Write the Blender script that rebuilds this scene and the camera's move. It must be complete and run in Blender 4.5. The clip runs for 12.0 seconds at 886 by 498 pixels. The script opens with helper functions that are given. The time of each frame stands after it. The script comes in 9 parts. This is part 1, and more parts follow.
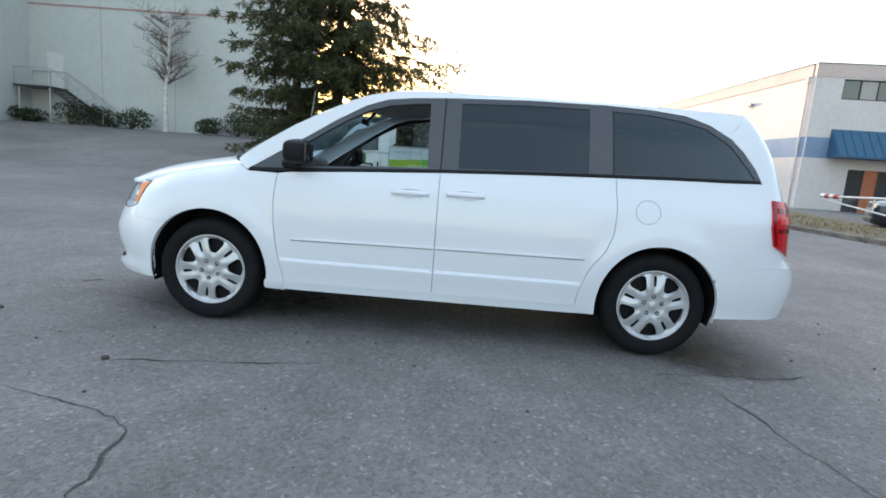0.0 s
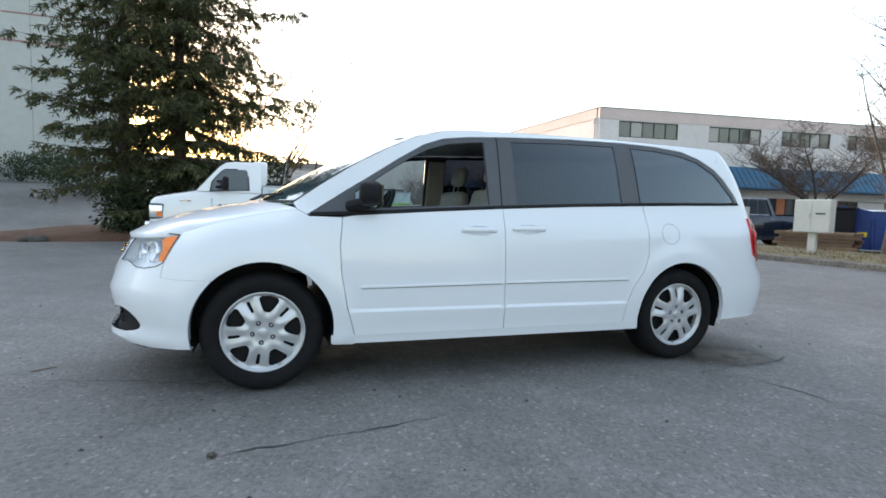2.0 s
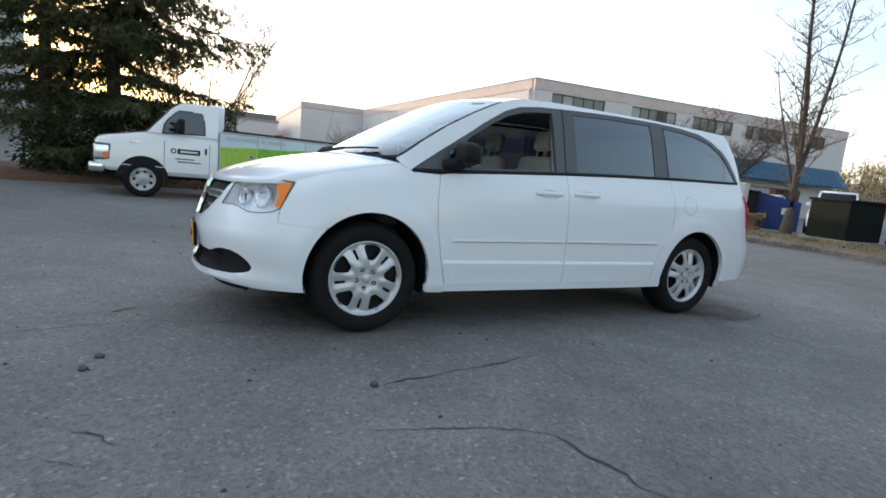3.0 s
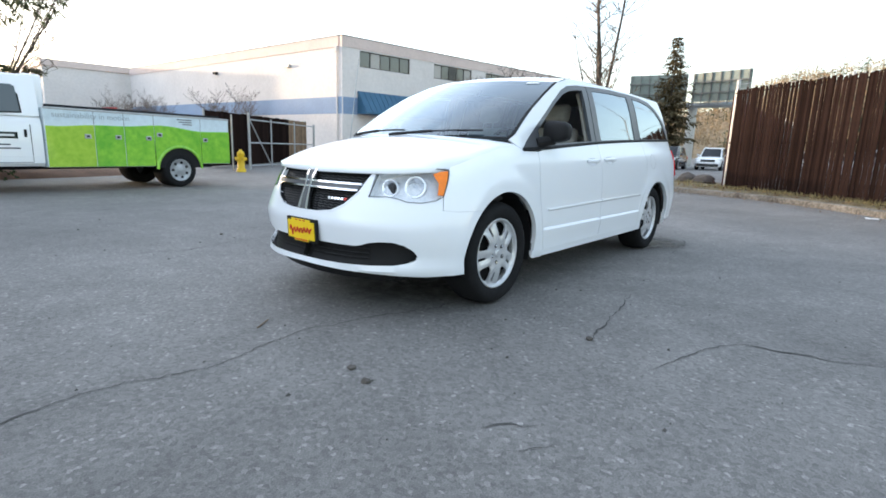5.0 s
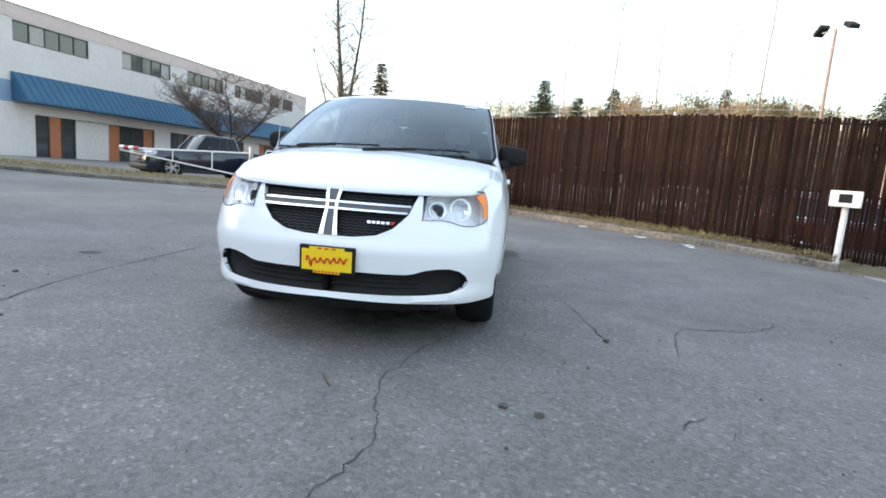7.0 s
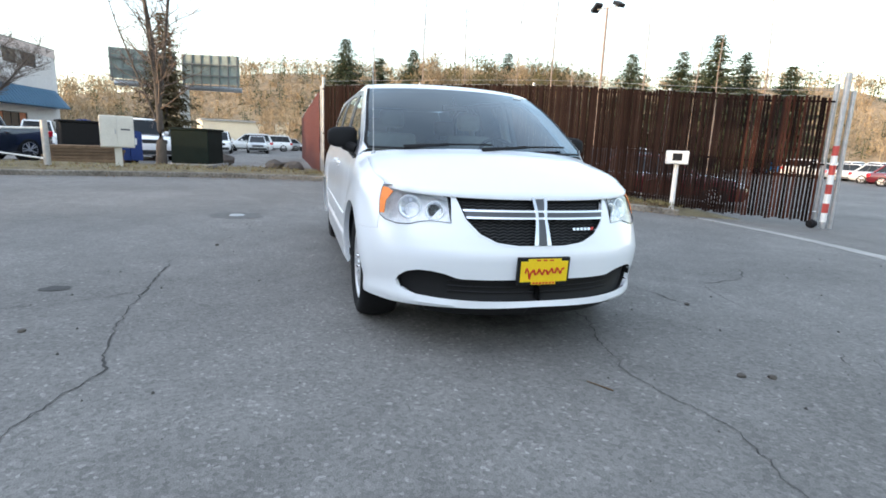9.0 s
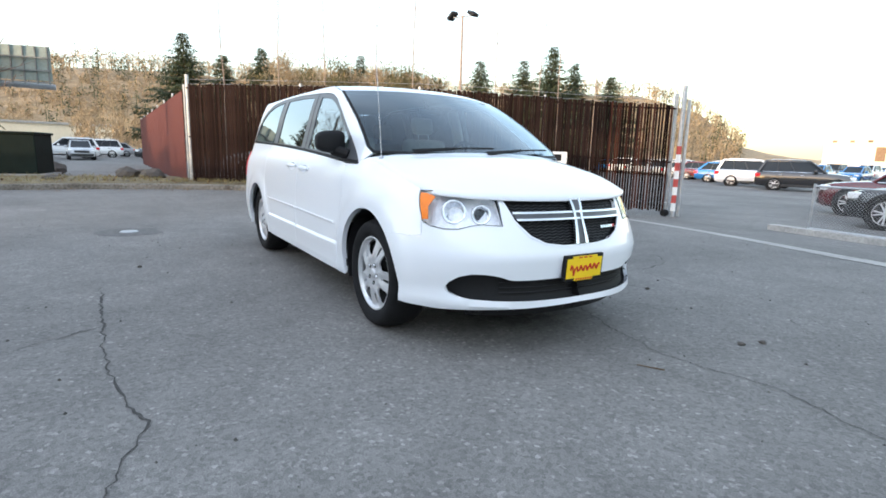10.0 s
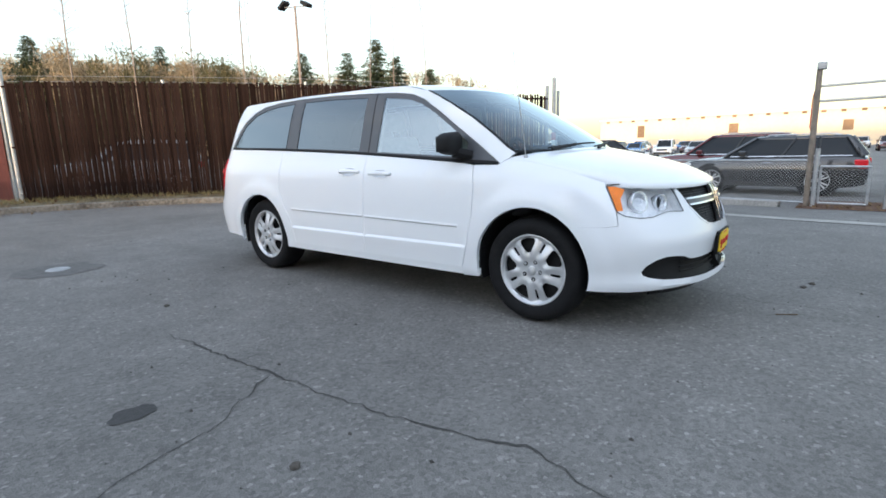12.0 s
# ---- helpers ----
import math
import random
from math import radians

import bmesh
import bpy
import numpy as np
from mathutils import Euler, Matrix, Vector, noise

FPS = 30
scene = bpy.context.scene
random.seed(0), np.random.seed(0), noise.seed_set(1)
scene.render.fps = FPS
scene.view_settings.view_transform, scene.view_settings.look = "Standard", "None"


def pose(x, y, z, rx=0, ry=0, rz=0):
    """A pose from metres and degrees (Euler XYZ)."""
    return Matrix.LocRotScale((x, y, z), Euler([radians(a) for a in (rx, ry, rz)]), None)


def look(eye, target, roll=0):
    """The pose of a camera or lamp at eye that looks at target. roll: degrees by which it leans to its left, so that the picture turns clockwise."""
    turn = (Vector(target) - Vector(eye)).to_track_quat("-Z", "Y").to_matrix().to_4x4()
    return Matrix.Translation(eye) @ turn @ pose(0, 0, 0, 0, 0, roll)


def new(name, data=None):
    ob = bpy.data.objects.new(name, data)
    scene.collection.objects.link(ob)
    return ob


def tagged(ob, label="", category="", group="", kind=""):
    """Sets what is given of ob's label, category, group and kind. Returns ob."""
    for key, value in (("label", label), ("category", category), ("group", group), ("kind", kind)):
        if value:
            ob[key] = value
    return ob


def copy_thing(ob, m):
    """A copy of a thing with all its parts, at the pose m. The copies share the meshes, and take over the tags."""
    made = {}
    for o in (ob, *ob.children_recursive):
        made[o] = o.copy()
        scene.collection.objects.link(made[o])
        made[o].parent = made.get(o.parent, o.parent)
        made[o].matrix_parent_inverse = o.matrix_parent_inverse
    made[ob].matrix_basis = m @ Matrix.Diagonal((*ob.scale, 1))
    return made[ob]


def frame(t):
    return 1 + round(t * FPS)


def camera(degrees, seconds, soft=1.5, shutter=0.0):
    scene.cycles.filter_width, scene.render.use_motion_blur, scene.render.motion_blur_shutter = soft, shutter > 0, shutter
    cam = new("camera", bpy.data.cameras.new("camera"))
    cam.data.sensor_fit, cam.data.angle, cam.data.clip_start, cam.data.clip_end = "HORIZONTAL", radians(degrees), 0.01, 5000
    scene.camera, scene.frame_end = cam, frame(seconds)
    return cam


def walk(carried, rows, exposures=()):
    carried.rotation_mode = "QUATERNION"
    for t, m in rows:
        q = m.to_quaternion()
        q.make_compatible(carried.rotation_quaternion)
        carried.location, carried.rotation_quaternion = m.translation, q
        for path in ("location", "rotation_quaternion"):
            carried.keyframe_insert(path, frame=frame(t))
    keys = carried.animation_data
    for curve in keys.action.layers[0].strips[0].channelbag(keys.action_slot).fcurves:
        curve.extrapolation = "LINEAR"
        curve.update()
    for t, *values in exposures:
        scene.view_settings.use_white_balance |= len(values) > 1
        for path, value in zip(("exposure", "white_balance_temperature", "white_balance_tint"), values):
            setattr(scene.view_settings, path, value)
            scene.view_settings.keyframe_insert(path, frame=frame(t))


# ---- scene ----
cam = camera(81.4, 12.0, soft=1.7)
PATH = [
    (0, (0.16, -4.383, 1.209), (0.112, -2.41, 0.887), 4.4),
    (0.5, (-0.171, -4.307, 1.216), (-0.183, -2.339, 0.862), 7.0),
    (1, (-0.632, -4.299, 1.187), (-0.599, -2.345, 0.759), 6.0),
    (1.5, (-1.011, -4.195, 1.166), (-0.859, -2.211, 0.964), 1.0),
    (2, (-1.479, -4.146, 1.135), (-0.856, -2.252, 0.983), 1.7),
    (2.5, (-2.122, -4.175, 1.069), (-1.345, -2.339, 0.905), 3.3),
    (3, (-2.636, -4.001, 1.064), (-1.711, -2.25, 0.784), 5.4),
    (3.2, (-2.821, -4.002, 1.094), (-1.785, -2.315, 0.815), 4.7),
    (4.8, (-4.364, -3.052, 1.11), (-2.914, -1.722, 0.749), 2.1),
    (5, (-4.505, -2.866, 1.076), (-2.993, -1.614, 0.691), 1.9),
    (5.5, (-4.807, -2.48, 1.088), (-3.098, -1.509, 0.72), 3.0),
    (6, (-5.026, -2.05, 1.065), (-3.216, -1.299, 0.668), 2.0),
    (6.5, (-5.174, -1.538, 1.072), (-3.278, -1.001, 0.726), 3.8),
    (6.7, (-5.222, -1.31, 1.026), (-3.287, -0.913, 0.713), 4.4),
    (8.5, (-5.22, 0.787, 1.121), (-3.266, 0.52, 0.783), 2.0),
    (9, (-5.061, 1.306, 1.171), (-3.174, 0.768, 0.786), 2.3),
    (9.5, (-4.829, 1.792, 1.145), (-3.022, 1.017, 0.783), 1.6),
    (10, (-4.611, 2.287, 1.146), (-2.943, 1.243, 0.789), 1.6),
    (10.5, (-4.333, 2.748, 1.159), (-2.778, 1.541, 0.803), -1.0),
    (11, (-4.011, 3.204, 1.168), (-2.596, 1.821, 0.876), -0.9),
    (11.5, (-3.62, 3.578, 1.183), (-2.292, 2.124, 0.833), -2.3),
    (12, (-3.18, 3.935, 1.193), (-1.96, 2.398, 0.809), -1.6),
]
EXPOSURE, KELVIN, TINT = 2.6, 6350, 13
LIGHTING = [(0.0, -0.05), (0.5, 0.05), (1.5, 0.05), (2.0, -0.15), (2.5, -0.15), (3.0, -0.6), (4.8, 0.05), (5.5, 0.1), (9.5, 0.05), (11.0, 0.0), (12.0, -0.3)]
walk(cam, [(t, look(eye, target, roll)) for t, eye, target, roll in PATH], [(t, EXPOSURE + s, KELVIN, TINT) for t, s in LIGHTING])

# ---------------------------------------------------------------- light
SUN_AZ, SUN_EL = radians(-16.0), radians(4.5)   # azimuth from +y towards +x
SUN_DIR = Vector((math.sin(SUN_AZ) * math.cos(SUN_EL), math.cos(SUN_AZ) * math.cos(SUN_EL), math.sin(SUN_EL)))
world = bpy.data.worlds.new("evening_sky")
scene.world = world
world.use_nodes = True
_wt = world.node_tree
_wt.nodes.clear()
_sky = _wt.nodes.new("ShaderNodeTexSky")
_sky.sky_type = "NISHITA"
_sky.sun_disc = False
_sky.sun_elevation = SUN_EL
_sky.sun_rotation = SUN_AZ
_sky.air_density, _sky.dust_density, _sky.ozone_density = 1.0, 1.5, 1.0
_bg = _wt.nodes.new("ShaderNodeBackground")
_bg.inputs["Strength"].default_value = 0.10
_wo = _wt.nodes.new("ShaderNodeOutputWorld")
_wt.links.new(_sky.outputs["Color"], _bg.inputs["Color"])
# a thin, uneven veil of high cloud over the whole sky
_tc = _wt.nodes.new("ShaderNodeTexCoord")
_mp = _wt.nodes.new("ShaderNodeMapping")
_mp.inputs["Scale"].default_value = (1.0, 1.6, 3.5)
_cn = _wt.nodes.new("ShaderNodeTexNoise")
_cn.inputs["Scale"].default_value, _cn.inputs["Detail"].default_value = 2.2, 6
_cr = _wt.nodes.new("ShaderNodeValToRGB")
_cr.color_ramp.elements[0].position, _cr.color_ramp.elements[0].color = 0.3, (0.56, 0.67, 0.84, 1)
_cr.color_ramp.elements[1].position, _cr.color_ramp.elements[1].color = 0.72, (1.0, 1.06, 1.13, 1)
_veil = _wt.nodes.new("ShaderNodeBackground")
_veil.inputs["Strength"].default_value = 0.15
_sum = _wt.nodes.new("ShaderNodeAddShader")
_wt.links.new(_tc.outputs["Generated"], _mp.inputs["Vector"])
_wt.links.new(_mp.outputs["Vector"], _cn.inputs["Vector"])
_wt.links.new(_cn.outputs["Fac"], _cr.inputs["Fac"])
# the veil glows towards the low sun and dims behind
_dot = _wt.nodes.new("ShaderNodeVectorMath")
_dot.operation = "DOT_PRODUCT"
_dot.inputs[1].default_value = (SUN_DIR.x, SUN_DIR.y, 0.1)
_wt.links.new(_tc.outputs["Generated"], _dot.inputs[0])
_glow = _wt.nodes.new("ShaderNodeMapRange")
_glow.inputs["From Min"].default_value, _glow.inputs["From Max"].default_value = -0.3, 1.0
_glow.inputs["To Min"].default_value, _glow.inputs["To Max"].default_value = 0.10, 0.36
_glow.interpolation_type = "SMOOTHERSTEP"
_wt.links.new(_dot.outputs["Value"], _glow.inputs["Value"])
_wt.links.new(_glow.outputs["Result"], _veil.inputs["Strength"])
# and turns orange close round it
_near = _wt.nodes.new("ShaderNodeVectorMath")
_near.operation = "DOT_PRODUCT"
_near.inputs[1].default_value = tuple(SUN_DIR)
_wt.links.new(_tc.outputs["Generated"], _near.inputs[0])
_halo = _wt.nodes.new("ShaderNodeMapRange")
_halo.interpolation_type = "SMOOTHSTEP"
_halo.inputs["From Min"].default_value, _halo.inputs["From Max"].default_value = 0.955, 0.992
_wt.links.new(_near.outputs["Value"], _halo.inputs["Value"])
_warm = _wt.nodes.new("ShaderNodeMix")
_warm.data_type = "RGBA"
_warm.inputs[7].default_value = (0.62, 0.27, 0.09, 1)
_wt.links.new(_halo.outputs["Result"], _warm.inputs[0])
_wt.links.new(_cr.outputs["Color"], _warm.inputs[6])
_wt.links.new(_warm.outputs[2], _veil.inputs["Color"])
_wt.links.new(_bg.outputs["Background"], _sum.inputs[0])
_wt.links.new(_veil.outputs["Background"], _sum.inputs[1])
_wt.links.new(_sum.outputs["Shader"], _wo.inputs["Surface"])

sun = new("sun", bpy.data.lights.new("sun", "SUN"))
sun.data.energy, sun.data.angle, sun.data.color = 1.1, radians(1.0), (1.0, 0.78, 0.52)
sun.matrix_world = look(SUN_DIR * 100, (0, 0, 0))


# ---------------------------------------------------------------- materials
def mat(name, col, rough=0.6, metal=0.0, vary=0.12, scale=6.0, bump=0.0, bscale=80.0, col2=None, coat=0.0, rand=0.0, stretch=(1, 1, 1), trans=0.0, alpha=1.0, ior=1.45, spec=0.5):
    """Principled paint or stuff: base colour varied at two scales, grain bump, optional second colour in patches."""
    m = bpy.data.materials.new(name)
    m.use_nodes = True
    nt = m.node_tree
    n, ln = nt.nodes, nt.links
    b = n["Principled BSDF"]
    b.inputs["Roughness"].default_value = rough
    b.inputs["Metallic"].default_value = metal
    b.inputs["Coat Weight"].default_value = coat
    b.inputs["Coat Roughness"].default_value = 0.04
    b.inputs["Transmission Weight"].default_value = trans
    b.inputs["IOR"].default_value = ior
    b.inputs["Specular IOR Level"].default_value = spec
    b.inputs["Alpha"].default_value = alpha
    b.inputs["Base Color"].default_value = (*col, 1)
    if vary or col2:
        tc = n.new("ShaderNodeTexCoord")
        mp = n.new("ShaderNodeMapping")
        mp.inputs["Scale"].default_value = stretch
        ln.new(tc.outputs["Object"], mp.inputs["Vector"])
        big = n.new("ShaderNodeTexNoise")
        big.inputs["Scale"].default_value = scale
        big.inputs["Detail"].default_value = 5
        fine = n.new("ShaderNodeTexNoise")
        fine.inputs["Scale"].default_value = scale * 11
        fine.inputs["Detail"].default_value = 3
        ln.new(mp.outputs["Vector"], big.inputs["Vector"])
        ln.new(mp.outputs["Vector"], fine.inputs["Vector"])
        add = n.new("ShaderNodeMath")
        add.operation = "ADD"
        ln.new(big.outputs["Fac"], add.inputs[0])
        ln.new(fine.outputs["Fac"], add.inputs[1])
        mr = n.new("ShaderNodeMapRange")
        mr.inputs["From Min"].default_value, mr.inputs["From Max"].default_value = 0.7, 1.3
        ln.new(add.outputs[0], mr.inputs["Value"])
        mix = n.new("ShaderNodeMix")
        mix.data_type = "RGBA"
        dark = tuple(c * (1 - vary) for c in col)
        lite = col2 if col2 else tuple(min(1, c * (1 + vary)) for c in col)
        mix.inputs[6].default_value, mix.inputs[7].default_value = (*dark, 1), (*lite, 1)
        ln.new(mr.outputs["Result"], mix.inputs[0])
        out = mix.outputs[2]
        if rand:
            oi = n.new("ShaderNodeObjectInfo")
            hs = n.new("ShaderNodeHueSaturation")
            m2 = n.new("ShaderNodeMapRange")
            m2.inputs["To Min"].default_value, m2.inputs["To Max"].default_value = 1 - rand, 1 + rand
            ln.new(oi.outputs["Random"], m2.inputs["Value"])
            ln.new(m2.outputs["Result"], hs.inputs["Value"])
            ln.new(out, hs.inputs["Color"])
            out = hs.outputs["Color"]
        ln.new(out, b.inputs["Base Color"])
        if bump:
            bn = n.new("ShaderNodeTexNoise")
            bn.inputs["Scale"].default_value = bscale
            bn.inputs["Detail"].default_value = 4
            ln.new(mp.outputs["Vector"], bn.inputs["Vector"])
            bp = n.new("ShaderNodeBump")
            bp.inputs["Strength"].default_value = bump
            bp.inputs["Distance"].default_value = 0.01
            ln.new(bn.outputs["Fac"], bp.inputs["Height"])
            ln.new(bp.outputs["Normal"], b.inputs["Normal"])
    return m


def asphalt_mat():
    m = bpy.data.materials.new("asphalt")
    m.use_nodes = True
    nt = m.node_tree
    n, ln = nt.nodes, nt.links
    b = n["Principled BSDF"]
    b.inputs["Roughness"].default_value = 0.85
    tc = n.new("ShaderNodeTexCoord")

    def noise_tex(scale, detail=4, rough=0.5):
        t = n.new("ShaderNodeTexNoise")
        t.inputs["Scale"].default_value, t.inputs["Detail"].default_value, t.inputs["Roughness"].default_value = scale, detail, rough
        ln.new(tc.outputs["Object"], t.inputs["Vector"])
        return t.outputs["Fac"]

    def ramp(src, stops):
        r = n.new("ShaderNodeValToRGB")
        while len(r.color_ramp.elements) < len(stops):
            r.color_ramp.elements.new(0.5)
        for e, (p, v) in zip(r.color_ramp.elements, stops):
            e.position, e.color = p, (v, v, v, 1)
        ln.new(src, r.inputs["Fac"])
        return r.outputs["Color"]

    def mul(a, c):
        x = n.new("ShaderNodeMix")
        x.data_type, x.blend_type = "RGBA", "MULTIPLY"
        x.inputs[0].default_value = 1
        ln.new(a, x.inputs[6])
        ln.new(c, x.inputs[7])
        return x.outputs[2]

    v = n.new("ShaderNodeTexVoronoi")
    v.inputs["Scale"].default_value = 58
    ln.new(tc.outputs["Object"], v.inputs["Vector"])
    stone = ramp(v.outputs["Color"], [(0.0, 0.62), (0.55, 0.94), (0.82, 1.06), (0.94, 1.55)])
    big = ramp(noise_tex(0.35, 5, 0.6), [(0.3, 0.72), (0.7, 1.18)])
    mid = ramp(noise_tex(3.0, 5, 0.65), [(0.3, 0.86), (0.7, 1.12)])
    fine = ramp(noise_tex(160, 3), [(0.3, 0.7), (0.7, 1.25)])
    base = n.new("ShaderNodeRGB")
    base.outputs[0].default_value = (0.190, 0.182, 0.172, 1)
    ln.new(mul(mul(mul(mul(base.outputs[0], stone), big), mid), fine), b.inputs["Base Color"])
    bp = n.new("ShaderNodeBump")
    bp.inputs["Strength"].default_value, bp.inputs["Distance"].default_value = 0.5, 0.006
    ln.new(fine, bp.inputs["Height"])
    ln.new(bp.outputs["Normal"], b.inputs["Normal"])
    return m


M = dict(
    asphalt=asphalt_mat(),
    kerb=mat("dirty_kerb_concrete", (0.11, 0.095, 0.075), 0.95, vary=0.4, scale=1.6, col2=(0.26, 0.24, 0.21), bump=0.5),
    concrete=mat("concrete", (0.34, 0.33, 0.31), 0.9, vary=0.25, scale=2.0, bump=0.3),
    verge=mat("dry_grass_soil", (0.12, 0.095, 0.06), 0.95, vary=0.4, scale=3.0, col2=(0.24, 0.2, 0.11), bump=1.0, bscale=40),
    mulch=mat("bark_mulch", (0.115, 0.06, 0.036), 0.95, vary=0.4, scale=3.0, bump=1.0, bscale=30),
    tilt=mat("grey_painted_concrete", (0.50, 0.52, 0.50), 0.85, vary=0.06, scale=0.3, bump=0.1),
    stucco=mat("white_painted_concrete", (0.70, 0.655, 0.635), 0.85, vary=0.07, scale=0.4, bump=0.1),
    band=mat("blue_painted_band", (0.24, 0.33, 0.48), 0.75, vary=0.08, scale=0.6),
    pinkband=mat("faded_pink_band", (0.66, 0.54, 0.50), 0.8, vary=0.08, scale=0.6),
    awning=mat("blue_standing_seam_metal", (0.035, 0.115, 0.20), 0.5, vary=0.12, scale=1.0),
    darkglass=mat("dark_window_glass", (0.02, 0.025, 0.03), 0.05, vary=0, spec=0.8),
    red=mat("red_paint", (0.42, 0.06, 0.05), 0.6),
    steel=mat("galvanised_steel", (0.42, 0.43, 0.44), 0.5, metal=0.7, vary=0.2, scale=10),
    slat=mat("brown_fence_slat", (0.018, 0.011, 0.0095), 0.9, spec=0.03, vary=0.3, scale=2.0, rand=0.4, stretch=(6, 6, 0.6)),
    fadedslat=mat("faded_brown_fence_slat", (0.050, 0.020, 0.014), 0.85, spec=0.05, vary=0.3, scale=2.0, rand=0.3, stretch=(6, 6, 0.6)),
    # redder and lighter than the slats of the tall fence
    redslat=mat("red_brown_fence_slat", (0.115, 0.038, 0.032), 0.7, spec=0.2, vary=0.25, scale=2.0, rand=0.15, stretch=(6, 6, 0.6)),
    bark=mat("tree_bark", (0.085, 0.07, 0.058), 0.9, vary=0.35, scale=8.0, bump=1.0, bscale=25, stretch=(3, 3, 0.6)),
    white=mat("white_car_paint", (0.80, 0.825, 0.86), 0.30, vary=0.0, coat=0.7),
)


# ---------------------------------------------------------------- mesh helpers
def link(name, bm, material, parent=None, label="", smooth=False):
    me = bpy.data.meshes.new(name)
    bmesh.ops.recalc_face_normals(bm, faces=bm.faces)
    bm.to_mesh(me)
    bm.free()
    for mt in material if isinstance(material, (list, tuple)) else [material]:
        me.materials.append(mt)
    if smooth:
        me.shade_smooth()
    ob = new(name, me)
    if parent:
        ob.parent = parent
    if label:
        ob["label"] = label
    return ob


def part(name, bm, material, parent, label="", smooth=False):
    return link(name, bm, material, parent, label, smooth)


def empty(name, label, category, group="", m=None):
    e = tagged(new(name), label, category, group)
    e.empty_display_size = 0.2
    if m is not None:
        e.matrix_world = m
    return e


def box(bm, x0, x1, y0, y1, z0, z1, bevel=0.0, m=None):
    r = bmesh.ops.create_cube(bm, size=1, matrix=Matrix.Translation(((x0 + x1) / 2, (y0 + y1) / 2, (z0 + z1) / 2)) @ Matrix.Diagonal((abs(x1 - x0), abs(y1 - y0), abs(z1 - z0), 1)))
    vs = r["verts"]
    if bevel:
        es = list({e for v in vs for e in v.link_edges})
        r2 = bmesh.ops.bevel(bm, geom=es, offset=bevel, segments=2, affect="EDGES", profile=0.5)
        vs = list({v for f in r2["faces"] for v in f.verts} | {v for v in vs if v.is_valid})
    if m is not None:
        bmesh.ops.transform(bm, matrix=m, verts=vs)
    return vs


def tube(bm, a, b, r0, r1=None, n=8, caps=True):
    a, b = Vector(a), Vector(b)
    r1 = r0 if r1 is None else r1
    d = b - a
    if d.length < 1e-6:
        return
    q = d.to_track_quat("Z", "Y").to_matrix()
    ra, rb = [], []
    for i in range(n):
        t = 2 * math.pi * i / n
        c = Vector((math.cos(t), math.sin(t), 0))
        ra.append(bm.verts.new(a + q @ (c * r0)))
        rb.append(bm.verts.new(b + q @ (c * r1)))
    for i in range(n):
        j = (i + 1) % n
        bm.faces.new((ra[i], ra[j], rb[j], rb[i]))
    if caps and n > 2:
        bm.faces.new(list(reversed(ra)))
        bm.faces.new(rb)


def pipe(bm, pts, r, n=8):
    for a, b in zip(pts, pts[1:]):
        tube(bm, a, b, r, r, n)


def prism(bm, poly, z0, z1):
    """Upright prism over a plan polygon."""
    lo = [bm.verts.new((x, y, z0)) for x, y in poly]
    hi = [bm.verts.new((x, y, z1)) for x, y in poly]
    k = len(poly)
    for i in range(k):
        j = (i + 1) % k
        bm.faces.new((lo[i], lo[j], hi[j], hi[i]))
    bm.faces.new(list(reversed(lo)))
    bm.faces.new(hi)


def smoothstep(a, b, x):
    t = min(1.0, max(0.0, (x - a) / (b - a)))
    return t * t * (3 - 2 * t)


# ---------------------------------------------------------------- minivan: materials
def glass_mat(name, tint, rough=0.02, gloss=1.0, face=0.2, power=3.0):
    """Thin pane: see-through tint with a mirror gloss that grows towards grazing angles."""
    m = bpy.data.materials.new(name)
    m.use_nodes = True
    nt = m.node_tree
    n, ln = nt.nodes, nt.links
    n.clear()
    out = n.new("ShaderNodeOutputMaterial")
    tr = n.new("ShaderNodeBsdfTransparent")
    tr.inputs["Color"].default_value = (*tint, 1)
    gl = n.new("ShaderNodeBsdfGlossy")
    gl.inputs["Roughness"].default_value = rough
    gl.inputs["Color"].default_value = (gloss * 0.86, gloss * 0.95, gloss, 1)
    fr = n.new("ShaderNodeLayerWeight")
    fr.inputs["Blend"].default_value = 0.5
    pw = n.new("ShaderNodeMath")
    pw.operation = "POWER"
    pw.inputs[1].default_value = power
    ln.new(fr.outputs["Facing"], pw.inputs[0])
    mr = n.new("ShaderNodeMapRange")
    mr.inputs["To Min"].default_value, mr.inputs["To Max"].default_value = face, 1.0
    ln.new(pw.outputs[0], mr.inputs["Value"])
    mx = n.new("ShaderNodeMixShader")
    ln.new(mr.outputs["Result"], mx.inputs["Fac"])
    ln.new(tr.outputs["BSDF"], mx.inputs[1])
    ln.new(gl.outputs["BSDF"], mx.inputs[2])
    ln.new(mx.outputs["Shader"], out.inputs["Surface"])
    return m


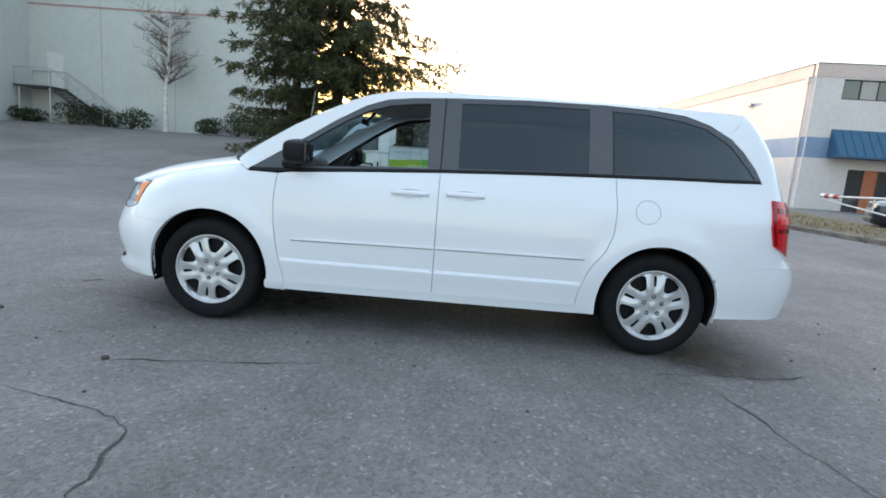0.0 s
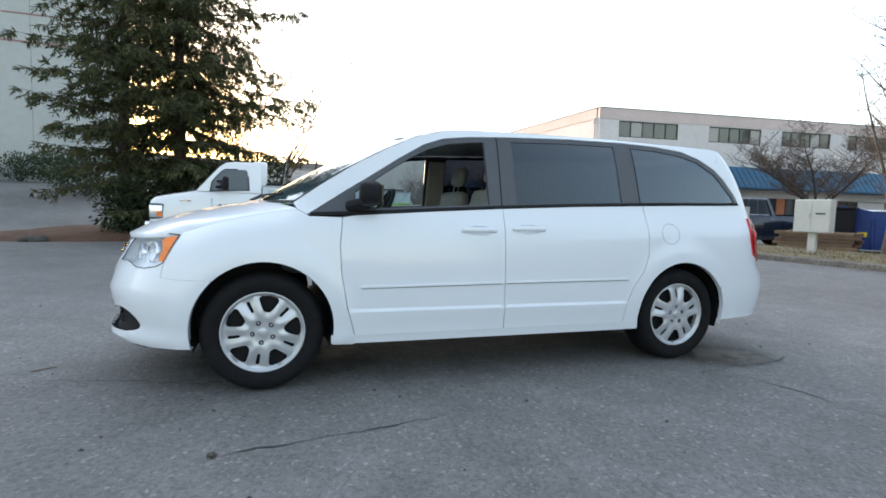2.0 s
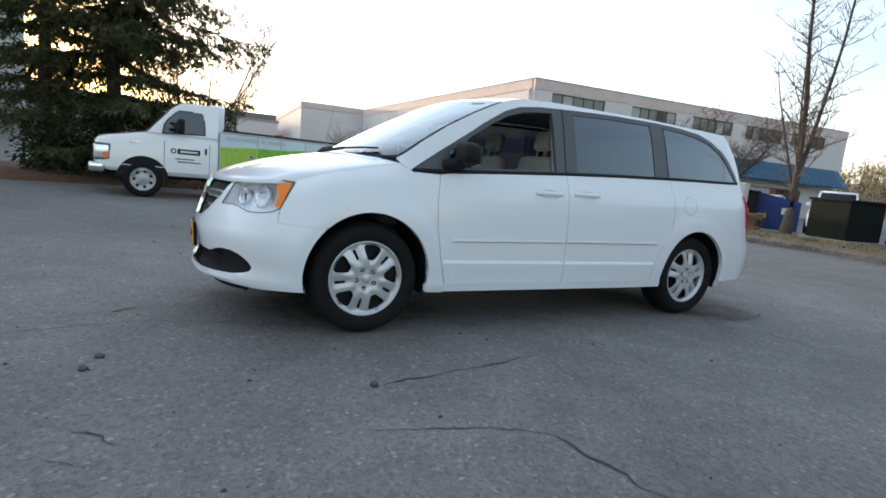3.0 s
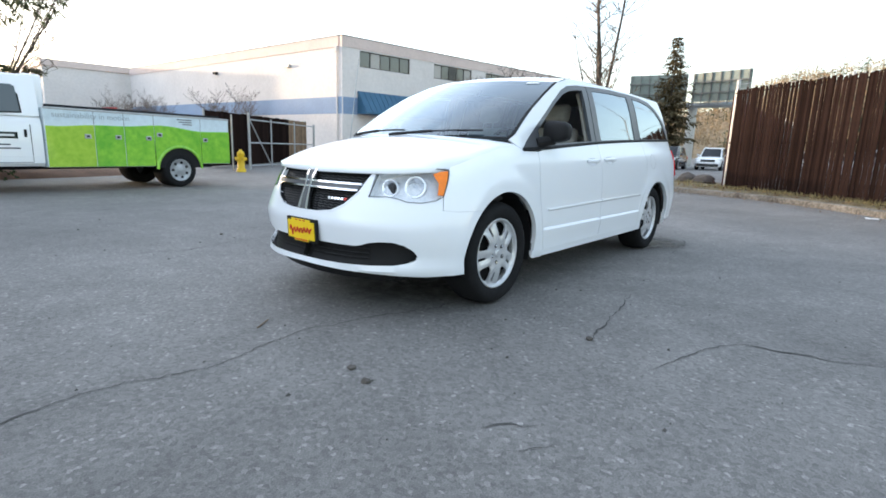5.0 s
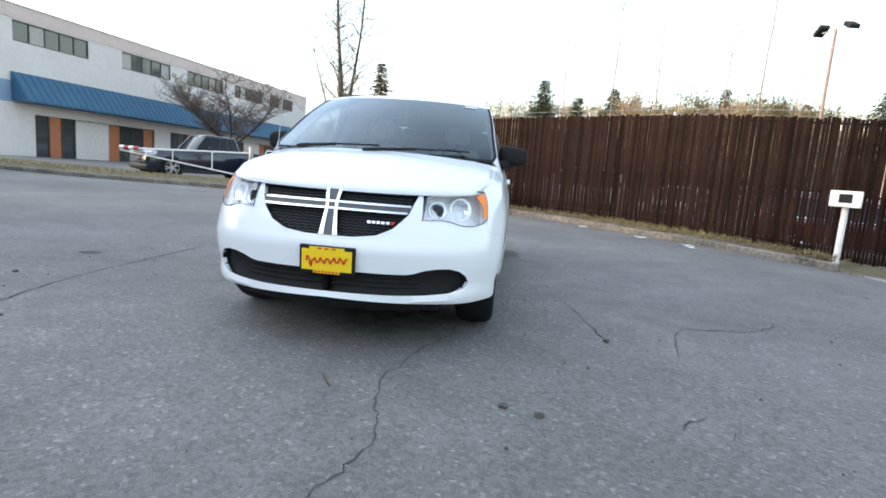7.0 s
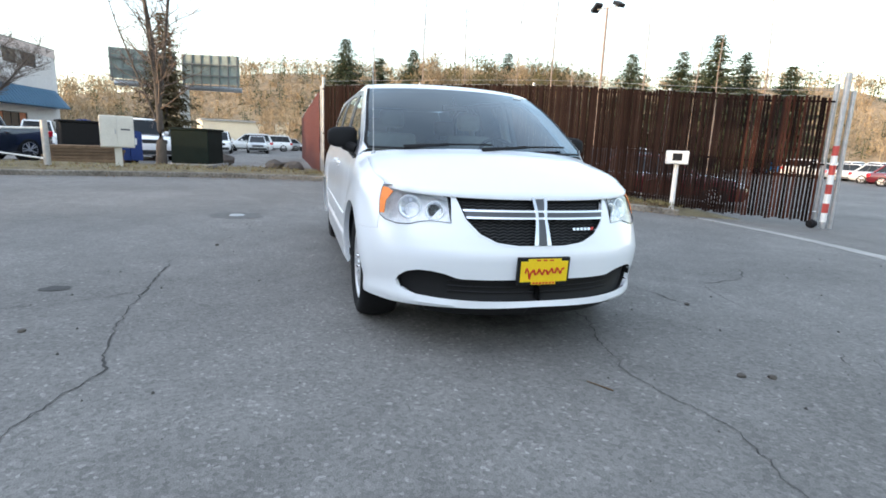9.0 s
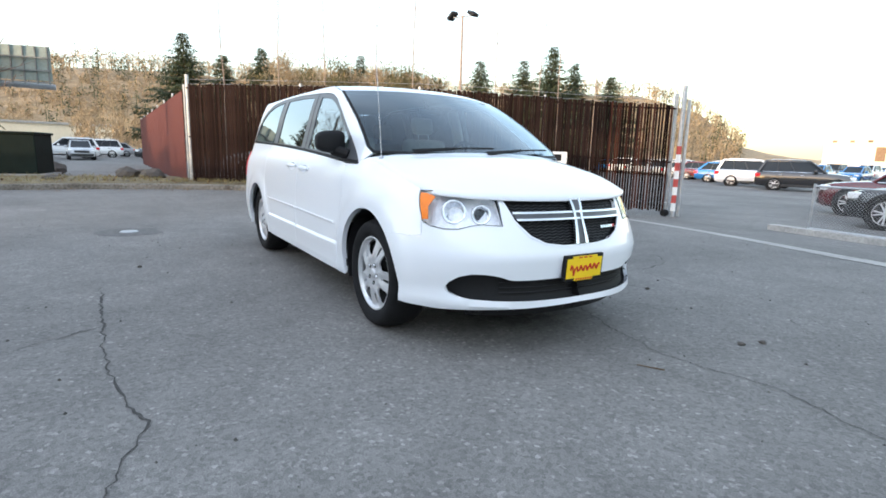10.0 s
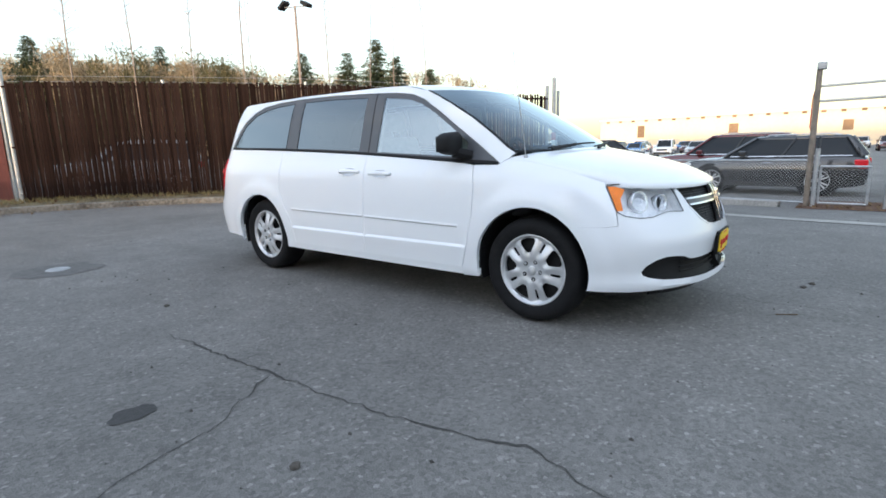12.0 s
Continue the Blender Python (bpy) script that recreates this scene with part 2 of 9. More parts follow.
M.update(
    clearglass=glass_mat("clear_car_glass", (0.38, 0.52, 0.58), face=0.05, power=3.2),
    sideglass=glass_mat("clear_side_glass", (0.62, 0.70, 0.70), face=0.28),
    tintglass=glass_mat("dark_tinted_glass", (0.035, 0.040, 0.052), face=0.05, power=1.95),
    lens=glass_mat("clear_lamp_lens", (0.93, 0.94, 0.96), 0.03, face=0.03, power=5.0),
    blacktrim=mat("satin_black_trim", (0.028, 0.029, 0.031), 0.42, vary=0.1, scale=8),
    blackmatte=mat("matt_black_plastic", (0.012, 0.012, 0.013), 0.65, vary=0.15, scale=12, spec=0.25),
    greytrim=mat("dark_grey_applique", (0.080, 0.084, 0.094), 0.32, vary=0.08, scale=8),
    rubber=mat("tyre_rubber", (0.011, 0.011, 0.012), 0.8, vary=0.25, scale=14, bump=0.3, spec=0.22),
    silver=mat("silver_wheel_paint", (0.60, 0.61, 0.63), 0.34, metal=0.45, vary=0.06, scale=12),
    chrome=mat("chrome", (0.78, 0.79, 0.80), 0.09, metal=1.0, vary=0.0),
    amber=mat("amber_lens", (0.90, 0.22, 0.015), 0.3, vary=0.12, scale=40, bump=0.3, bscale=120),
    redlens=mat("red_tail_lens", (0.62, 0.012, 0.020), 0.2, vary=0.12, scale=20, coat=0.4),
    darkred=mat("dark_red_lens", (0.22, 0.004, 0.010), 0.2, vary=0.1, coat=0.4),
    brightred=mat("bright_red_reflex", (0.80, 0.07, 0.07), 0.2, vary=0.1, scale=90, coat=0.5),
    reflector=mat("lamp_housing", (0.82, 0.84, 0.87), 0.32, metal=0.2, vary=0.25, scale=24, bump=0.4, bscale=60),
    mirrorbowl=mat("lamp_mirror_bowl", (0.86, 0.88, 0.91), 0.20, metal=0.7, vary=0.05),
    whitepaint_van=mat("white_paper", (0.75, 0.75, 0.73), 0.7, vary=0.05),
    beigetrim=mat("beige_cabin_trim", (0.46, 0.42, 0.37), 0.8, vary=0.08, scale=8),
    yellow=mat("yellow_plate", (0.85, 0.58, 0.01), 0.45, vary=0.05),
    redink=mat("red_ink", (0.55, 0.03, 0.02), 0.5, vary=0.0),
    fabric=mat("grey_seat_fabric", (0.40, 0.37, 0.33), 0.95, vary=0.15, scale=20, bump=0.4, bscale=300),
    cabin=mat("dark_cabin_plastic", (0.08, 0.08, 0.083), 0.7, vary=0.15, scale=10),
)



# ---------------------------------------------------------------- ground
def ground_z(x, y):
    z = 0.2 * smoothstep(11, 27, y)
    z += 1.75 * smoothstep(13, 28, y) * smoothstep(2, -8, x)
    z -= 0.28 * smoothstep(-4.5, -10, y)
    z += 0.06 * smoothstep(4, 12, x) * smoothstep(-8, -2, y)
    return z


def axis_steps(near, far):
    a = [i * 0.8 for i in range(int(near / 0.8) + 1)]
    step = 1.0
    while a[-1] < far:
        step *= 1.25
        a.append(a[-1] + step)
    return [-v for v in reversed(a[1:])] + a


def build_ground():
    xs, ys = axis_steps(34, 2500), axis_steps(34, 2500)
    vs = [(x, y, ground_z(x, y)) for y in ys for x in xs]
    w = len(xs)
    fs = [(j * w + i, j * w + i + 1, (j + 1) * w + i + 1, (j + 1) * w + i) for j in range(len(ys) - 1) for i in range(w - 1)]
    me = bpy.data.meshes.new("ground")
    me.from_pydata(vs, [], fs)
    me.materials.append(M["asphalt"])
    me.shade_smooth()
    tagged(new("ground", me), "weathered grey asphalt lot with pale aggregate", "ground", kind="structure")


build_ground()


def dense(pts, step=0.5):
    """Points along a plan polyline, rounded at its corners."""
    for _ in range(2):
        out = [pts[0]]
        for a, b in zip(pts, pts[1:]):
            out += [(a[0] * 0.75 + b[0] * 0.25, a[1] * 0.75 + b[1] * 0.25), (a[0] * 0.25 + b[0] * 0.75, a[1] * 0.25 + b[1] * 0.75)]
        pts = out + [pts[-1]]
    out = []
    for a, b in zip(pts, pts[1:]):
        m = max(1, int(math.hypot(b[0] - a[0], b[1] - a[1]) / step))
        out += [(a[0] + (b[0] - a[0]) * k / m, a[1] + (b[1] - a[1]) * k / m) for k in range(m)]
    return out + [pts[-1]]


def ribbon(name, pts, prof, material, label, wobble=0.0, kind="structure", category="kerb"):
    """Sweeps a profile of (sideways, up) pairs along a plan line laid on the ground."""
    bm = bmesh.new()
    rows = []
    for i, (x, y) in enumerate(pts):
        a, b = pts[max(0, i - 1)], pts[min(len(pts) - 1, i + 1)]
        d = Vector((b[0] - a[0], b[1] - a[1])).normalized()
        n = Vector((d.y, -d.x))
        j = noise.noise(Vector((x * 1.7, y * 1.7, 3))) * wobble
        rows.append([bm.verts.new((x + n.x * (s + j), y + n.y * (s + j), ground_z(x + n.x * s, y + n.y * s) + h + j * 0.3)) for s, h in prof])
    for a, b in zip(rows, rows[1:]):
        for k in range(len(prof) - 1):
            bm.faces.new((a[k], a[k + 1], b[k + 1], b[k]))
    ob = link(name, bm, material)
    return tagged(ob, label, category, kind=kind)


KERB = dense([(10.4, 20), (10.5, 13), (10.8, 9), (11.2, 6), (11.5, 3.4), (11.2, 1.2), (10.5, -0.6), (9.5, -2.1), (8.3, -3.3), (6.8, -4.5), (5.5, -5.7), (4.6, -6.9)])
ribbon("kerb", KERB, [(0.16, -0.05), (0.155, 0.115), (0.13, 0.135), (0.0, 0.14), (-0.02, 0.10), (-0.03, -0.05)], M["kerb"], "worn concrete kerb round the verge", 0.02)


def build_verge():
    inner = KERB
    bm = bmesh.new()
    rows = []
    for i, (x, y) in enumerate(inner):
        t = i / (len(inner) - 1)
        if y > 1.2:
            ox, oy = 15.6, y
        else:
            k = min(1, max(0, (1.2 - y) / 8.2))
            ox, oy = 15.2 + (4.7 - 15.2) * k, 1.2 + (-9.6 - 1.2) * k
        row = []
        for q in range(9):
            px, py = x + (ox - x) * q / 8, y + (oy - y) * q / 8
            row.append(bm.verts.new((px, py, ground_z(px, py) - 0.03 + smoothstep(1.0, 0.90, t) * (0.148 + (0.05 * noise.noise(Vector((px * 1.3, py * 1.3, 0))) + 0.05 if 0 < q < 8 else (0 if q == 0 else -0.14))))))
        rows.append(row)
    for a, b in zip(rows, rows[1:]):
        for k in range(8):
            bm.faces.new((a[k], b[k], b[k + 1], a[k + 1]))
    ob = link("verge", bm, M["verge"], None, "", True)
    tagged(ob, "dry grass and leaf litter verge behind the kerb", "verge", kind="structure")


build_verge()
GUTTER = dense([(4.4, -7.3), (2.0, -7.2), (-0.3, -6.4), (-1.7, -5.75), (-3.6, -5.35), (-8, -5.1), (-16, -5.0)])
ribbon("gutter", GUTTER, [(-0.2, 0.004), (-0.19, 0.006), (0.0, 0.005), (0.19, 0.006), (0.2, 0.004)], M["concrete"], "flat pale concrete gutter strip", 0.01, category="gutter")


# ---------------------------------------------------------------- walls of buildings
def wall_frame(a, b):
    """Matrix whose x runs along the wall from a to b, y into the building, z up."""
    d = (Vector((*b, 0)) - Vector((*a, 0)))
    ang = math.atan2(d.y, d.x)
    return Matrix.Translation((*a, 0)) @ Matrix.Rotation(ang, 4, "Z"), d.length


def build_warehouse():
    e = empty("warehouse", "large grey tilt-up concrete warehouse with thin red lines", "warehouse")
    bm = bmesh.new()
    prism(bm, [(-27, 28), (-9.1, 28), (-22.5, 60), (-70, 60), (-70, 21), (-27, 21)], -0.2, 14.5)
    part("wall", bm, M["tilt"], e)
    for z, r in ((8.95, 0.05), (10.35, 0.035)):
        bm = bmesh.new()
        box(bm, -26.99, -9.1, 27.975, 28.02, z, z + r * 2)
        part("stripe", bm, mat("faded_red_line", (0.40, 0.24, 0.23), 0.8, vary=0.25, scale=1.5), e, "thin faded red painted line")
    for k in range(3):
        bm = bmesh.new()
        x = -22.5 + 4.6 * k
        box(bm, x, x + 0.03, 27.992, 28.02, 1.6, 14.4)
        part("panel_joint", bm, M["concrete"], e)
    bm = bmesh.new()
    box(bm, -18.5, -18.1, 27.8, 28.0, 10.55, 10.8, 0.03)
    part("wall_lamp", bm, M["blackmatte"], e, "small dark wall lamp")
    # door with landing and steel stair
    gz = ground_z(-25, 27.5)
    bm = bmesh.new()
    box(bm, -25.9, -24.9, 27.95, 28.03, gz + 2.1, gz + 4.25, 0.01)
    part("door", bm, mat("pale_grey_door", (0.60, 0.61, 0.60), 0.6), e, "pale grey steel door")
    st = empty("outdoor_stair", "dark steel stair and landing against the grey wall", "stair")
    bm = bmesh.new()
    box(bm, -26.9, -24.6, 26.5, 27.93, gz + 2.0, gz + 2.1, 0.01)
    part("landing", bm, M["blacktrim"], st)
    for k in range(11):
        bm = bmesh.new()
        x, z = -24.6 + 0.28 * k, gz + 1.92 - 0.185 * k
        box(bm, x, x + 0.30, 26.6, 27.8, z - 0.04, z)
        part("tread", bm, M["blacktrim"], st)
    for y in (26.55, 27.85):
        bm = bmesh.new()
        tube(bm, (-24.6, y, gz + 1.95), (-21.5, y, ground_z(-21.5, y) + 0.02), 0.07, n=4)
        part("stringer", bm, M["blacktrim"], st)
        bm = bmesh.new()
        pipe(bm, [(-26.8, y, gz + 3.1), (-24.6, y, gz + 3.1), (-21.5, y, ground_z(-21.5, y) + 1.0)], 0.025, 6)
        part("handrail", bm, M["steel"], st)
        for x, z0, z1 in ((-26.8, 2.1, 3.1), (-25.7, 2.1, 3.1), (-24.6, 2.0, 3.1), (-23.0, 0.9, 2.0), (-21.5, 0, 1.0)):
            bm = bmesh.new()
            tube(bm, (x, y, gz + z0 - 0.1), (x, y, gz + z1), 0.02, n=6)
            part("baluster", bm, M["steel"], st)
    for x in (-26.7, -24.8):
        bm = bmesh.new()
        tube(bm, (x, 26.7, ground_z(x, 26.7) - 0.05), (x, 26.7, gz + 2.0), 0.06, n=8)
        part("leg", bm, M["steel"], st)


build_warehouse()

OFFICE_A, OFFICE_B = (20.4, 27.7), (54.0, 23.24)
OFFICE_WINDOWS = ((1.5, 6.2), (8.75, 13.2), (15.0, 19.4), (21.0, 25.4), (26.6, 31.0))


def build_office():
    e = empty("office_building", "two-storey white concrete building with a blue band", "building")
    m, L = wall_frame(OFFICE_A, OFFICE_B)
    bm = bmesh.new()
    wz0, wz1 = 6.72, 7.86
    shop = ((2.6, 5.2, 2.55), (7.6, 11.6, 2.5), (13.2, 16.8, 2.55), (19.0, 22.5, 2.5), (25.0, 29.0, 2.5))
    s = 0.0
    for a, b, h in shop:
        box(bm, s, a, 0, 0.3, -0.1, h + 0.2, m=m)
        s = b
    box(bm, s, L, 0, 0.3, -0.1, shop[0][2] + 0.2, m=m)
    box(bm, 0, L, 0, 0.3, 2.75, wz0, m=m)
    box(bm, 0, L, 0, 0.3, wz1, 7.95, m=m)
    s = 0.0
    for a, b in OFFICE_WINDOWS:
        box(bm, s, a, 0, 0.3, wz0, wz1, m=m)
        s = b
    box(bm, s, L, 0, 0.3, wz0, wz1, m=m)
    # flank wall, back and roof deck
    fm, FL = wall_frame((19.3, 63.7), OFFICE_A)
    box(bm, 0, FL - 0.01, 0.02, 0.3, -0.1, 3.3, m=fm)
    box(bm, 0, FL - 0.01, 0.02, 0.3, 4.5, 7.95, m=fm)
    box(bm, 0, FL - 0.3, 0.06, 0.28, 3.25, 4.55, m=fm)
    box(bm, L - 0.3, L, 0.3, 36.0, -0.1, 7.95, m=m)
    box(bm, 0.3, L - 0.3, 0.3, 36.0, 7.8, 7.94, m=m)
    box(bm, 0.3, L - 0.3, 5.0, 5.2, -0.1, 7.8, m=m)
    part("wall", bm, M["stucco"], e)
    for x0, x1, y0, y1, fr in ((-0.03, L + 0.03, -0.03, 0.33, m), (0, FL - 0.35, -0.03, 0.33, fm), (L - 0.3, L + 0.03, 0.33, 36.0, m)):
        bm = bmesh.new()
        box(bm, x0, x1, y0, y1, 7.95, 8.68, m=fr)
        part("parapet", bm, M["pinkband"], e, "faded pinkish parapet band")
    bm = bmesh.new()
    box(bm, -0.06, L + 0.06, -0.06, 0.36, 8.68, 8.75, m=m)
    box(bm, 0, FL - 0.4, -0.06, 0.36, 8.68, 8.75, m=fm)
    part("coping", bm, M["concrete"], e)
    bm = bmesh.new()
    box(bm, 0, FL, 0.004, 0.055, 3.3, 4.5, m=fm)
    box(bm, 0.07, 1.3, -0.004, 0.0, 3.3, 4.5, m=m)
    part("blue_band", bm, M["band"], e, "blue painted band")
    bm = bmesh.new()
    tube(bm, fm @ Vector((FL - 0.5, -0.06, 0.2)), fm @ Vector((FL - 0.5, -0.06, 8.0)), 0.06, n=8)
    box(bm, FL - 0.65, FL - 0.4, -0.2, -0.04, 7.6, 7.95, m=fm)
    part("downpipe", bm, M["stucco"], e)
    bm = bmesh.new()
    box(bm, FL - 6.5, FL - 6.0, -0.25, 0.03, 6.9, 7.1, 0.03, m=fm)
    part("wall_lamp", bm, M["steel"], e)
    bm = bmesh.new()
    box(bm, FL - 17.5, FL - 17.0, -0.25, 0.03, 7.0, 7.2, 0.03, m=fm)
    part("wall_lamp", bm, M["blackmatte"], e)
    pane = mat("reflecting_window_pane", (0.06, 0.065, 0.07), 0.06, vary=0.0, spec=1.0)
    blind = mat("pale_blind", (0.45, 0.43, 0.40), 0.8, vary=0.1)
    framem = mat("dark_bronze_frame", (0.06, 0.05, 0.045), 0.5)
    # plain orange-brown for every third shopfront pane
    orange = mat("orange_brown_pane", (0.48, 0.17, 0.08), 0.6, vary=0.2)
    for a, b in OFFICE_WINDOWS:
        bm = bmesh.new()
        box(bm, a, b, 0.08, 0.16, wz0, wz0 + 0.07, m=m)
        box(bm, a, b, 0.08, 0.16, wz1 - 0.07, wz1, m=m)
        for k in range(6):
            x = a + (b - a - 0.07) * k / 5
            box(bm, x, x + 0.07, 0.07, 0.155, wz0 + 0.07, wz1 - 0.07, m=m)
        w = part("window", bm, framem, e, "five-light ribbon window in a dark frame")
        for k in range(5):
            x = a + (b - a - 0.07) * k / 5 + 0.07
            bm = bmesh.new()
            box(bm, x, x + (b - a) / 5 - 0.07, 0.11, 0.12, wz0 + 0.07, wz1 - 0.07, m=m)
            part("pane", bm, blind if (k * 7 + int(a)) % 4 == 0 else pane, w)
    for i, (a, b, h) in enumerate(shop):
        n = 3 if b - a < 3 else 4
        bm = bmesh.new()
        for k in range(n + 1):
            x = a + (b - a - 0.08) * k / n
            box(bm, x, x + 0.08, 0.06, 0.16, 0.2, h + 0.2, m=m)
        w = part("shop_window", bm, framem, e, "ground floor shopfront with dark glass and some orange-brown panes")
        for k in range(n):
            x = a + (b - a - 0.08) * k / n + 0.08
            bm = bmesh.new()
            box(bm, x, x + (b - a - 0.08) / n - 0.08, 0.11, 0.125, 0.15, h + 0.2, m=m)
            part("pane", bm, orange if (k + i) % 3 == 1 else pane, w)
    # sloping metal awning
    bm = bmesh.new()
    A = [(-1.25, 3.45), (-1.25, 3.35), (0.0, 3.35), (0.0, 5.0), (-0.05, 5.0)]
    lo = [bm.verts.new(m @ Vector((1.3, y, z))) for y, z in A]
    hi = [bm.verts.new(m @ Vector((L - 0.5, y, z))) for y, z in A]
    for k in range(5):
        bm.faces.new((lo[k], lo[(k + 1) % 5], hi[(k + 1) % 5], hi[k]))
    bm.faces.new(lo)
    bm.faces.new(list(reversed(hi)))
    aw = part("awning", bm, M["awning"], e, "blue standing-seam metal awning")
    bm = bmesh.new()
    box(bm, -0.018, 0.018, -0.01, 0.05, 0.0, 1.955)
    bmesh.ops.transform(bm, matrix=Matrix.Rotation(math.atan2(-1.2, 1.55), 4, "X"), verts=bm.verts)
    rib = None
    for k in range(68):
        if rib is None:
            rib = part("seam_rib", bm, M["awning"], aw)
            ob = rib
        else:
            ob = new("seam_rib", rib.data)
            ob.parent = aw
        ob.matrix_basis = m @ Matrix.Translation((1.35 + 0.465 * k, -1.27, 3.46))
    return e


build_office()


def build_rear_wing():
    e = empty("rear_wing_building", "pale concrete rear wing behind the white building", "building")
    bm = bmesh.new()
    prism(bm, [(11.6, 65.6), (26.0, 63.9), (28, 95), (13.5, 96)], 0, 8.2)
    part("wall", bm, M["stucco"], e)
    bm = bmesh.new()
    prism(bm, [(11.5, 65.45), (26.1, 63.75), (28.1, 95.1), (13.4, 96.1)], 8.2, 8.9)
    part("parapet", bm, M["pinkband"], e)
    e2 = empty("low_building", "low pale flat-roofed building in the distance", "building")
    bm = bmesh.new()
    prism(bm, [(-6.0, 78), (10.5, 76), (12, 96), (-5, 98)], 0, 6.4)
    part("wall", bm, M["stucco"], e2)
    bm = bmesh.new()
    prism(bm, [(-6.1, 77.9), (10.6, 75.9), (12.1, 96.1), (-5.1, 98.1)], 6.4, 6.7)
    part("roof", bm, M["concrete"], e2)


build_rear_wing()


# ---------------------------------------------------------------- tall slatted fence
FENCE_A, FENCE_B = (12.2, 0.55), (3.87, -10.0)


def build_slat_fence():
    m, L = wall_frame(FENCE_A, FENCE_B)
    e = empty("slatted_fence", "tall chain-link fence woven with dark brown slats", "fence")
    rnd = random.Random(5)

    def base(s):
        p = m @ Vector((s, 0, 0))
        return ground_z(p.x, p.y)
    n = int(L / 3.05)
    for k in range(n + 1):
        s = L * k / n
        bm = bmesh.new()
        h = 3.15 if k in (0, n) else 2.95
        tube(bm, m @ Vector((s, 0.09, base(s) - 0.1)), m @ Vector((s, 0.09, base(s) + h)), 0.05 if k in (0, n) else 0.035, n=10)
        part("post", bm, M["steel"], e, "galvanised steel post")
    for h in (0.35, 1.42, 2.78):
        bm = bmesh.new()
        pts = [m @ Vector((L * k / 12, 0.045, base(L * k / 12) + h)) for k in range(13)]
        pipe(bm, pts, 0.022, 8)
        part("rail", bm, M["steel"] if h < 1 else M["slat"], e)
    bm = bmesh.new()
    box(bm, -0.0270, 0.0270, -0.006, 0.006, 0, 2.74, 0.003)
    first = None
    pitch = 0.0585
    k, s = 0, 0.10
    while s < L - 0.1:
        if first is None:
            first = part("slat", bm, M["slat"], e)
            ob = first
        else:
            ob = new("slat", first.data)
            ob.parent = e
        ob.matrix_basis = m @ Matrix.Translation((s, 0.012 + (0.007 if k % 2 else 0.0) + rnd.uniform(-0.002, 0.002), base(s) + 0.14 + rnd.uniform(-0.03, 0.03))) @ Matrix.Rotation(radians(rnd.uniform(-0.35, 0.35)), 4, "Y") @ Matrix.Rotation(radians(rnd.uniform(-1, 1) * (1.5 if s < L * 0.7 else 6.0)), 4, "Z")
        if s > L * 0.86 and rnd.random() < 0.45:
            ob.material_slots[0].link = "OBJECT"
            ob.material_slots[0].material = M["fadedslat"]
        s += pitch * (1.0 if rnd.random() > (0.004 if s < L * 0.7 else 0.05) else 1.5) * (0.97 if s < L * 0.7 else 1.04 + 0.22 * smoothstep(0.80, 0.97, s / L))
        k += 1
    # wires: barbed line on short arms
    bm = bmesh.new()
    for h in (2.9, 3.02):
        pipe(bm, [m @ Vector((L * q / 12, 0.09, base(L * q / 12) + h)) for q in range(13)], 0.004, 4)
    tagged(part("top_wire", bm, M["steel"], e), kind="stuff")
    return e


build_slat_fence()


def build_side_fence():
    a, b = (12.45, 0.62), (33.5, 1.0)
    m, L = wall_frame(a, b)
    e = empty("side_fence", "chain-link fence with red-brown slats", "fence")
    bm = bmesh.new()
    k = 0
    rnd = random.Random(8)
    while 0.06 * k < L:
        s = 0.06 * k
        z = rnd.uniform(-0.03, 0.03)
        box(bm, s - 0.026, s + 0.026, -0.005, 0.005, 0.12 + z, 2.78 + z, m=m)
        k += 1
    tagged(part("slats", bm, M["redslat"], e), kind="stuff")
    for q in range(8):
        bm = bmesh.new()
        tube(bm, m @ Vector((L * q / 7, -0.06, -0.1)), m @ Vector((L * q / 7, -0.06, 2.95)), 0.035, n=8)
        part("post", bm, M["steel"], e)


build_side_fence()

# ---------------------------------------------------------------- minivan: body surface
def curve(*pts):
    """A smooth interpolating function through (t, value) pairs."""
    xs = [p[0] for p in pts]
    ys = [p[1] for p in pts]
    k = len(xs)
    d = [(ys[i + 1] - ys[i]) / (xs[i + 1] - xs[i]) for i in range(k - 1)]
    s = [d[0]] + [0.0 if d[i - 1] * d[i] <= 0 else 2 * d[i - 1] * d[i] / (d[i - 1] + d[i]) for i in range(1, k - 1)] + [d[-1]]

    def f(t):
        if t <= xs[0]:
            return ys[0]
        if t >= xs[-1]:
            return ys[-1]
        i = max(j for j in range(k - 1) if xs[j] <= t)
        h = xs[i + 1] - xs[i]
        q = (t - xs[i]) / h
        return (ys[i] * (1 + 2 * q) * (1 - q) ** 2 + s[i] * h * q * (1 - q) ** 2 + ys[i + 1] * q * q * (3 - 2 * q) + s[i + 1] * h * q * q * (q - 1))
    return f


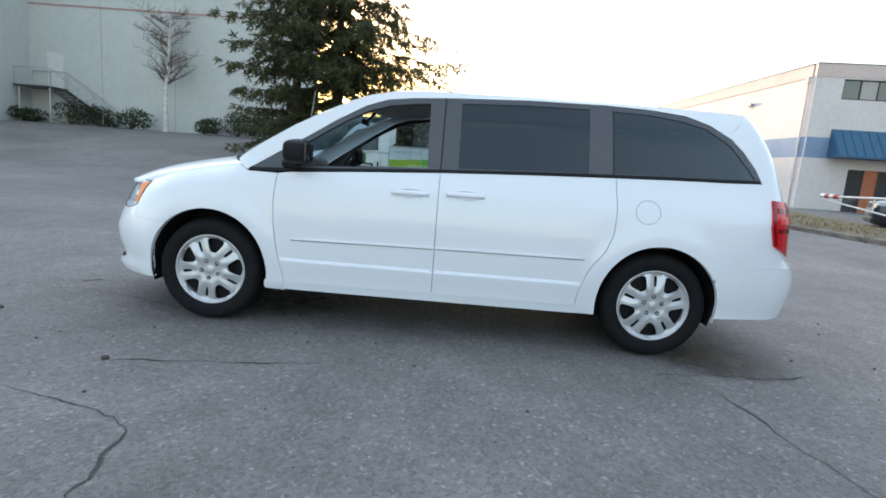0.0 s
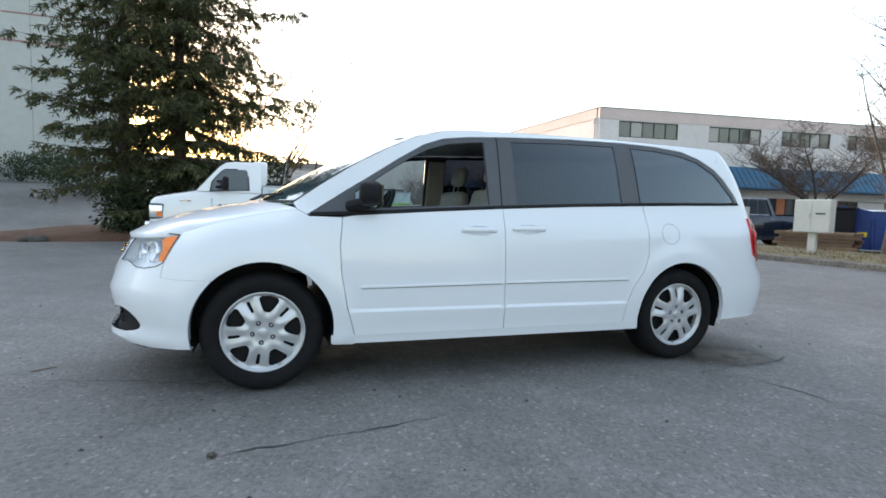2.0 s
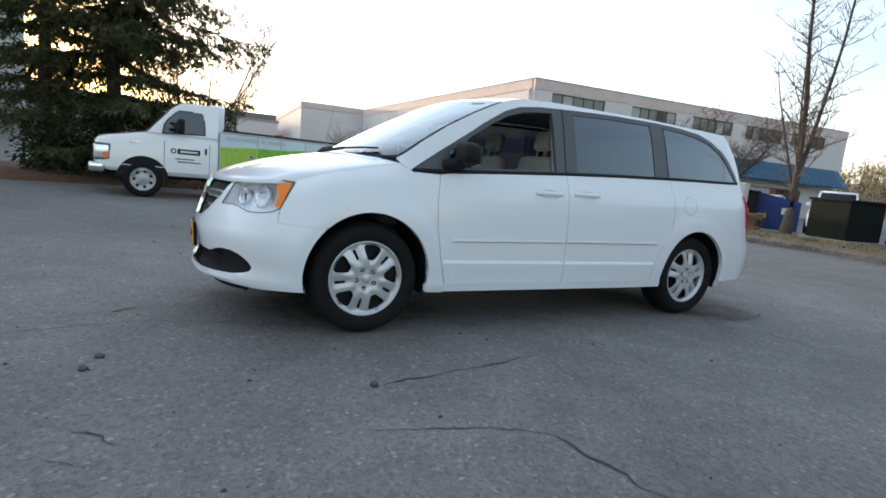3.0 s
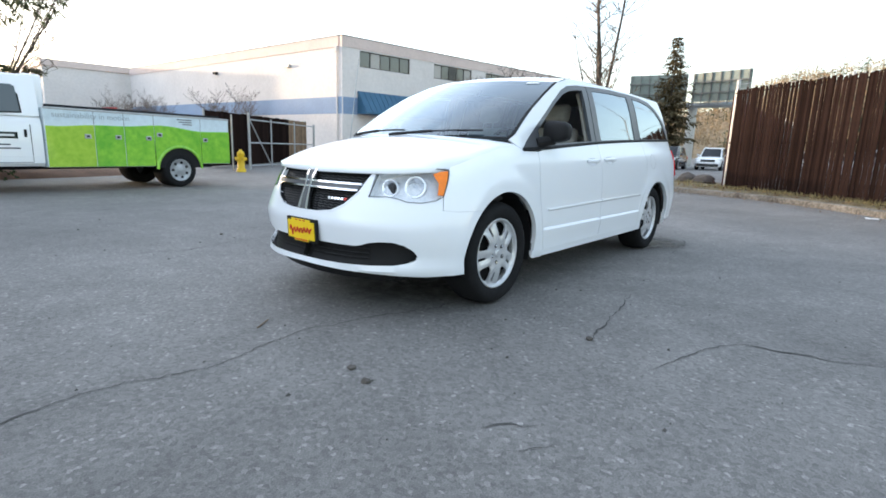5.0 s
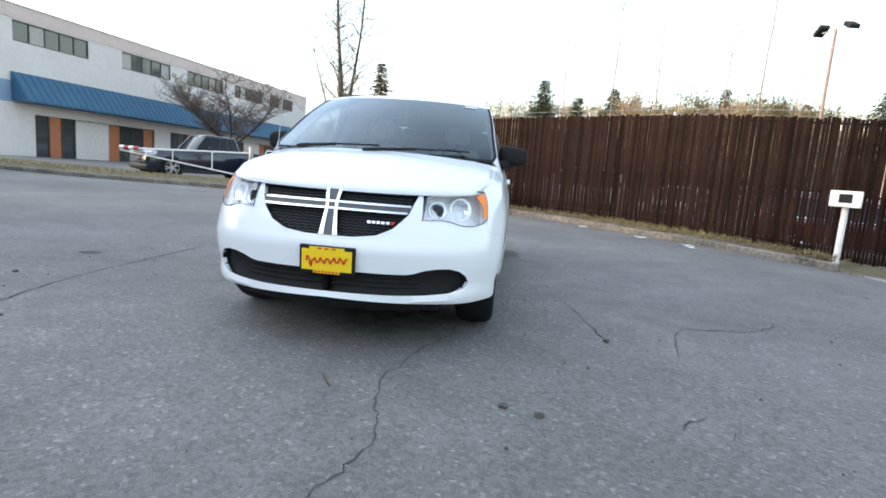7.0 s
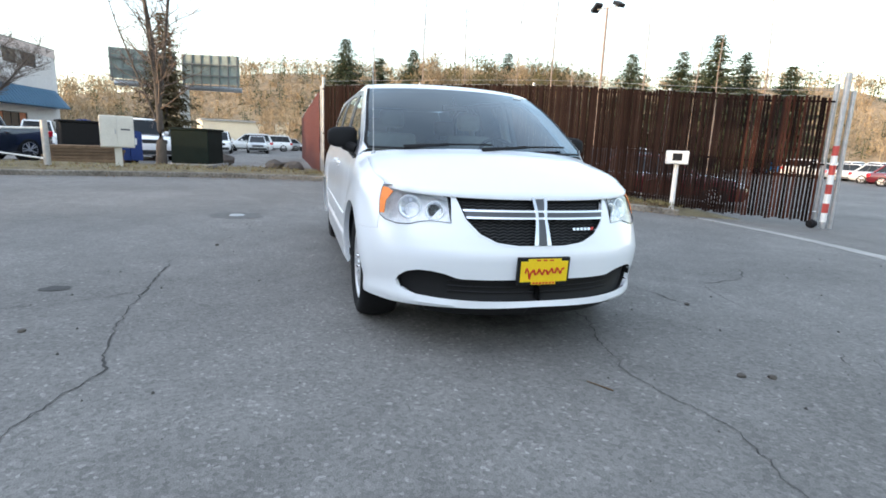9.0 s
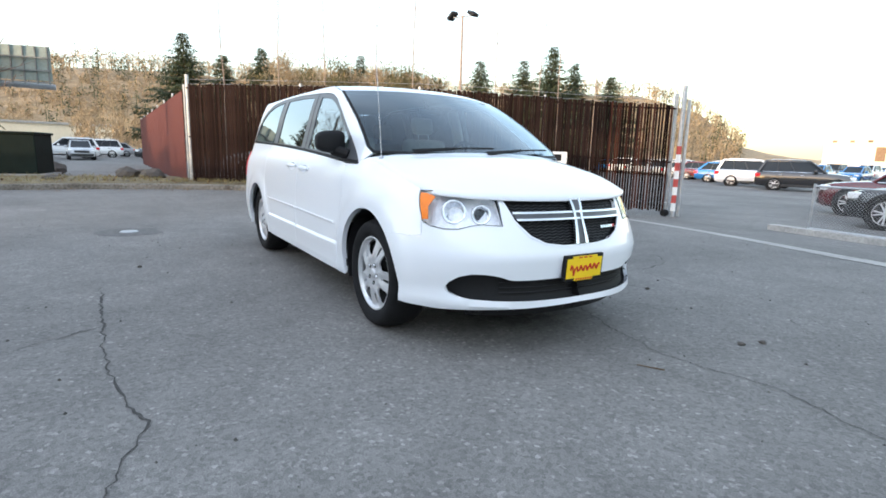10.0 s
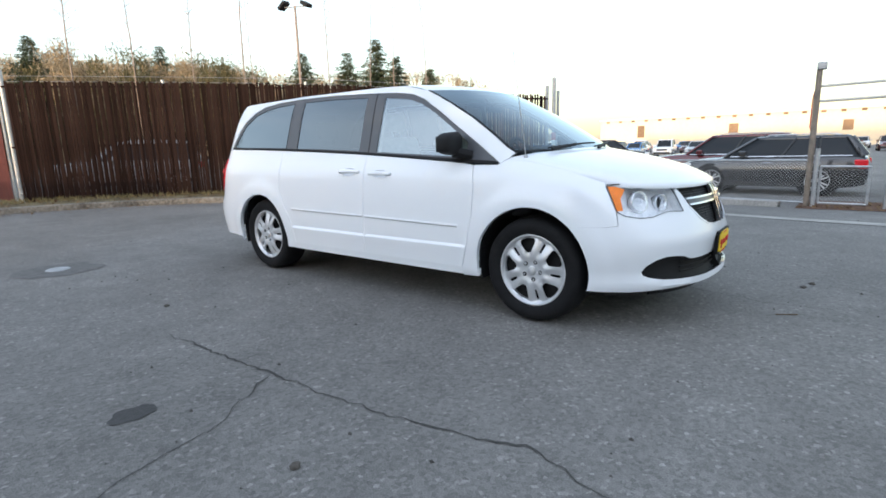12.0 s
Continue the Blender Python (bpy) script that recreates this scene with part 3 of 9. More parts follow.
NOSE = curve((0.26, -2.46), (0.29, -2.505), (0.322, -2.528), (0.345, -2.520), (0.37, -2.500), (0.44, -2.485), (0.55, -2.503), (0.60, -2.512), (0.635, -2.500), (0.72, -2.477), (0.80, -2.45), (0.88, -2.42), (0.95, -2.37), (1.1, -2.25))
TAIL = curve((0.30, 2.57), (0.40, 2.62), (0.58, 2.64), (0.68, 2.615), (0.76, 2.545), (1.0, 2.525), (1.2, 2.48), (1.4, 2.405), (1.55, 2.31), (1.66, 2.21), (1.74, 2.05))
WIDTH = curve((0.26, 0.912), (0.285, 0.945), (0.32, 0.950), (0.37, 0.950), (0.45, 0.962), (0.60, 0.972), (0.75, 0.969), (0.90, 0.957), (1.0, 0.942), (1.08, 0.915), (1.14, 0.888), (1.2, 0.868), (1.35, 0.826), (1.5, 0.785), (1.62, 0.742), (1.70, 0.700), (1.74, 0.640))
ROUND = curve((0.26, 2.25), (0.4, 2.35), (0.5, 2.45), (0.65, 2.35), (0.78, 2.15), (0.95, 1.9), (1.2, 1.8))
BELT = curve((-1.3, 1.076), (-1.05, 1.088), (0.05, 1.158), (1.1, 1.208), (2.3, 1.246))
XF, XR, US = -1.75, 1.95, 1.4
ARCHES = ((-1.537, 0.387, 0.412), (1.532, 0.380, 0.404))


def body(u, z, side=1.0, out=0.0):
    """The body's outer skin. u is x along the flank; past XF it runs round the nose to its middle at XF - US, past XR round the tail."""
    if out:
        e = 1e-3
        p = body(u, z)
        n = (body(u + e, z) - body(u - e, z)).cross(body(u, z + e) - body(u, z - e)).normalized()
        if n.dot(p - Vector((max(-1.5, min(1.6, p.x)), 0, min(z, 1.2)))) < 0:
            n = -n
        p = p + n * out
        return Vector((p.x, p.y * side, p.z))
    w = WIDTH(z)
    if u < XF:
        a = (1 - (XF - u) / US) * math.pi / 2
        k = ROUND(z)
        r = (math.sin(a) ** k + math.cos(a) ** k) ** (-1 / k) if 0 < a < math.pi / 2 else 1.0
        x, y = XF - (XF - NOSE(z)) * r * math.cos(a), w * r * math.sin(a)
    elif u > XR:
        a = (1 - (u - XR) / US) * math.pi / 2
        k = 3.4
        r = (abs(math.sin(a)) ** k + abs(math.cos(a)) ** k) ** (-1 / k)
        x, y = XR + (TAIL(z) - XR) * r * math.cos(a), w * r * math.sin(a)
    else:
        x, y = u, w
    for cx, cz, cr in ARCHES:
        r = math.hypot(x - cx, z - cz)
        y += 0.016 * smoothstep(cr + 0.17, cr + 0.05, r) * smoothstep(0.3, 0.6, y)
    if -2.12 < x < -1.30:   # the wing rolls over towards the bonnet
        zt = 1.116 + (x + 1.345) * (0.207 if x > -1.6 else 0.265) - (0.0 if x > -1.6 else -0.015)
        q = max(0.0, z - zt + 0.11) / 0.11
        y -= 0.05 * min(q, 1.6) ** 2 * smoothstep(-1.30, -1.46, x) * smoothstep(-2.12, -1.92, x)
    y -= (0.010 * smoothstep(-0.7, -1.25, x) + 0.012 * smoothstep(-1.35, -2.0, x)) * smoothstep(0.3, 0.7, y)
    y += 0.019 * smoothstep(0.502, 0.483, z) * smoothstep(-1.06, -0.98, x) * smoothstep(1.05, 0.97, x)
    return Vector((x, y * side, z))


def ux(x, z):
    """The u at which the skin has this x at this height."""
    if XF <= x <= XR:
        return x
    lo, hi = (XF - US, XF) if x < XF else (XR, XR + US)
    for _ in range(40):
        mid = (lo + hi) / 2
        if body(mid, z).x < x:
            lo = mid
        else:
            hi = mid
    return (lo + hi) / 2


def uy(y, z, tail=False):
    """The u at which nose or tail has this y at this height."""
    lo, hi = (XR, XR + US) if tail else (XF - US, XF)
    for _ in range(40):
        mid = (lo + hi) / 2
        if (body(mid, z).y < y) != tail:
            lo = mid
        else:
            hi = mid
    return (lo + hi) / 2


U0, U9 = XF - US, XR + US


def X(*pts):
    return [(ux(x, z), z) for x, z in pts]


def Y(*pts):
    return [(uy(y, z), z) for y, z in pts]


def T(*pts):
    return [(uy(y, z, True), z) for y, z in pts]


def arc(i, a0, a1, n=14, grow=0.0):
    cx, cz, r = ARCHES[i]
    return X(*[(cx + (r + grow) * math.cos(radians(a0 + (a1 - a0) * k / n)), cz + (r + grow) * math.sin(radians(a0 + (a1 - a0) * k / n))) for k in range(n + 1)])


def inside(p, poly):
    c, k = False, len(poly)
    for i in range(k):
        (x0, y0), (x1, y1) = poly[i], poly[i - 1]
        if (y0 > p[1]) != (y1 > p[1]) and p[0] < (x1 - x0) * (p[1] - y0) / (y1 - y0) + x0:
            c = not c
    return c


def edge_far(p, poly):
    best = 9.0
    k = len(poly)
    for i in range(k):
        a, b = poly[i], poly[i - 1]
        dx, dy = b[0] - a[0], b[1] - a[1]
        q = max(0, min(1, ((p[0] - a[0]) * dx + (p[1] - a[1]) * dy) / (dx * dx + dy * dy + 1e-12)))
        best = min(best, math.hypot(a[0] + q * dx - p[0], a[1] + q * dy - p[1]))
    return best


def resample(poly, step):
    out = []
    k = len(poly)
    for i in range(k):
        a, b = poly[i], poly[(i + 1) % k]
        m = max(1, math.ceil(math.hypot(b[0] - a[0], b[1] - a[1]) / step))
        out += [(a[0] + (b[0] - a[0]) * j / m, a[1] + (b[1] - a[1]) * j / m) for j in range(m)]
    return out


def fill(poly, holes=(), step=0.05):
    """Triangles over a plane polygon with holes: its points and faces."""
    from mathutils.geometry import delaunay_2d_cdt
    rings = [resample(r, step) for r in (poly, *holes)]
    pts, edges = [], []
    for r in rings:
        s = len(pts)
        pts += r
        edges += [(s + i, s + (i + 1) % len(r)) for i in range(len(r))]
    x0, x1 = min(p[0] for p in rings[0]), max(p[0] for p in rings[0])
    z0, z1 = min(p[1] for p in rings[0]), max(p[1] for p in rings[0])
    for i in range(1, int((x1 - x0) / step) + 1):
        for j in range(1, int((z1 - z0) / step) + 1):
            p = (x0 + (i + 0.5 * (j % 2)) * step, z0 + j * step)
            if inside(p, rings[0]) and not any(inside(p, h) for h in rings[1:]) and min(edge_far(p, r) for r in rings) > step * 0.4:
                pts.append(p)
    for z in (0.4785, 0.4835, 0.493, 0.5015, 0.507):   # the crease low on the doors
        if z0 + 0.1 < z < z1:
            for i in range(int((x1 - x0) / 0.05)):
                p = (x0 + (i + 0.5) * 0.05, z)
                if -1.1 < p[0] < 1.1 and inside(p, rings[0]) and min(edge_far(p, r) for r in rings) > 0.012:
                    pts.append(p)
    vs, _, fs, *_ = delaunay_2d_cdt([Vector(p) for p in pts], edges, [], 0, 1e-6)
    keep = []
    for f in fs:
        c = (sum(vs[i].x for i in f) / 3, sum(vs[i].y for i in f) / 3)
        if inside(c, rings[0]) and not any(inside(c, h) for h in rings[1:]):
            keep.append(f)
    return [tuple(v) for v in vs], keep


_fills = {}


def skin(bm, poly, holes=(), step=0.05, side=1.0, out=0.0, deep=0.025, surf=None):
    """A panel of the body with a turned-in edge."""
    key = (tuple(poly), len(holes), step)
    if key not in _fills:
        _fills[key] = fill(poly, holes, step)
    pts, fs = _fills[key]
    surf = surf or body
    used = sorted({i for f in fs for i in f})
    vs = {i: bm.verts.new(surf(*pts[i], side, out)) for i in used}
    new_faces = []
    for f in fs:
        try:
            new_faces.append(bm.faces.new([vs[i] for i in f]))
        except ValueError:
            pass
    if deep:
        count = {}
        for f in fs:
            for a, b in zip(f, (f[1], f[2], f[0])):
                count[frozenset((a, b))] = count.get(frozenset((a, b)), 0) + 1
        rim = {}
        for e, c in count.items():
            if c == 1:
                a, b = tuple(e)
                for i in (a, b):
                    if i not in rim:
                        rim[i] = bm.verts.new(surf(*pts[i], side, out - deep))
                bm.faces.new((vs[a], vs[b], rim[b], rim[a]))
    return bm


def panel(name, poly, material, parent, side=1.0, holes=(), step=0.05, out=0.0, deep=0.025, label="", both=False, surf=None):
    bm = bmesh.new()
    for s in ((1.0, -1.0) if both else (side,)):
        skin(bm, poly, holes, step, s, out, deep, surf)
    if both:
        bmesh.ops.remove_doubles(bm, verts=bm.verts, dist=0.0008)
    ob = part(name, bm, material, parent, label, True)
    edge_split(ob)
    return ob


def edge_split(ob, degrees=38):
    ob.data.set_sharp_from_angle(angle=radians(degrees))


def patch(bm, f, nu, nv):
    g = [[bm.verts.new(f(i / nu, j / nv)) for j in range(nv + 1)] for i in range(nu + 1)]
    for i in range(nu):
        for j in range(nv):
            bm.faces.new((g[i][j], g[i + 1][j], g[i + 1][j + 1], g[i][j + 1]))
    return g


def lathe(bm, prof, n=48, m=None):
    """Turns (radius, offset) pairs round the local z axis."""
    m = m or Matrix()
    rings = []
    for r, h in prof:
        rings.append([bm.verts.new(m @ Vector((r * math.cos(2 * math.pi * i / n), r * math.sin(2 * math.pi * i / n), h))) for i in range(n)] if r > 1e-5 else [bm.verts.new(m @ Vector((0, 0, h)))])
    for a, b in zip(rings, rings[1:]):
        for i in range(n):
            j = (i + 1) % n
            if len(a) == 1 and len(b) == 1:
                continue
            if len(a) == 1:
                bm.faces.new((a[0], b[i], b[j]))
            elif len(b) == 1:
                bm.faces.new((a[i], b[0], a[j]))
            else:
                bm.faces.new((a[i], b[i], b[j], a[j]))


# outlines on the skin, front to back
HEAD_TOP = X((-2.0, 0.944)) + Y((0.77, 0.948), (0.65, 0.935), (0.57, 0.919), (0.503, 0.903))
HEAD_LOW = Y((0.497, 0.766), (0.60, 0.772), (0.65, 0.764), (0.715, 0.744), (0.775, 0.742), (0.83, 0.757)) + X((-2.085, 0.780))
GRILLE = Y((0.0, 0.655), (0.14, 0.656), (0.26, 0.672), (0.35, 0.715), (0.42, 0.79), (0.462, 0.905))
INTAKE_LOW = Y((0.0, 0.346), (0.35, 0.346), (0.55, 0.350), (0.67, 0.356), (0.735, 0.371), (0.765, 0.388))
INTAKE_TOP = Y((0.776, 0.412), (0.762, 0.450), (0.725, 0.484), (0.67, 0.501), (0.60, 0.500), (0.535, 0.489), (0.475, 0.468), (0.44, 0.462), (0.30, 0.460), (0.0, 0.461))
BUMPER_F = GRILLE + Y((0.487, 0.908)) + HEAD_LOW + X((-2.101, 0.701), (-2.03, 0.6903), (-1.835, 0.6903)) + arc(0, 134, 195, 10) + X((-1.93, 0.285)) + Y((0.80, 0.28), (0.5, 0.300), (0.0, 0.313)) + INTAKE_LOW + INTAKE_TOP
DOOR_FRONT = ((-1.074, 1.07), (-1.09, 0.9), (-1.08, 0.72), (-1.045, 0.52), (-0.995, 0.335))
FENDER = arc(0, 133, 0, 20) + X((-1.13, 0.278), (-1.0, 0.272), (-1.0, 0.335)) + X(*[(x - 0.0045, z) for x, z in reversed(DOOR_FRONT)]) + X((-1.275, 1.072), (-1.34, 1.108), (-1.5, 1.085), (-1.7, 1.042), (-1.85, 1.002), (-1.985, 0.956), (-2.080, 0.783), (-2.098, 0.7025), (-2.03, 0.6915), (-1.83, 0.6915))
DOOR_F = X(*DOOR_FRONT) + X((0.016, 0.338), (0.016, BELT(0.013) - 0.004), (-0.5, BELT(-0.5) - 0.004), (-1.0, 1.083))
SLIDE_REAR = ((0.988, 0.338), (1.005, 0.45), (1.06, 0.60), (1.15, 0.72), (1.198, 0.84), (1.205, 1.0), (1.192, 1.206))
DOOR_S = X((0.0205, 0.338)) + X(*SLIDE_REAR) + X((0.6, BELT(0.6) - 0.004), (0.02, BELT(0.02) - 0.004))
GLASS_EDGE = ((-0.86, 1.357), (-0.70, 1.463), (-0.52, 1.568), (-0.38, 1.618), (-0.2, 1.642), (0.1, 1.662), (0.6, 1.685), (1.1, 1.690), (1.4, 1.681), (1.65, 1.655), (1.81, 1.602), (1.925, 1.535), (2.03, 1.44), (2.115, 1.33), (2.165, 1.243))
QUARTER = X(*[(x + 0.0045, z) for x, z in reversed(SLIDE_REAR)]) + arc(1, 180, 30, 20) + X((1.93, 0.655), (2.1, 0.675)) + T((0.93, 0.69), (0.72, 0.69), (0.745, 1.0), (0.73, 1.2), (0.69, 1.4), (0.64, 1.6), (0.60, 1.67)) + X((2.03, 1.69), (1.925, 1.54), (2.035, 1.443), (2.121, 1.332), (2.171, 1.240), (2.0, BELT(2.0) - 0.004), (1.6, BELT(1.6) - 0.004))
BUMPER_R = arc(1, 27, -12, 8) + X((1.925, 0.325)) + T((0.9, 0.335), (0.6, 0.345), (0.0, 0.35), (0.0, 0.689), (0.72, 0.689), (0.93, 0.689)) + X((2.1, 0.674), (1.90, 0.653))
HATCH = T((0.0, 0.69), (0.715, 0.69), (0.738, 1.0), (0.724, 1.2), (0.684, 1.4), (0.634, 1.6), (0.59, 1.67), (0.0, 1.67))
SILL = X((-1.14, 0.335), (-1.14, 0.28), (1.13, 0.28), (1.127, 0.384), (0.99, 0.342))
SURROUND = X((-1.285, 1.080), (-1.06, 1.228)) + X(*GLASS_EDGE) + X((2.0, BELT(2.0)), (1.6, BELT(1.6)), (1.1, BELT(1.1)), (0.6, BELT(0.6)), (0.05, BELT(0.05)), (-0.5, BELT(-0.5)), (-1.0, BELT(-1.0)))
WIN_F = X((-0.99, 1.127), (-0.99, 1.232), (-0.80, 1.362), (-0.65, 1.458), (-0.50, 1.538), (-0.36, 1.584), (-0.2, 1.607), (-0.085, 1.617), (-0.072, 1.178), (-0.5, 1.155))
WIN_M = X((0.135, 1.190), (0.128, 1.632), (0.55, 1.652), (1.0, 1.658), (1.012, 1.226), (0.6, 1.212))
WIN_Q = X((1.185, 1.236), (1.165, 1.655), (1.4, 1.648), (1.62, 1.622), (1.785, 1.578), (1.895, 1.512), (1.998, 1.42), (2.083, 1.318), (2.118, 1.262), (1.7, 1.250))
SHIELD_EDGE = ((-1.37, 1.150), (-1.2, 1.272), (-1.0, 1.402), (-0.8, 1.512), (-0.65, 1.585), (-0.53, 1.636))
RAIL = X((-1.29, 1.083), (-1.345, 1.115)) + X(*SHIELD_EDGE) + X((-0.3, 1.692), (0.0, 1.706), (1.0, 1.716), (1.7, 1.703), (2.0285, 1.6895), (1.9265, 1.5425)) + X(*[(x, z + 0.004) for x, z in reversed(GLASS_EDGE[:12])]) + X((-1.06, 1.233))


def shield_point(a, b):
    """The windscreen: a from the cowl to the roof, b across."""
    k = a * (len(SHIELD_EDGE) - 1)
    i = min(int(k), len(SHIELD_EDGE) - 2)
    q = k - i
    x = SHIELD_EDGE[i][0] * (1 - q) + SHIELD_EDGE[i + 1][0] * q
    z = SHIELD_EDGE[i][1] * (1 - q) + SHIELD_EDGE[i + 1][1] * q
    e = body(x, z)
    c = Vector((-1.62 + 0.90 * a, 0, 1.148 + 0.565 * a - 0.062 * a * a))
    t = 2 * b - 1
    return Vector((c.x + (e.x - c.x) * abs(t) ** 2.2, (e.y - 0.004) * t, c.z + (e.z - c.z) * abs(t) ** 2.2))


HOOD_Z = curve((0.0, 0.925), (0.15, 0.992), (0.4, 1.062), (0.7, 1.122), (1.0, 1.170))
HOOD_E = ((-2.0, 0.952), (-1.85, 1.003), (-1.7, 1.043), (-1.5, 1.087), (-1.345, 1.116))


def hood_point(a, b):
    k = a * (len(HOOD_E) - 1)
    i = min(int(k), len(HOOD_E) - 2)
    q = k - i
    e = body(ux(HOOD_E[i][0] * (1 - q) + HOOD_E[i + 1][0] * q, 1.0), HOOD_E[i][1] * (1 - q) + HOOD_E[i + 1][1] * q)
    c = Vector((-2.412 + 0.825 * a, 0, HOOD_Z(a)))
    t = 2 * b - 1
    s = abs(t)
    px = (1 - a) * (1 - (1 - s ** 1.95) ** (1 / 1.95)) + a * s * s
    pz = s ** 2.4 * 0.55 + s ** 6 * 0.45 - 0.05 * math.sin(math.pi * min(1, max(0, (s - 0.45) / 0.5))) * a * (1 - a)
    return Vector((c.x + (e.x - c.x) * px, (e.y - 0.004) * t, c.z + (e.z - c.z) * pz))


ROOF_EDGE = curve((-0.53, 1.636), (-0.42, 1.668), (-0.3, 1.692), (0.0, 1.706), (1.0, 1.716), (1.7, 1.703), (2.03, 1.688))


def roof_point(a, b):
    t = 2 * b - 1
    xc = -0.72 * (1 - a) + 2.20 * a
    x = xc + 0.19 * abs(t) ** 2.2 * (1 - a) - 0.17 * abs(t) ** 3 * a
    xe = -0.53 + 2.56 * a
    e = body(xe, ROOF_EDGE(xe))
    crown = curve((-0.72, 1.651), (-0.62, 1.684), (-0.4, 1.718), (0.1, 1.741), (0.9, 1.748), (1.6, 1.734), (2.2, 1.695))(xc)
    return Vector((x, (e.y - 0.002) * t, crown + (e.z - crown) * abs(t) ** (2.2 + smoothstep(0, 0.25, a))))


# ---------------------------------------------------------------- minivan: wheels
COVER_RISE = curve((0.0, 0.052), (0.055, 0.052), (0.09, 0.060), (0.12, 0.058), (0.16, 0.050), (0.20, 0.040), (0.22, 0.037), (0.231, 0.052))
SLOT = [(0.130, -0.006), (0.136, -0.0085), (0.190, -0.0105), (0.198, -0.008), (0.198, 0.008), (0.190, 0.0105), (0.136, 0.0085), (0.130, 0.006)]
WEDGE = [(0.119, -0.009), (0.125, -0.021), (0.150, -0.037), (0.183, -0.055), (0.197, -0.057), (0.209, -0.046), (0.2165, 0.0), (0.209, 0.046), (0.197, 0.057), (0.183, 0.055), (0.150, 0.037), (0.125, 0.021), (0.119, 0.009)]


def make_wheel(parent, x, y, z, side, turn):
    """side: +1 faces +y. The rim carries tyre, spokes, cap and nuts."""
    m = Matrix.Translation((x, y, z)) @ Matrix.Rotation(radians(-90 * side), 4, "X") @ Matrix.Rotation(radians(turn), 4, "Z") @ Matrix.Diagonal((1.025, 1.025, 1, 1))
    bm = bmesh.new()
    lathe(bm, [(0.240, -0.17), (0.232, -0.12), (0.226, 0.0), (0.232, 0.035), (0.243, 0.052), (0.238, 0.058), (0.228, 0.054), (0.223, 0.036), (0.221, 0.0)], 48, m)
    rim = part("wheel", bm, M["silver"], parent, "steel wheel with a silver split-spoke cover", True)
    bm = bmesh.new()
    lathe(bm, [(0.235, 0.050), (0.246, 0.062), (0.27, 0.073), (0.300, 0.078), (0.325, 0.070), (0.340, 0.052), (0.350, 0.020), (0.3555, -0.03), (0.3565, -0.06), (0.3555, -0.09), (0.350, -0.14), (0.335, -0.17), (0.29, -0.185), (0.24, -0.17)], 64, m)
    edge_split(part("tyre", bm, M["rubber"], rim, "black all-season tyre", True))
    bm = bmesh.new()
    lathe(bm, [(0.0, 0.0), (0.222, 0.0), (0.222, -0.03)], 32, m)
    part("brake_shadow_disc", bm, M["blackmatte"], rim, "dark wheel disc behind the cover")
    def cover(u, v, sd=1.0, out=0.0):
        r, t = math.hypot(u, v), math.atan2(v, u)
        h = COVER_RISE(r) - 0.006 * math.cos(10 * t) * smoothstep(0.075, 0.12, r) * smoothstep(0.225, 0.19, r)
        return m @ Vector((u, v, h + out))
    outer = [(0.231 * math.cos(2 * math.pi * k / 60), 0.231 * math.sin(2 * math.pi * k / 60)) for k in range(60)]
    holes = []
    for k in range(5):
        for a, shape in ((72 * k, SLOT), (72 * k + 36, WEDGE)):
            ca, sa = math.cos(radians(a)), math.sin(radians(a))
            holes.append([(x_ * ca - y_ * sa, x_ * sa + y_ * ca) for x_, y_ in shape])
    bm = bmesh.new()
    skin(bm, outer, holes, 0.014, 1.0, 0.0, 0.010, cover)
    edge_split(part("wheel_cover", bm, M["silver"], rim, "silver cover with five split spokes", True), 50)
    for k in range(5):
        rot = m @ Matrix.Rotation(radians(72 * k), 4, "Z") @ Matrix.Translation((0.062, 0, 0))
        bm = bmesh.new()
        lathe(bm, [(0.0, 0.064), (0.007, 0.064), (0.0095, 0.059), (0.0105, 0.040)], 6, rot)
        part("lug_nut", bm, M["chrome"], rim)
        bm = bmesh.new()
        lathe(bm, [(0.0, 0.0565), (0.0145, 0.0565), (0.0150, 0.0545), (0.0150, 0.02)], 12, rot)
        part("nut_recess", bm, M["blackmatte"], rim)
    bm = bmesh.new()
    lathe(bm, [(0.0, 0.066), (0.018, 0.065), (0.027, 0.061), (0.030, 0.050)], 32, m)
    edge_split(part("hub_cap", bm, M["silver"], rim, "", True))
    return rim


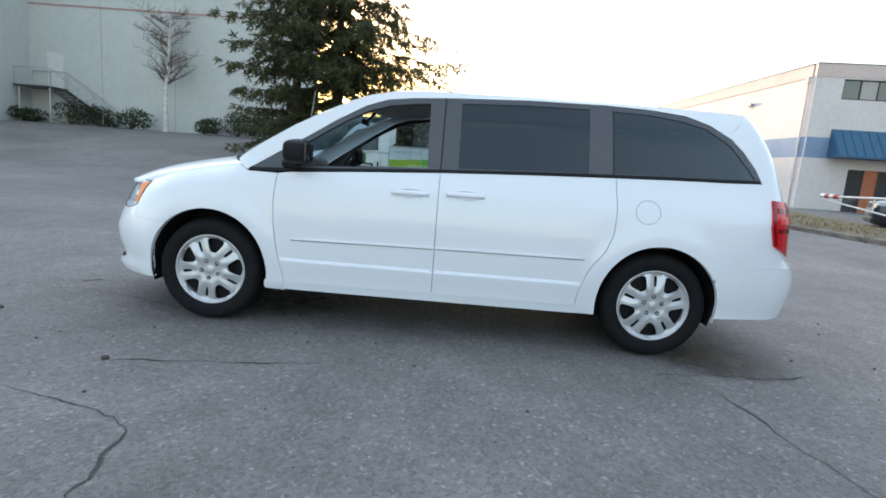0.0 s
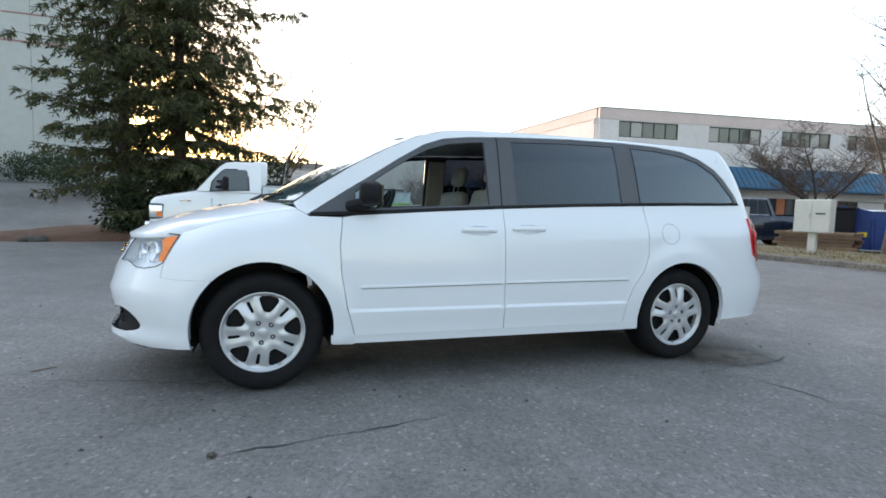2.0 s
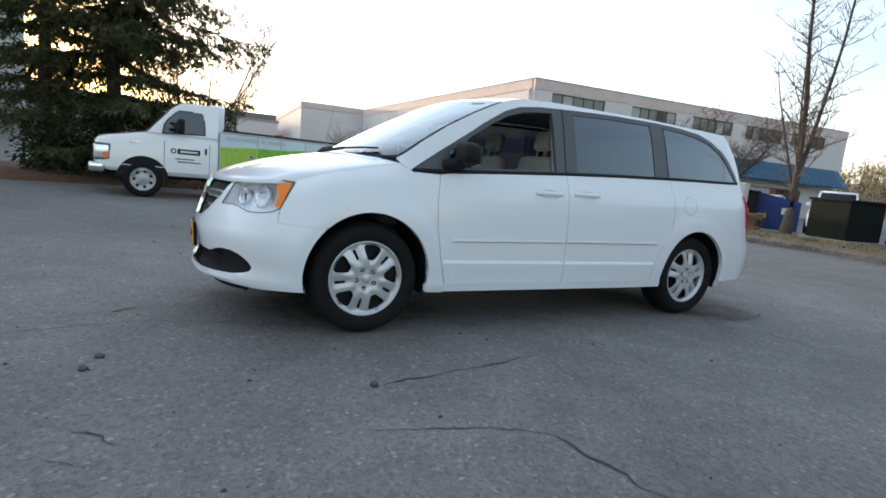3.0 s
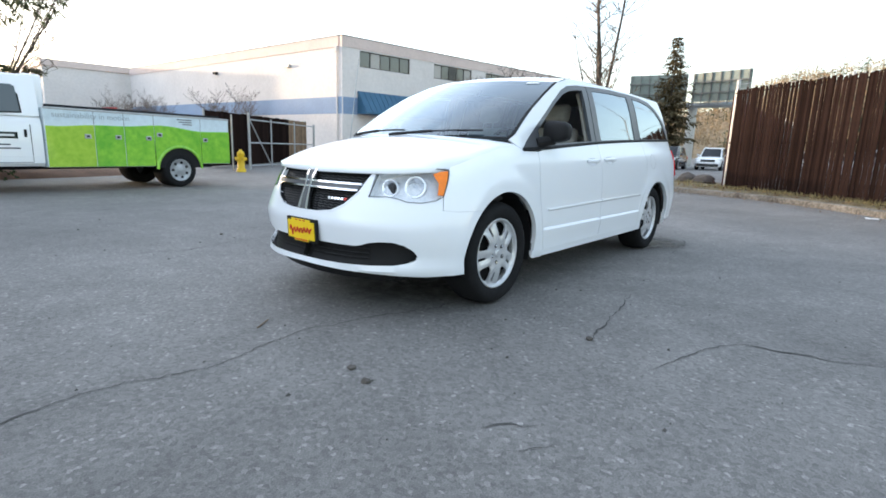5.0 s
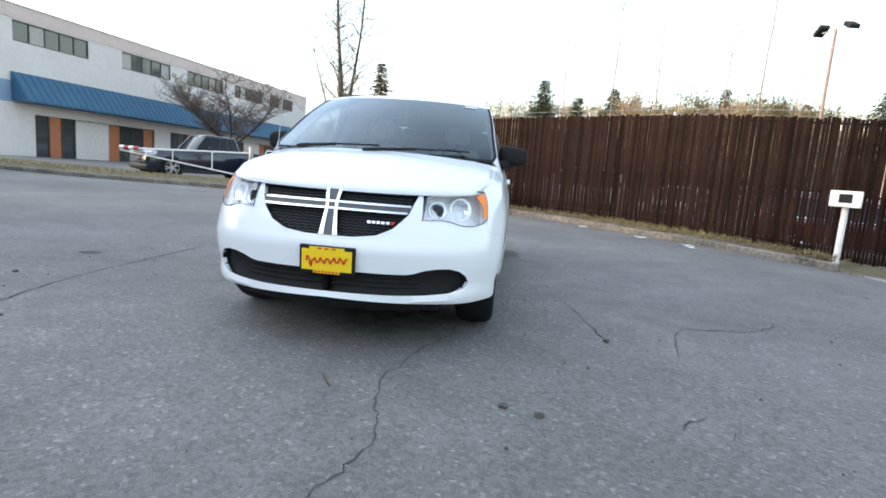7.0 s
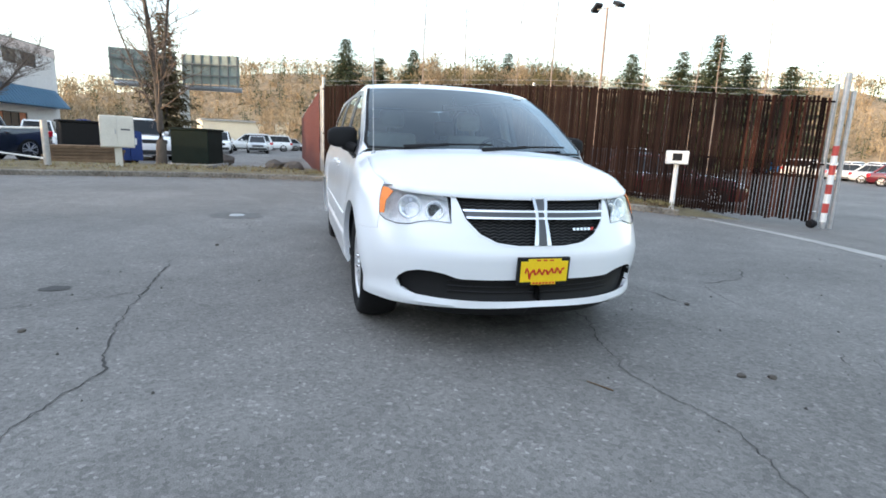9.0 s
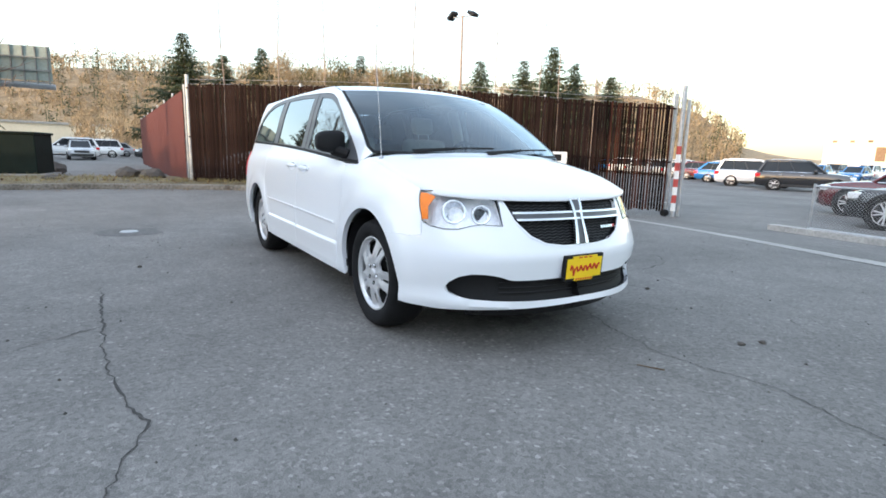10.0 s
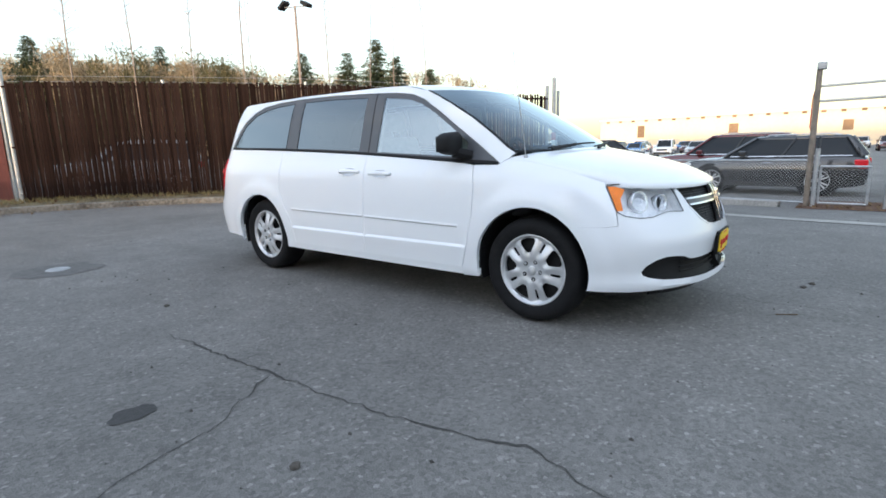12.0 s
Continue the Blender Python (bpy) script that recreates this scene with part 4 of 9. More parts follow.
# ---------------------------------------------------------------- minivan
def build_minivan():
    van = empty("minivan", "glossy white minivan with dark rear windows on asphalt", "minivan")
    W_ = M["white"]
    panel("front_bumper", BUMPER_F, W_, van, both=True, step=0.035)
    panel("rear_bumper", BUMPER_R, W_, van, both=True)
    hatch = panel("tailgate", HATCH, W_, van, both=True)
    panel("rear_window", T((0.0, 1.12), (0.62, 1.14), (0.60, 1.35), (0.54, 1.57), (0.0, 1.59)), M["tintglass"], hatch, both=True, out=0.004, deep=0.005)
    for s, word in ((1.0, "passenger"), (-1.0, "driver")):
        panel("front_fender", FENDER, W_, van, s, step=0.035)
        cups = [[(hx + 0.078 * math.copysign(abs(math.cos(t / 10 * math.pi)) ** 0.7, math.cos(t / 10 * math.pi)), hz + 0.034 * math.copysign(abs(math.sin(t / 10 * math.pi)) ** 0.7, math.sin(t / 10 * math.pi))) for t in range(20)] for hx, hz in ((-0.17, 1.0), (0.20, 1.013))]
        door = panel("front_door", DOOR_F, W_, van, s, holes=(X(*cups[0]),))
        slide = panel("sliding_door", DOOR_S, W_, van, s, holes=(X(*cups[1]),))
        quarter = panel("quarter_panel", QUARTER, W_, van, s, step=0.045)
        panel("sill", SILL, W_, van, s, out=-0.004)
        panel("roof_rail", RAIL, W_, van, s, step=0.04)
        trim = panel("window_surround", SURROUND, M["greytrim"], van, s, holes=(WIN_F, WIN_M, WIN_Q), step=0.045, out=-0.003, deep=0.03, label="dark grey window pillars and belt trim")
        panel("side_window", WIN_M, M["tintglass"], trim, s, out=-0.009, deep=0, label="dark tinted glass")
        panel("quarter_window", WIN_Q, M["tintglass"], trim, s, out=-0.009, deep=0, label="dark tinted glass")
        if s > 0:
            panel("front_window", WIN_F, M["sideglass"], trim, s, out=-0.009, deep=0, label="closed clear glass")
        belt = [(x, BELT(x)) for x in (-1.27, -1.0, -0.5, 0.05, 0.6, 1.1, 1.6, 2.0, 2.15)]
        panel("belt_moulding", X(*[(x, z - 0.002) for x, z in belt]) + X(*[(x, z + 0.018) for x, z in reversed(belt)]), M["blackmatte"], trim, s, out=0.004, deep=0.012)
        for x in (0.018, 1.178):
            bm = bmesh.new()
            skin(bm, X((x - 0.004, BELT(x) + 0.02), (x + 0.004, BELT(x) + 0.02), (x + (0.004 if x < 1 else -0.016), 1.66), (x + (-0.004 if x < 1 else -0.024), 1.66)), (), 0.05, s, -0.0015, 0.004)
            part("pillar_gap", bm, M["blackmatte"], trim)
        # mouldings and handles
        for a, b, own in ((-0.96, 0.006, door), (0.03, 1.02, slide)):
            panel("side_moulding", X((a, 0.632), (b, 0.647 if b < 0.5 else 0.657), (b, 0.659 if b < 0.5 else 0.669), (a, 0.644)) if a < 0 else X((a, 0.648), (b, 0.657), (b, 0.669), (a, 0.660)), W_, own, s, out=0.009, deep=0.011)
            # thin dark strip stands in for the shade below the moulding
            panel("moulding_gap", X((a, 0.6265), (b, 0.6415 if b < 0.5 else 0.6515), (b, 0.6455 if b < 0.5 else 0.6555), (a, 0.6305)) if a < 0 else X((a, 0.6425), (b, 0.6515), (b, 0.6555), (a, 0.6465)), M["greytrim"], own, s, out=0.0014, deep=0, label="thin dark strip standing for shade under the moulding")
        for (hx, hz), own, oval in (((-0.17, 1.0), door, cups[0]), ((0.20, 1.013), slide, cups[1])):
            def dish(u, z, sd=1.0, out=0.0, hx=hx, hz=hz):
                r = min(1.0, ((u - hx) / 0.078) ** 2 + ((z - hz) / 0.034) ** 2)
                return body(u, z, sd, out - 0.020 * (1 - r) ** 0.6 - 0.002)
            panel("handle_cup", X(*oval), W_, own, s, deep=0, step=0.014, surf=dish, label="scooped recess behind the handle")
            bm = bmesh.new()
            base = body(hx, hz)
            up = (body(hx, hz + 0.02) - body(hx, hz - 0.02)).normalized()
            ax = Vector((1, 0, 0))
            nrm = Vector((0, 1, 0)) - up * up.y
            nrm.normalize()
            rows = []
            for k in range(17):
                q = -1 + k / 8
                lift = 0.021 * (1 - abs(q) ** 3.5) + 0.004
                half = 0.0165 * (1 - 0.25 * abs(q) ** 4)
                ring = []
                for j in range(12):
                    t = 2 * math.pi * j / 12
                    p = base + ax * (0.126 * q) + up * (0.004 + half * math.copysign(abs(math.cos(t)) ** 0.75, math.cos(t))) + nrm * (lift + 0.0085 * math.sin(t))
                    ring.append(bm.verts.new((p.x, p.y * s, p.z)))
                rows.append(ring)
            for a_, b_ in zip(rows, rows[1:]):
                for j in range(12):
                    bm.faces.new((a_[j], b_[j], b_[(j + 1) % 12], a_[(j + 1) % 12]))
            bm.faces.new(rows[0])
            bm.faces.new(list(reversed(rows[-1])))
            part("door_handle", bm, W_, own, "white pull handle", True)
        if s < 0:
            ring = [(1.41 + 0.082 * math.cos(t / 16 * math.pi), 1.0 + 0.078 * math.sin(t / 16 * math.pi)) for t in range(32)]
            hole = [(1.41 + 0.0795 * math.cos(t / 16 * math.pi), 1.0 + 0.0755 * math.sin(t / 16 * math.pi)) for t in range(32)]
            panel("fuel_door_gap", X(*ring), M["greytrim"], quarter, s, holes=(X(*hole),), out=0.0012, deep=0, step=0.04, label="thin round gap of the fuel door")
        # tail lamp
        tail = panel("tail_lamp", X((2.235, 1.135)) + T((0.83, 1.13), (0.745, 1.125), (0.735, 1.0), (0.745, 0.84), (0.80, 0.76)) + X((2.37, 0.79), (2.255, 0.84), (2.228, 0.96)), M["redlens"], van, s, out=0.012, deep=0.03, step=0.03, label="red plastic tail lamp")
        panel("lamp_edge", X((2.236, 1.131), (2.262, 1.131), (2.256, 0.96), (2.280, 0.845), (2.258, 0.845), (2.231, 0.96)), M["darkred"], tail, s, out=0.0135, deep=0.004, step=0.03, label="dark red front edge of the lamp")
        for z0, z1 in ((1.055, 1.085), (0.925, 0.955)):
            panel("lens_rib", X((2.27, z1)) + T((0.86, z1), (0.765, z1), (0.765, z0), (0.86, z0)) + X((2.272, z0)), M["darkred"], tail, s, out=0.0165, deep=0.006, step=0.03)
        panel("reflex_lens", X((2.285, 1.03)) + T((0.84, 1.03), (0.775, 1.03), (0.772, 0.985), (0.84, 0.985)) + X((2.285, 0.985)), M["brightred"], tail, s, out=0.019, deep=0.008, step=0.03, label="pale red reflex lens")
        # wheel arch: painted flange and black liner
        for i in (0, 1):
            bm = bmesh.new()
            path = arc(i, -14 if i else 0, 186 if i == 0 else 180, 30)
            edge = [(bm.verts.new(body(u, z, s, -0.002)), bm.verts.new(body(u, z, s, -0.036))) for u, z in path]
            for (a0, a1), (b0, b1) in zip(edge, edge[1:]):
                bm.faces.new((a0, b0, b1, a1))
            part("arch_flange", bm, W_, van, "", True)
        for cx, cz, r in ARCHES:
            bm = bmesh.new()
            seg = 20
            for k in range(seg):
                ring = []
                for q in (k, k + 1):
                    t = radians(-18 + 216 * q / seg)
                    ring.append([(cx + (r - 0.004) * math.cos(t), cz + (r - 0.004) * math.sin(t))])
                (a,), (b,) = ring
                ya, yb = 0.925 * s, 0.55 * s
                bm.faces.new([bm.verts.new(v) for v in ((*(a[0], ya), a[1]), (*(b[0], ya), b[1]), (*(b[0], yb), b[1]), (*(a[0], yb), a[1]))])
            part("wheel_arch_liner", bm, M["blackmatte"], van)
        # mirror
        bm = bmesh.new()
        bmesh.ops.create_uvsphere(bm, u_segments=24, v_segments=16, radius=1)
        for v in bm.verts:
            c = [math.copysign(abs(k) ** 0.55, k) for k in v.co]
            v.co = Vector((-0.016 + 0.068 * c[0], 0.112 * c[1], 0.080 * c[2]))
        for v in bm.verts:
            v.co.x -= 0.035 * (v.co.y / 0.11) * (1 if v.co.x < 0 else 0.3)
            v.co.z *= 1 - 0.14 * (v.co.y / 0.11)
        bmesh.ops.transform(bm, matrix=Matrix.Translation((-0.905, 0.968 * s, 1.222)) @ Matrix.Diagonal((1, s, 1, 1)) @ Matrix.Rotation(radians(-8), 4, "Z"), verts=bm.verts)
        mirror = part("door_mirror", bm, M["blackmatte"], van, "black plastic door mirror", True)
        bm = bmesh.new()
        box(bm, -0.848, -0.86, 0.878 * s, 1.05 * s, 1.164, 1.276, 0.004)
        part("mirror_glass", bm, M["darkglass"], mirror)
        bm = bmesh.new()
        tube(bm, (-1.035, 0.868 * s, 1.135), (-0.925, 0.95 * s, 1.165), 0.036, 0.042, 10)
        part("mirror_arm", bm, M["blackmatte"], mirror)
        # headlamp: bowl, reflectors, amber corner, clear lens
        lamp_poly = HEAD_TOP + HEAD_LOW
        head = panel("headlamp", lamp_poly, M["reflector"], van, s, out=-0.060, deep=-0.058, step=0.03, label="clear headlamp with an amber corner")
        panel("headlamp_lens", lamp_poly, M["lens"], head, s, out=0.003, deep=0.02, step=0.03)
        panel("turn_signal", X((-2.010, 0.932), (-2.05, 0.930), (-2.096, 0.914), (-2.088, 0.86), (-2.112, 0.790), (-2.080, 0.788)), M["amber"], head, s, out=0.0042, deep=0.004, step=0.02, label="amber corner lamp")
        rim = [lamp_poly[i] for i in range(len(lamp_poly))]
        mu, mz = sum(p[0] for p in rim) / len(rim), sum(p[1] for p in rim) / len(rim)
        panel("headlamp_seal", rim, M["blackmatte"], head, s, holes=([(mu + (u - mu) * 0.984, mz + (z - mz) * 0.965) for u, z in rim],), out=0.0045, deep=0.004, step=0.03)
        for yy, zz, rr in ((0.715, 0.850, 0.070), (0.585, 0.838, 0.056)):
            p = body(uy(yy, zz), zz, s, -0.040)
            nrm = (body(uy(yy, zz), zz, s, 0.0) - p).normalized()
            d = Vector((-0.95, 0.30 * s, 0)).normalized().lerp(nrm, 0.4).normalized()
            mm = Matrix.Translation(p) @ d.to_track_quat("Z", "Y").to_matrix().to_4x4()
            bm = bmesh.new()
            lathe(bm, [(0.0, -0.035), (0.018, -0.034), (0.03, -0.028), (rr * 0.7, -0.014), (rr * 0.95, 0.003), (rr, -0.002), (rr, -0.03)], 28, mm)
            part("lamp_reflector", bm, M["mirrorbowl"], head, "", True)
            bm = bmesh.new()
            for k in range(10):
                t = 2 * math.pi * k / 10
                tube(bm, mm @ Vector((rr * 0.3 * math.cos(t), rr * 0.3 * math.sin(t), -0.026)), mm @ Vector((rr * 0.9 * math.cos(t), rr * 0.9 * math.sin(t), 0.0)), 0.0014, n=4)
            tagged(part("reflector_flute", bm, M["chrome"], head), kind="stuff")
            bm = bmesh.new()
            lathe(bm, [(0.0, 0.012), (0.010, 0.010), (0.013, -0.03)], 12, mm)
            part("bulb", bm, M["lens"], head)
    # bonnet, roof, windscreen
    bm = bmesh.new()
    g = patch(bm, hood_point, 22, 40)
    lip = [bm.verts.new(v.co + Vector((0.004, 0, -0.024))) for v in g[0]]
    for k in range(40):
        bm.faces.new((g[0][k], g[0][k + 1], lip[k + 1], lip[k]))
    for col in (0, 40):
        low = [bm.verts.new(g[k][col].co + Vector((0, 0.003 if col == 0 else -0.003, -0.022))) for k in range(23)]
        for k in range(22):
            bm.faces.new((g[k][col], g[k + 1][col], low[k + 1], low[k]))
    hood = part("bonnet", bm, W_, van, "", True)
    bm = bmesh.new()
    patch(bm, roof_point, 30, 30)
    roof = part("roof", bm, W_, van, "", True)
    bm = bmesh.new()
    patch(bm, shield_point, 16, 30)
    shield = part("windscreen", bm, M["clearglass"], van, "clear windscreen reflecting the sky", True)
    bm = bmesh.new()
    for b0, b1, a0, a1 in ((0, 1, 0, 0.025), (0, 0.012, 0, 1), (0.988, 1, 0, 1)):
        patch(bm, lambda a, b: shield_point(a0 + (a1 - a0) * a, b0 + (b1 - b0) * b) + Vector((-0.002, 0, 0.002)), 14 if a1 - a0 > 0.5 else 2, 20 if b1 - b0 > 0.5 else 2)
    part("windscreen_frit", bm, M["blackmatte"], shield, "black ceramic edge band")
    bm = bmesh.new()
    patch(bm, lambda a, b: shield_point(0.915 + 0.045 * a, 0.075 + 0.065 * b) + Vector((-0.003, 0, 0.003)), 2, 3)
    part("screen_label", bm, M["whitepaint_van"], shield, "small white paper label")
    bm = bmesh.new()
    patch(bm, lambda a, b: hood_point(1, b) * (1 - a) + shield_point(0, b) * a + Vector((0, 0, -0.008)), 3, 24)
    part("cowl", bm, M["blackmatte"], van)
    for y0, y1, a1 in ((0.62, -0.02, 0.07), (0.08, -0.66, 0.075)):
        bm = bmesh.new()
        pts = [shield_point(0.02 + (a1 - 0.02) * math.sin(q / 8 * math.pi * 0.5), 0.5 + (y0 + (y1 - y0) * q / 8) / 1.72) + Vector((-0.018, 0, 0.016)) for q in range(9)]
        pipe(bm, pts, 0.007, 6)
        wiper = part("wiper", bm, M["blackmatte"], van, "black wiper blade")
        bm = bmesh.new()
        pipe(bm, [pts[0] + Vector((-0.03, 0, -0.01)), pts[4]], 0.011, 6)
        part("wiper_arm", bm, M["blackmatte"], wiper)
    bm = bmesh.new()
    box(bm, 2.03, 2.20, -0.54, 0.54, 1.658, 1.682, 0.012)
    part("roof_spoiler", bm, W_, roof)
    # inner shell, floor and underbody
    bm = bmesh.new()
    box(bm, -2.30, 2.45, -0.62, 0.62, 0.24, 0.42, 0.03)
    box(bm, -1.1, 1.1, -0.91, 0.91, 0.27, 0.42, 0.02)
    box(bm, -2.25, -1.35, -0.60, 0.60, 0.4, 0.86, 0.03)
    box(bm, -1.82, -1.0, -0.88, 0.88, 0.80, 0.86, 0.01)
    box(bm, 1.1, 2.40, -0.60, 0.60, 0.42, 0.72, 0.02)
    box(bm, 1.15, 2.20, -0.90, 0.90, 0.795, 0.83, 0.01)
    part("underbody", bm, M["blackmatte"], van, "black underbody and floor pan")
    for s in (1.0, -1.0):
        bm = bmesh.new()
        skin(bm, X((-1.16, 0.86), (-1.12, 0.30), (1.12, 0.30), (1.2, 0.86), (2.2, 0.9), (2.2, 1.2), (1.1, 1.19), (0.05, 1.14), (-1.1, 1.06)), (), 0.12, s, -0.045, 0)
        part("door_card", bm, M["cabin"], van, "dark inner door trim")
    for s in (1.0, -1.0):
        for x0, x1, top in ((-0.05, 0.11, 1.62), (1.03, 1.15, 1.65)):
            bm = bmesh.new()
            skin(bm, X((x0, 0.9), (x1, 0.9), (x1, top), (x0, top)), (), 0.08, s, -0.05, 0.03)
            part("pillar_trim", bm, M["beigetrim"], van, "beige inner pillar trim")
    bm = bmesh.new()
    patch(bm, lambda a, b: roof_point(0.01 + 0.97 * a, 0.02 + 0.96 * b) + Vector((0, 0, -0.035)), 12, 12)
    part("headliner", bm, mat("pale_headliner", (0.56, 0.54, 0.50), 0.95, vary=0.05), van, "pale grey fabric headliner", True)
    # front end: grille, crosshair, lower intake, plate
    def grille_at(u, z, side=1.0, out=0.0):
        return body(u, z, side, out)
    grille = panel("grille", GRILLE + Y((0.0, 0.905)), M["blackmatte"], van, both=True, out=-0.035, deep=-0.03, step=0.04, label="black honeycomb grille with a bright cross")
    frame_in = Y((0.0, 0.672), (0.13, 0.673), (0.25, 0.690), (0.335, 0.730), (0.40, 0.795), (0.437, 0.888), (0.0, 0.888))
    for name, poly, mt, out in (
        ("grille_bar", Y((0.0, 0.842), (0.43, 0.838), (0.415, 0.796), (0.0, 0.800)), M["greytrim"], 0.004),
        ("grille_bar_edge", Y((0.0, 0.845), (0.432, 0.841), (0.431, 0.830), (0.0, 0.834)), M["chrome"], 0.010),
        ("grille_bar_edge", Y((0.0, 0.808), (0.418, 0.804), (0.414, 0.793), (0.0, 0.797)), M["chrome"], 0.010),
        ("grille_post", Y((0.0, 0.906), (0.030, 0.906), (0.030, 0.66), (0.0, 0.658)), M["greytrim"], 0.006),
        ("grille_post_edge", Y((0.028, 0.908), (0.046, 0.908), (0.036, 0.835), (0.034, 0.80), (0.052, 0.657), (0.026, 0.657), (0.018, 0.80), (0.018, 0.835)), M["chrome"], 0.014),
        ("grille_lower_rim", Y((0.0, 0.655), (0.14, 0.656), (0.26, 0.672), (0.35, 0.715), (0.42, 0.79), (0.43, 0.79), (0.36, 0.708), (0.265, 0.662), (0.14, 0.645), (0.0, 0.645)), M["white"], 0.003),
    ):
        panel(name, poly, mt, grille, both=True, out=out, deep=0.02, step=0.03)
    bm = bmesh.new()
    for z in [0.672 + 0.0165 * k for k in range(14)]:
        if 0.79 < z < 0.85:
            continue
        lim = 0.44 if z > 0.85 else 0.14 + 0.29 * math.sqrt(max(0, (z - 0.665) / 0.125))
        for s in (1, -1):
            n = max(2, int(lim / 0.028))
            pts = [body(uy(0.035 + (lim - 0.045) * k / n, z), z + (0.004 if k % 2 else -0.004), s, -0.022) for k in range(n + 1)]
            pipe(bm, pts, 0.0032, 4)
    tagged(part("grille_mesh", bm, M["blacktrim"], grille, "black grille mesh"), kind="stuff")
    for k in range(5):
        bm = bmesh.new()
        skin(bm, Y((0.205 + 0.026 * k, 0.752), (0.224 + 0.026 * k, 0.752), (0.224 + 0.026 * k, 0.738), (0.205 + 0.026 * k, 0.738)), (), 0.03, -1.0, -0.004, 0.006)
        part("badge_bar", bm, M["chrome"], grille)
    bm = bmesh.new()
    skin(bm, Y((0.338, 0.753), (0.356, 0.753), (0.350, 0.737), (0.332, 0.737)), (), 0.03, -1.0, -0.004, 0.006)
    part("badge_stripe", bm, M["redink"], grille)
    intake = panel("lower_intake", INTAKE_LOW + INTAKE_TOP, M["blackmatte"], van, both=True, out=-0.045, deep=-0.04, step=0.04, label="black lower air intake")
    bm = bmesh.new()
    for z in (0.39, 0.415, 0.44):
        for s in (1, -1):
            pipe(bm, [body(uy(0.02 + 0.5 * k / 8, z), z, s, -0.03) for k in range(9)], 0.005, 6)
    tagged(part("intake_slat", bm, M["blackmatte"], intake), kind="stuff")
    bm = bmesh.new()
    for s in (1, -1):
        skin(bm, Y((0.0, 0.300), (0.45, 0.294), (0.70, 0.284), (0.66, 0.235), (0.0, 0.23)), (), 0.05, s, -0.05, 0.01)
    part("air_dam", bm, M["blackmatte"], van)
    plate = empty_plate(van)
    for x, s, turn in ((-1.539, 1, 29), (-1.539, -1, 44), (1.539, 1, 40), (1.539, -1, 18)):
        make_wheel(van, x, 0.853 * s, 0.365, s, turn)
    # aerial on the passenger-side wing
    bm = bmesh.new()
    foot = Vector((-1.43, 0.80, 1.108))
    lathe(bm, [(0.0, 0.03), (0.008, 0.028), (0.016, 0.012), (0.018, -0.01)], 12, Matrix.Translation(foot))
    tube(bm, foot + Vector((0, 0, 0.02)), foot + Vector((0.10, 0.0, 0.72)), 0.0035, 0.0022, 6)
    part("aerial", bm, M["steel"], van, "thin steel aerial mast")
    build_cabin(van)
    return van


def empty_plate(van):
    mm = Matrix.Translation((-2.512, -0.008, 0.519)) @ Matrix.Rotation(radians(-3), 4, "Y")
    bm = bmesh.new()
    box(bm, -0.012, 0.012, -0.157, 0.157, -0.078, 0.078, 0.004, mm)
    fr = part("plate_frame", bm, M["blackmatte"], van, "black dealer plate frame")
    bm = bmesh.new()
    box(bm, -0.0165, -0.010, -0.143, 0.143, -0.060, 0.058, 0.002, mm)
    box(bm, -0.0165, -0.010, -0.10, 0.10, 0.055, 0.072, 0.001, mm)
    box(bm, -0.0165, -0.010, -0.075, 0.075, -0.076, -0.056, 0.001, mm)
    plate = part("dealer_plate", bm, M["yellow"], fr, "yellow plate with a red script mark")
    bm = bmesh.new()
    pts = []
    for k in range(61):
        q = k / 60
        pts.append(mm @ Vector((-0.0185, 0.115 - 0.235 * q, -0.008 + 0.014 * q + 0.017 * math.sin(q * 40) * (1.7 if q < 0.12 else 0.8) + 0.006 * math.sin(q * 95))))
    pipe(bm, pts, 0.0048, 5)
    part("script_mark", bm, M["redink"], fr, "red script mark")
    bm = bmesh.new()
    for k in range(7):
        y = -0.06 + 0.02 * k
        box(bm, -0.0185, -0.016, y - 0.006, y + 0.006, -0.072, -0.061, 0, mm)
        if k % 2:
            box(bm, -0.0185, -0.016, y - 0.012, y + 0.012, 0.06, 0.068, 0, mm)
    part("plate_print", bm, M["redink"], fr)
    return fr


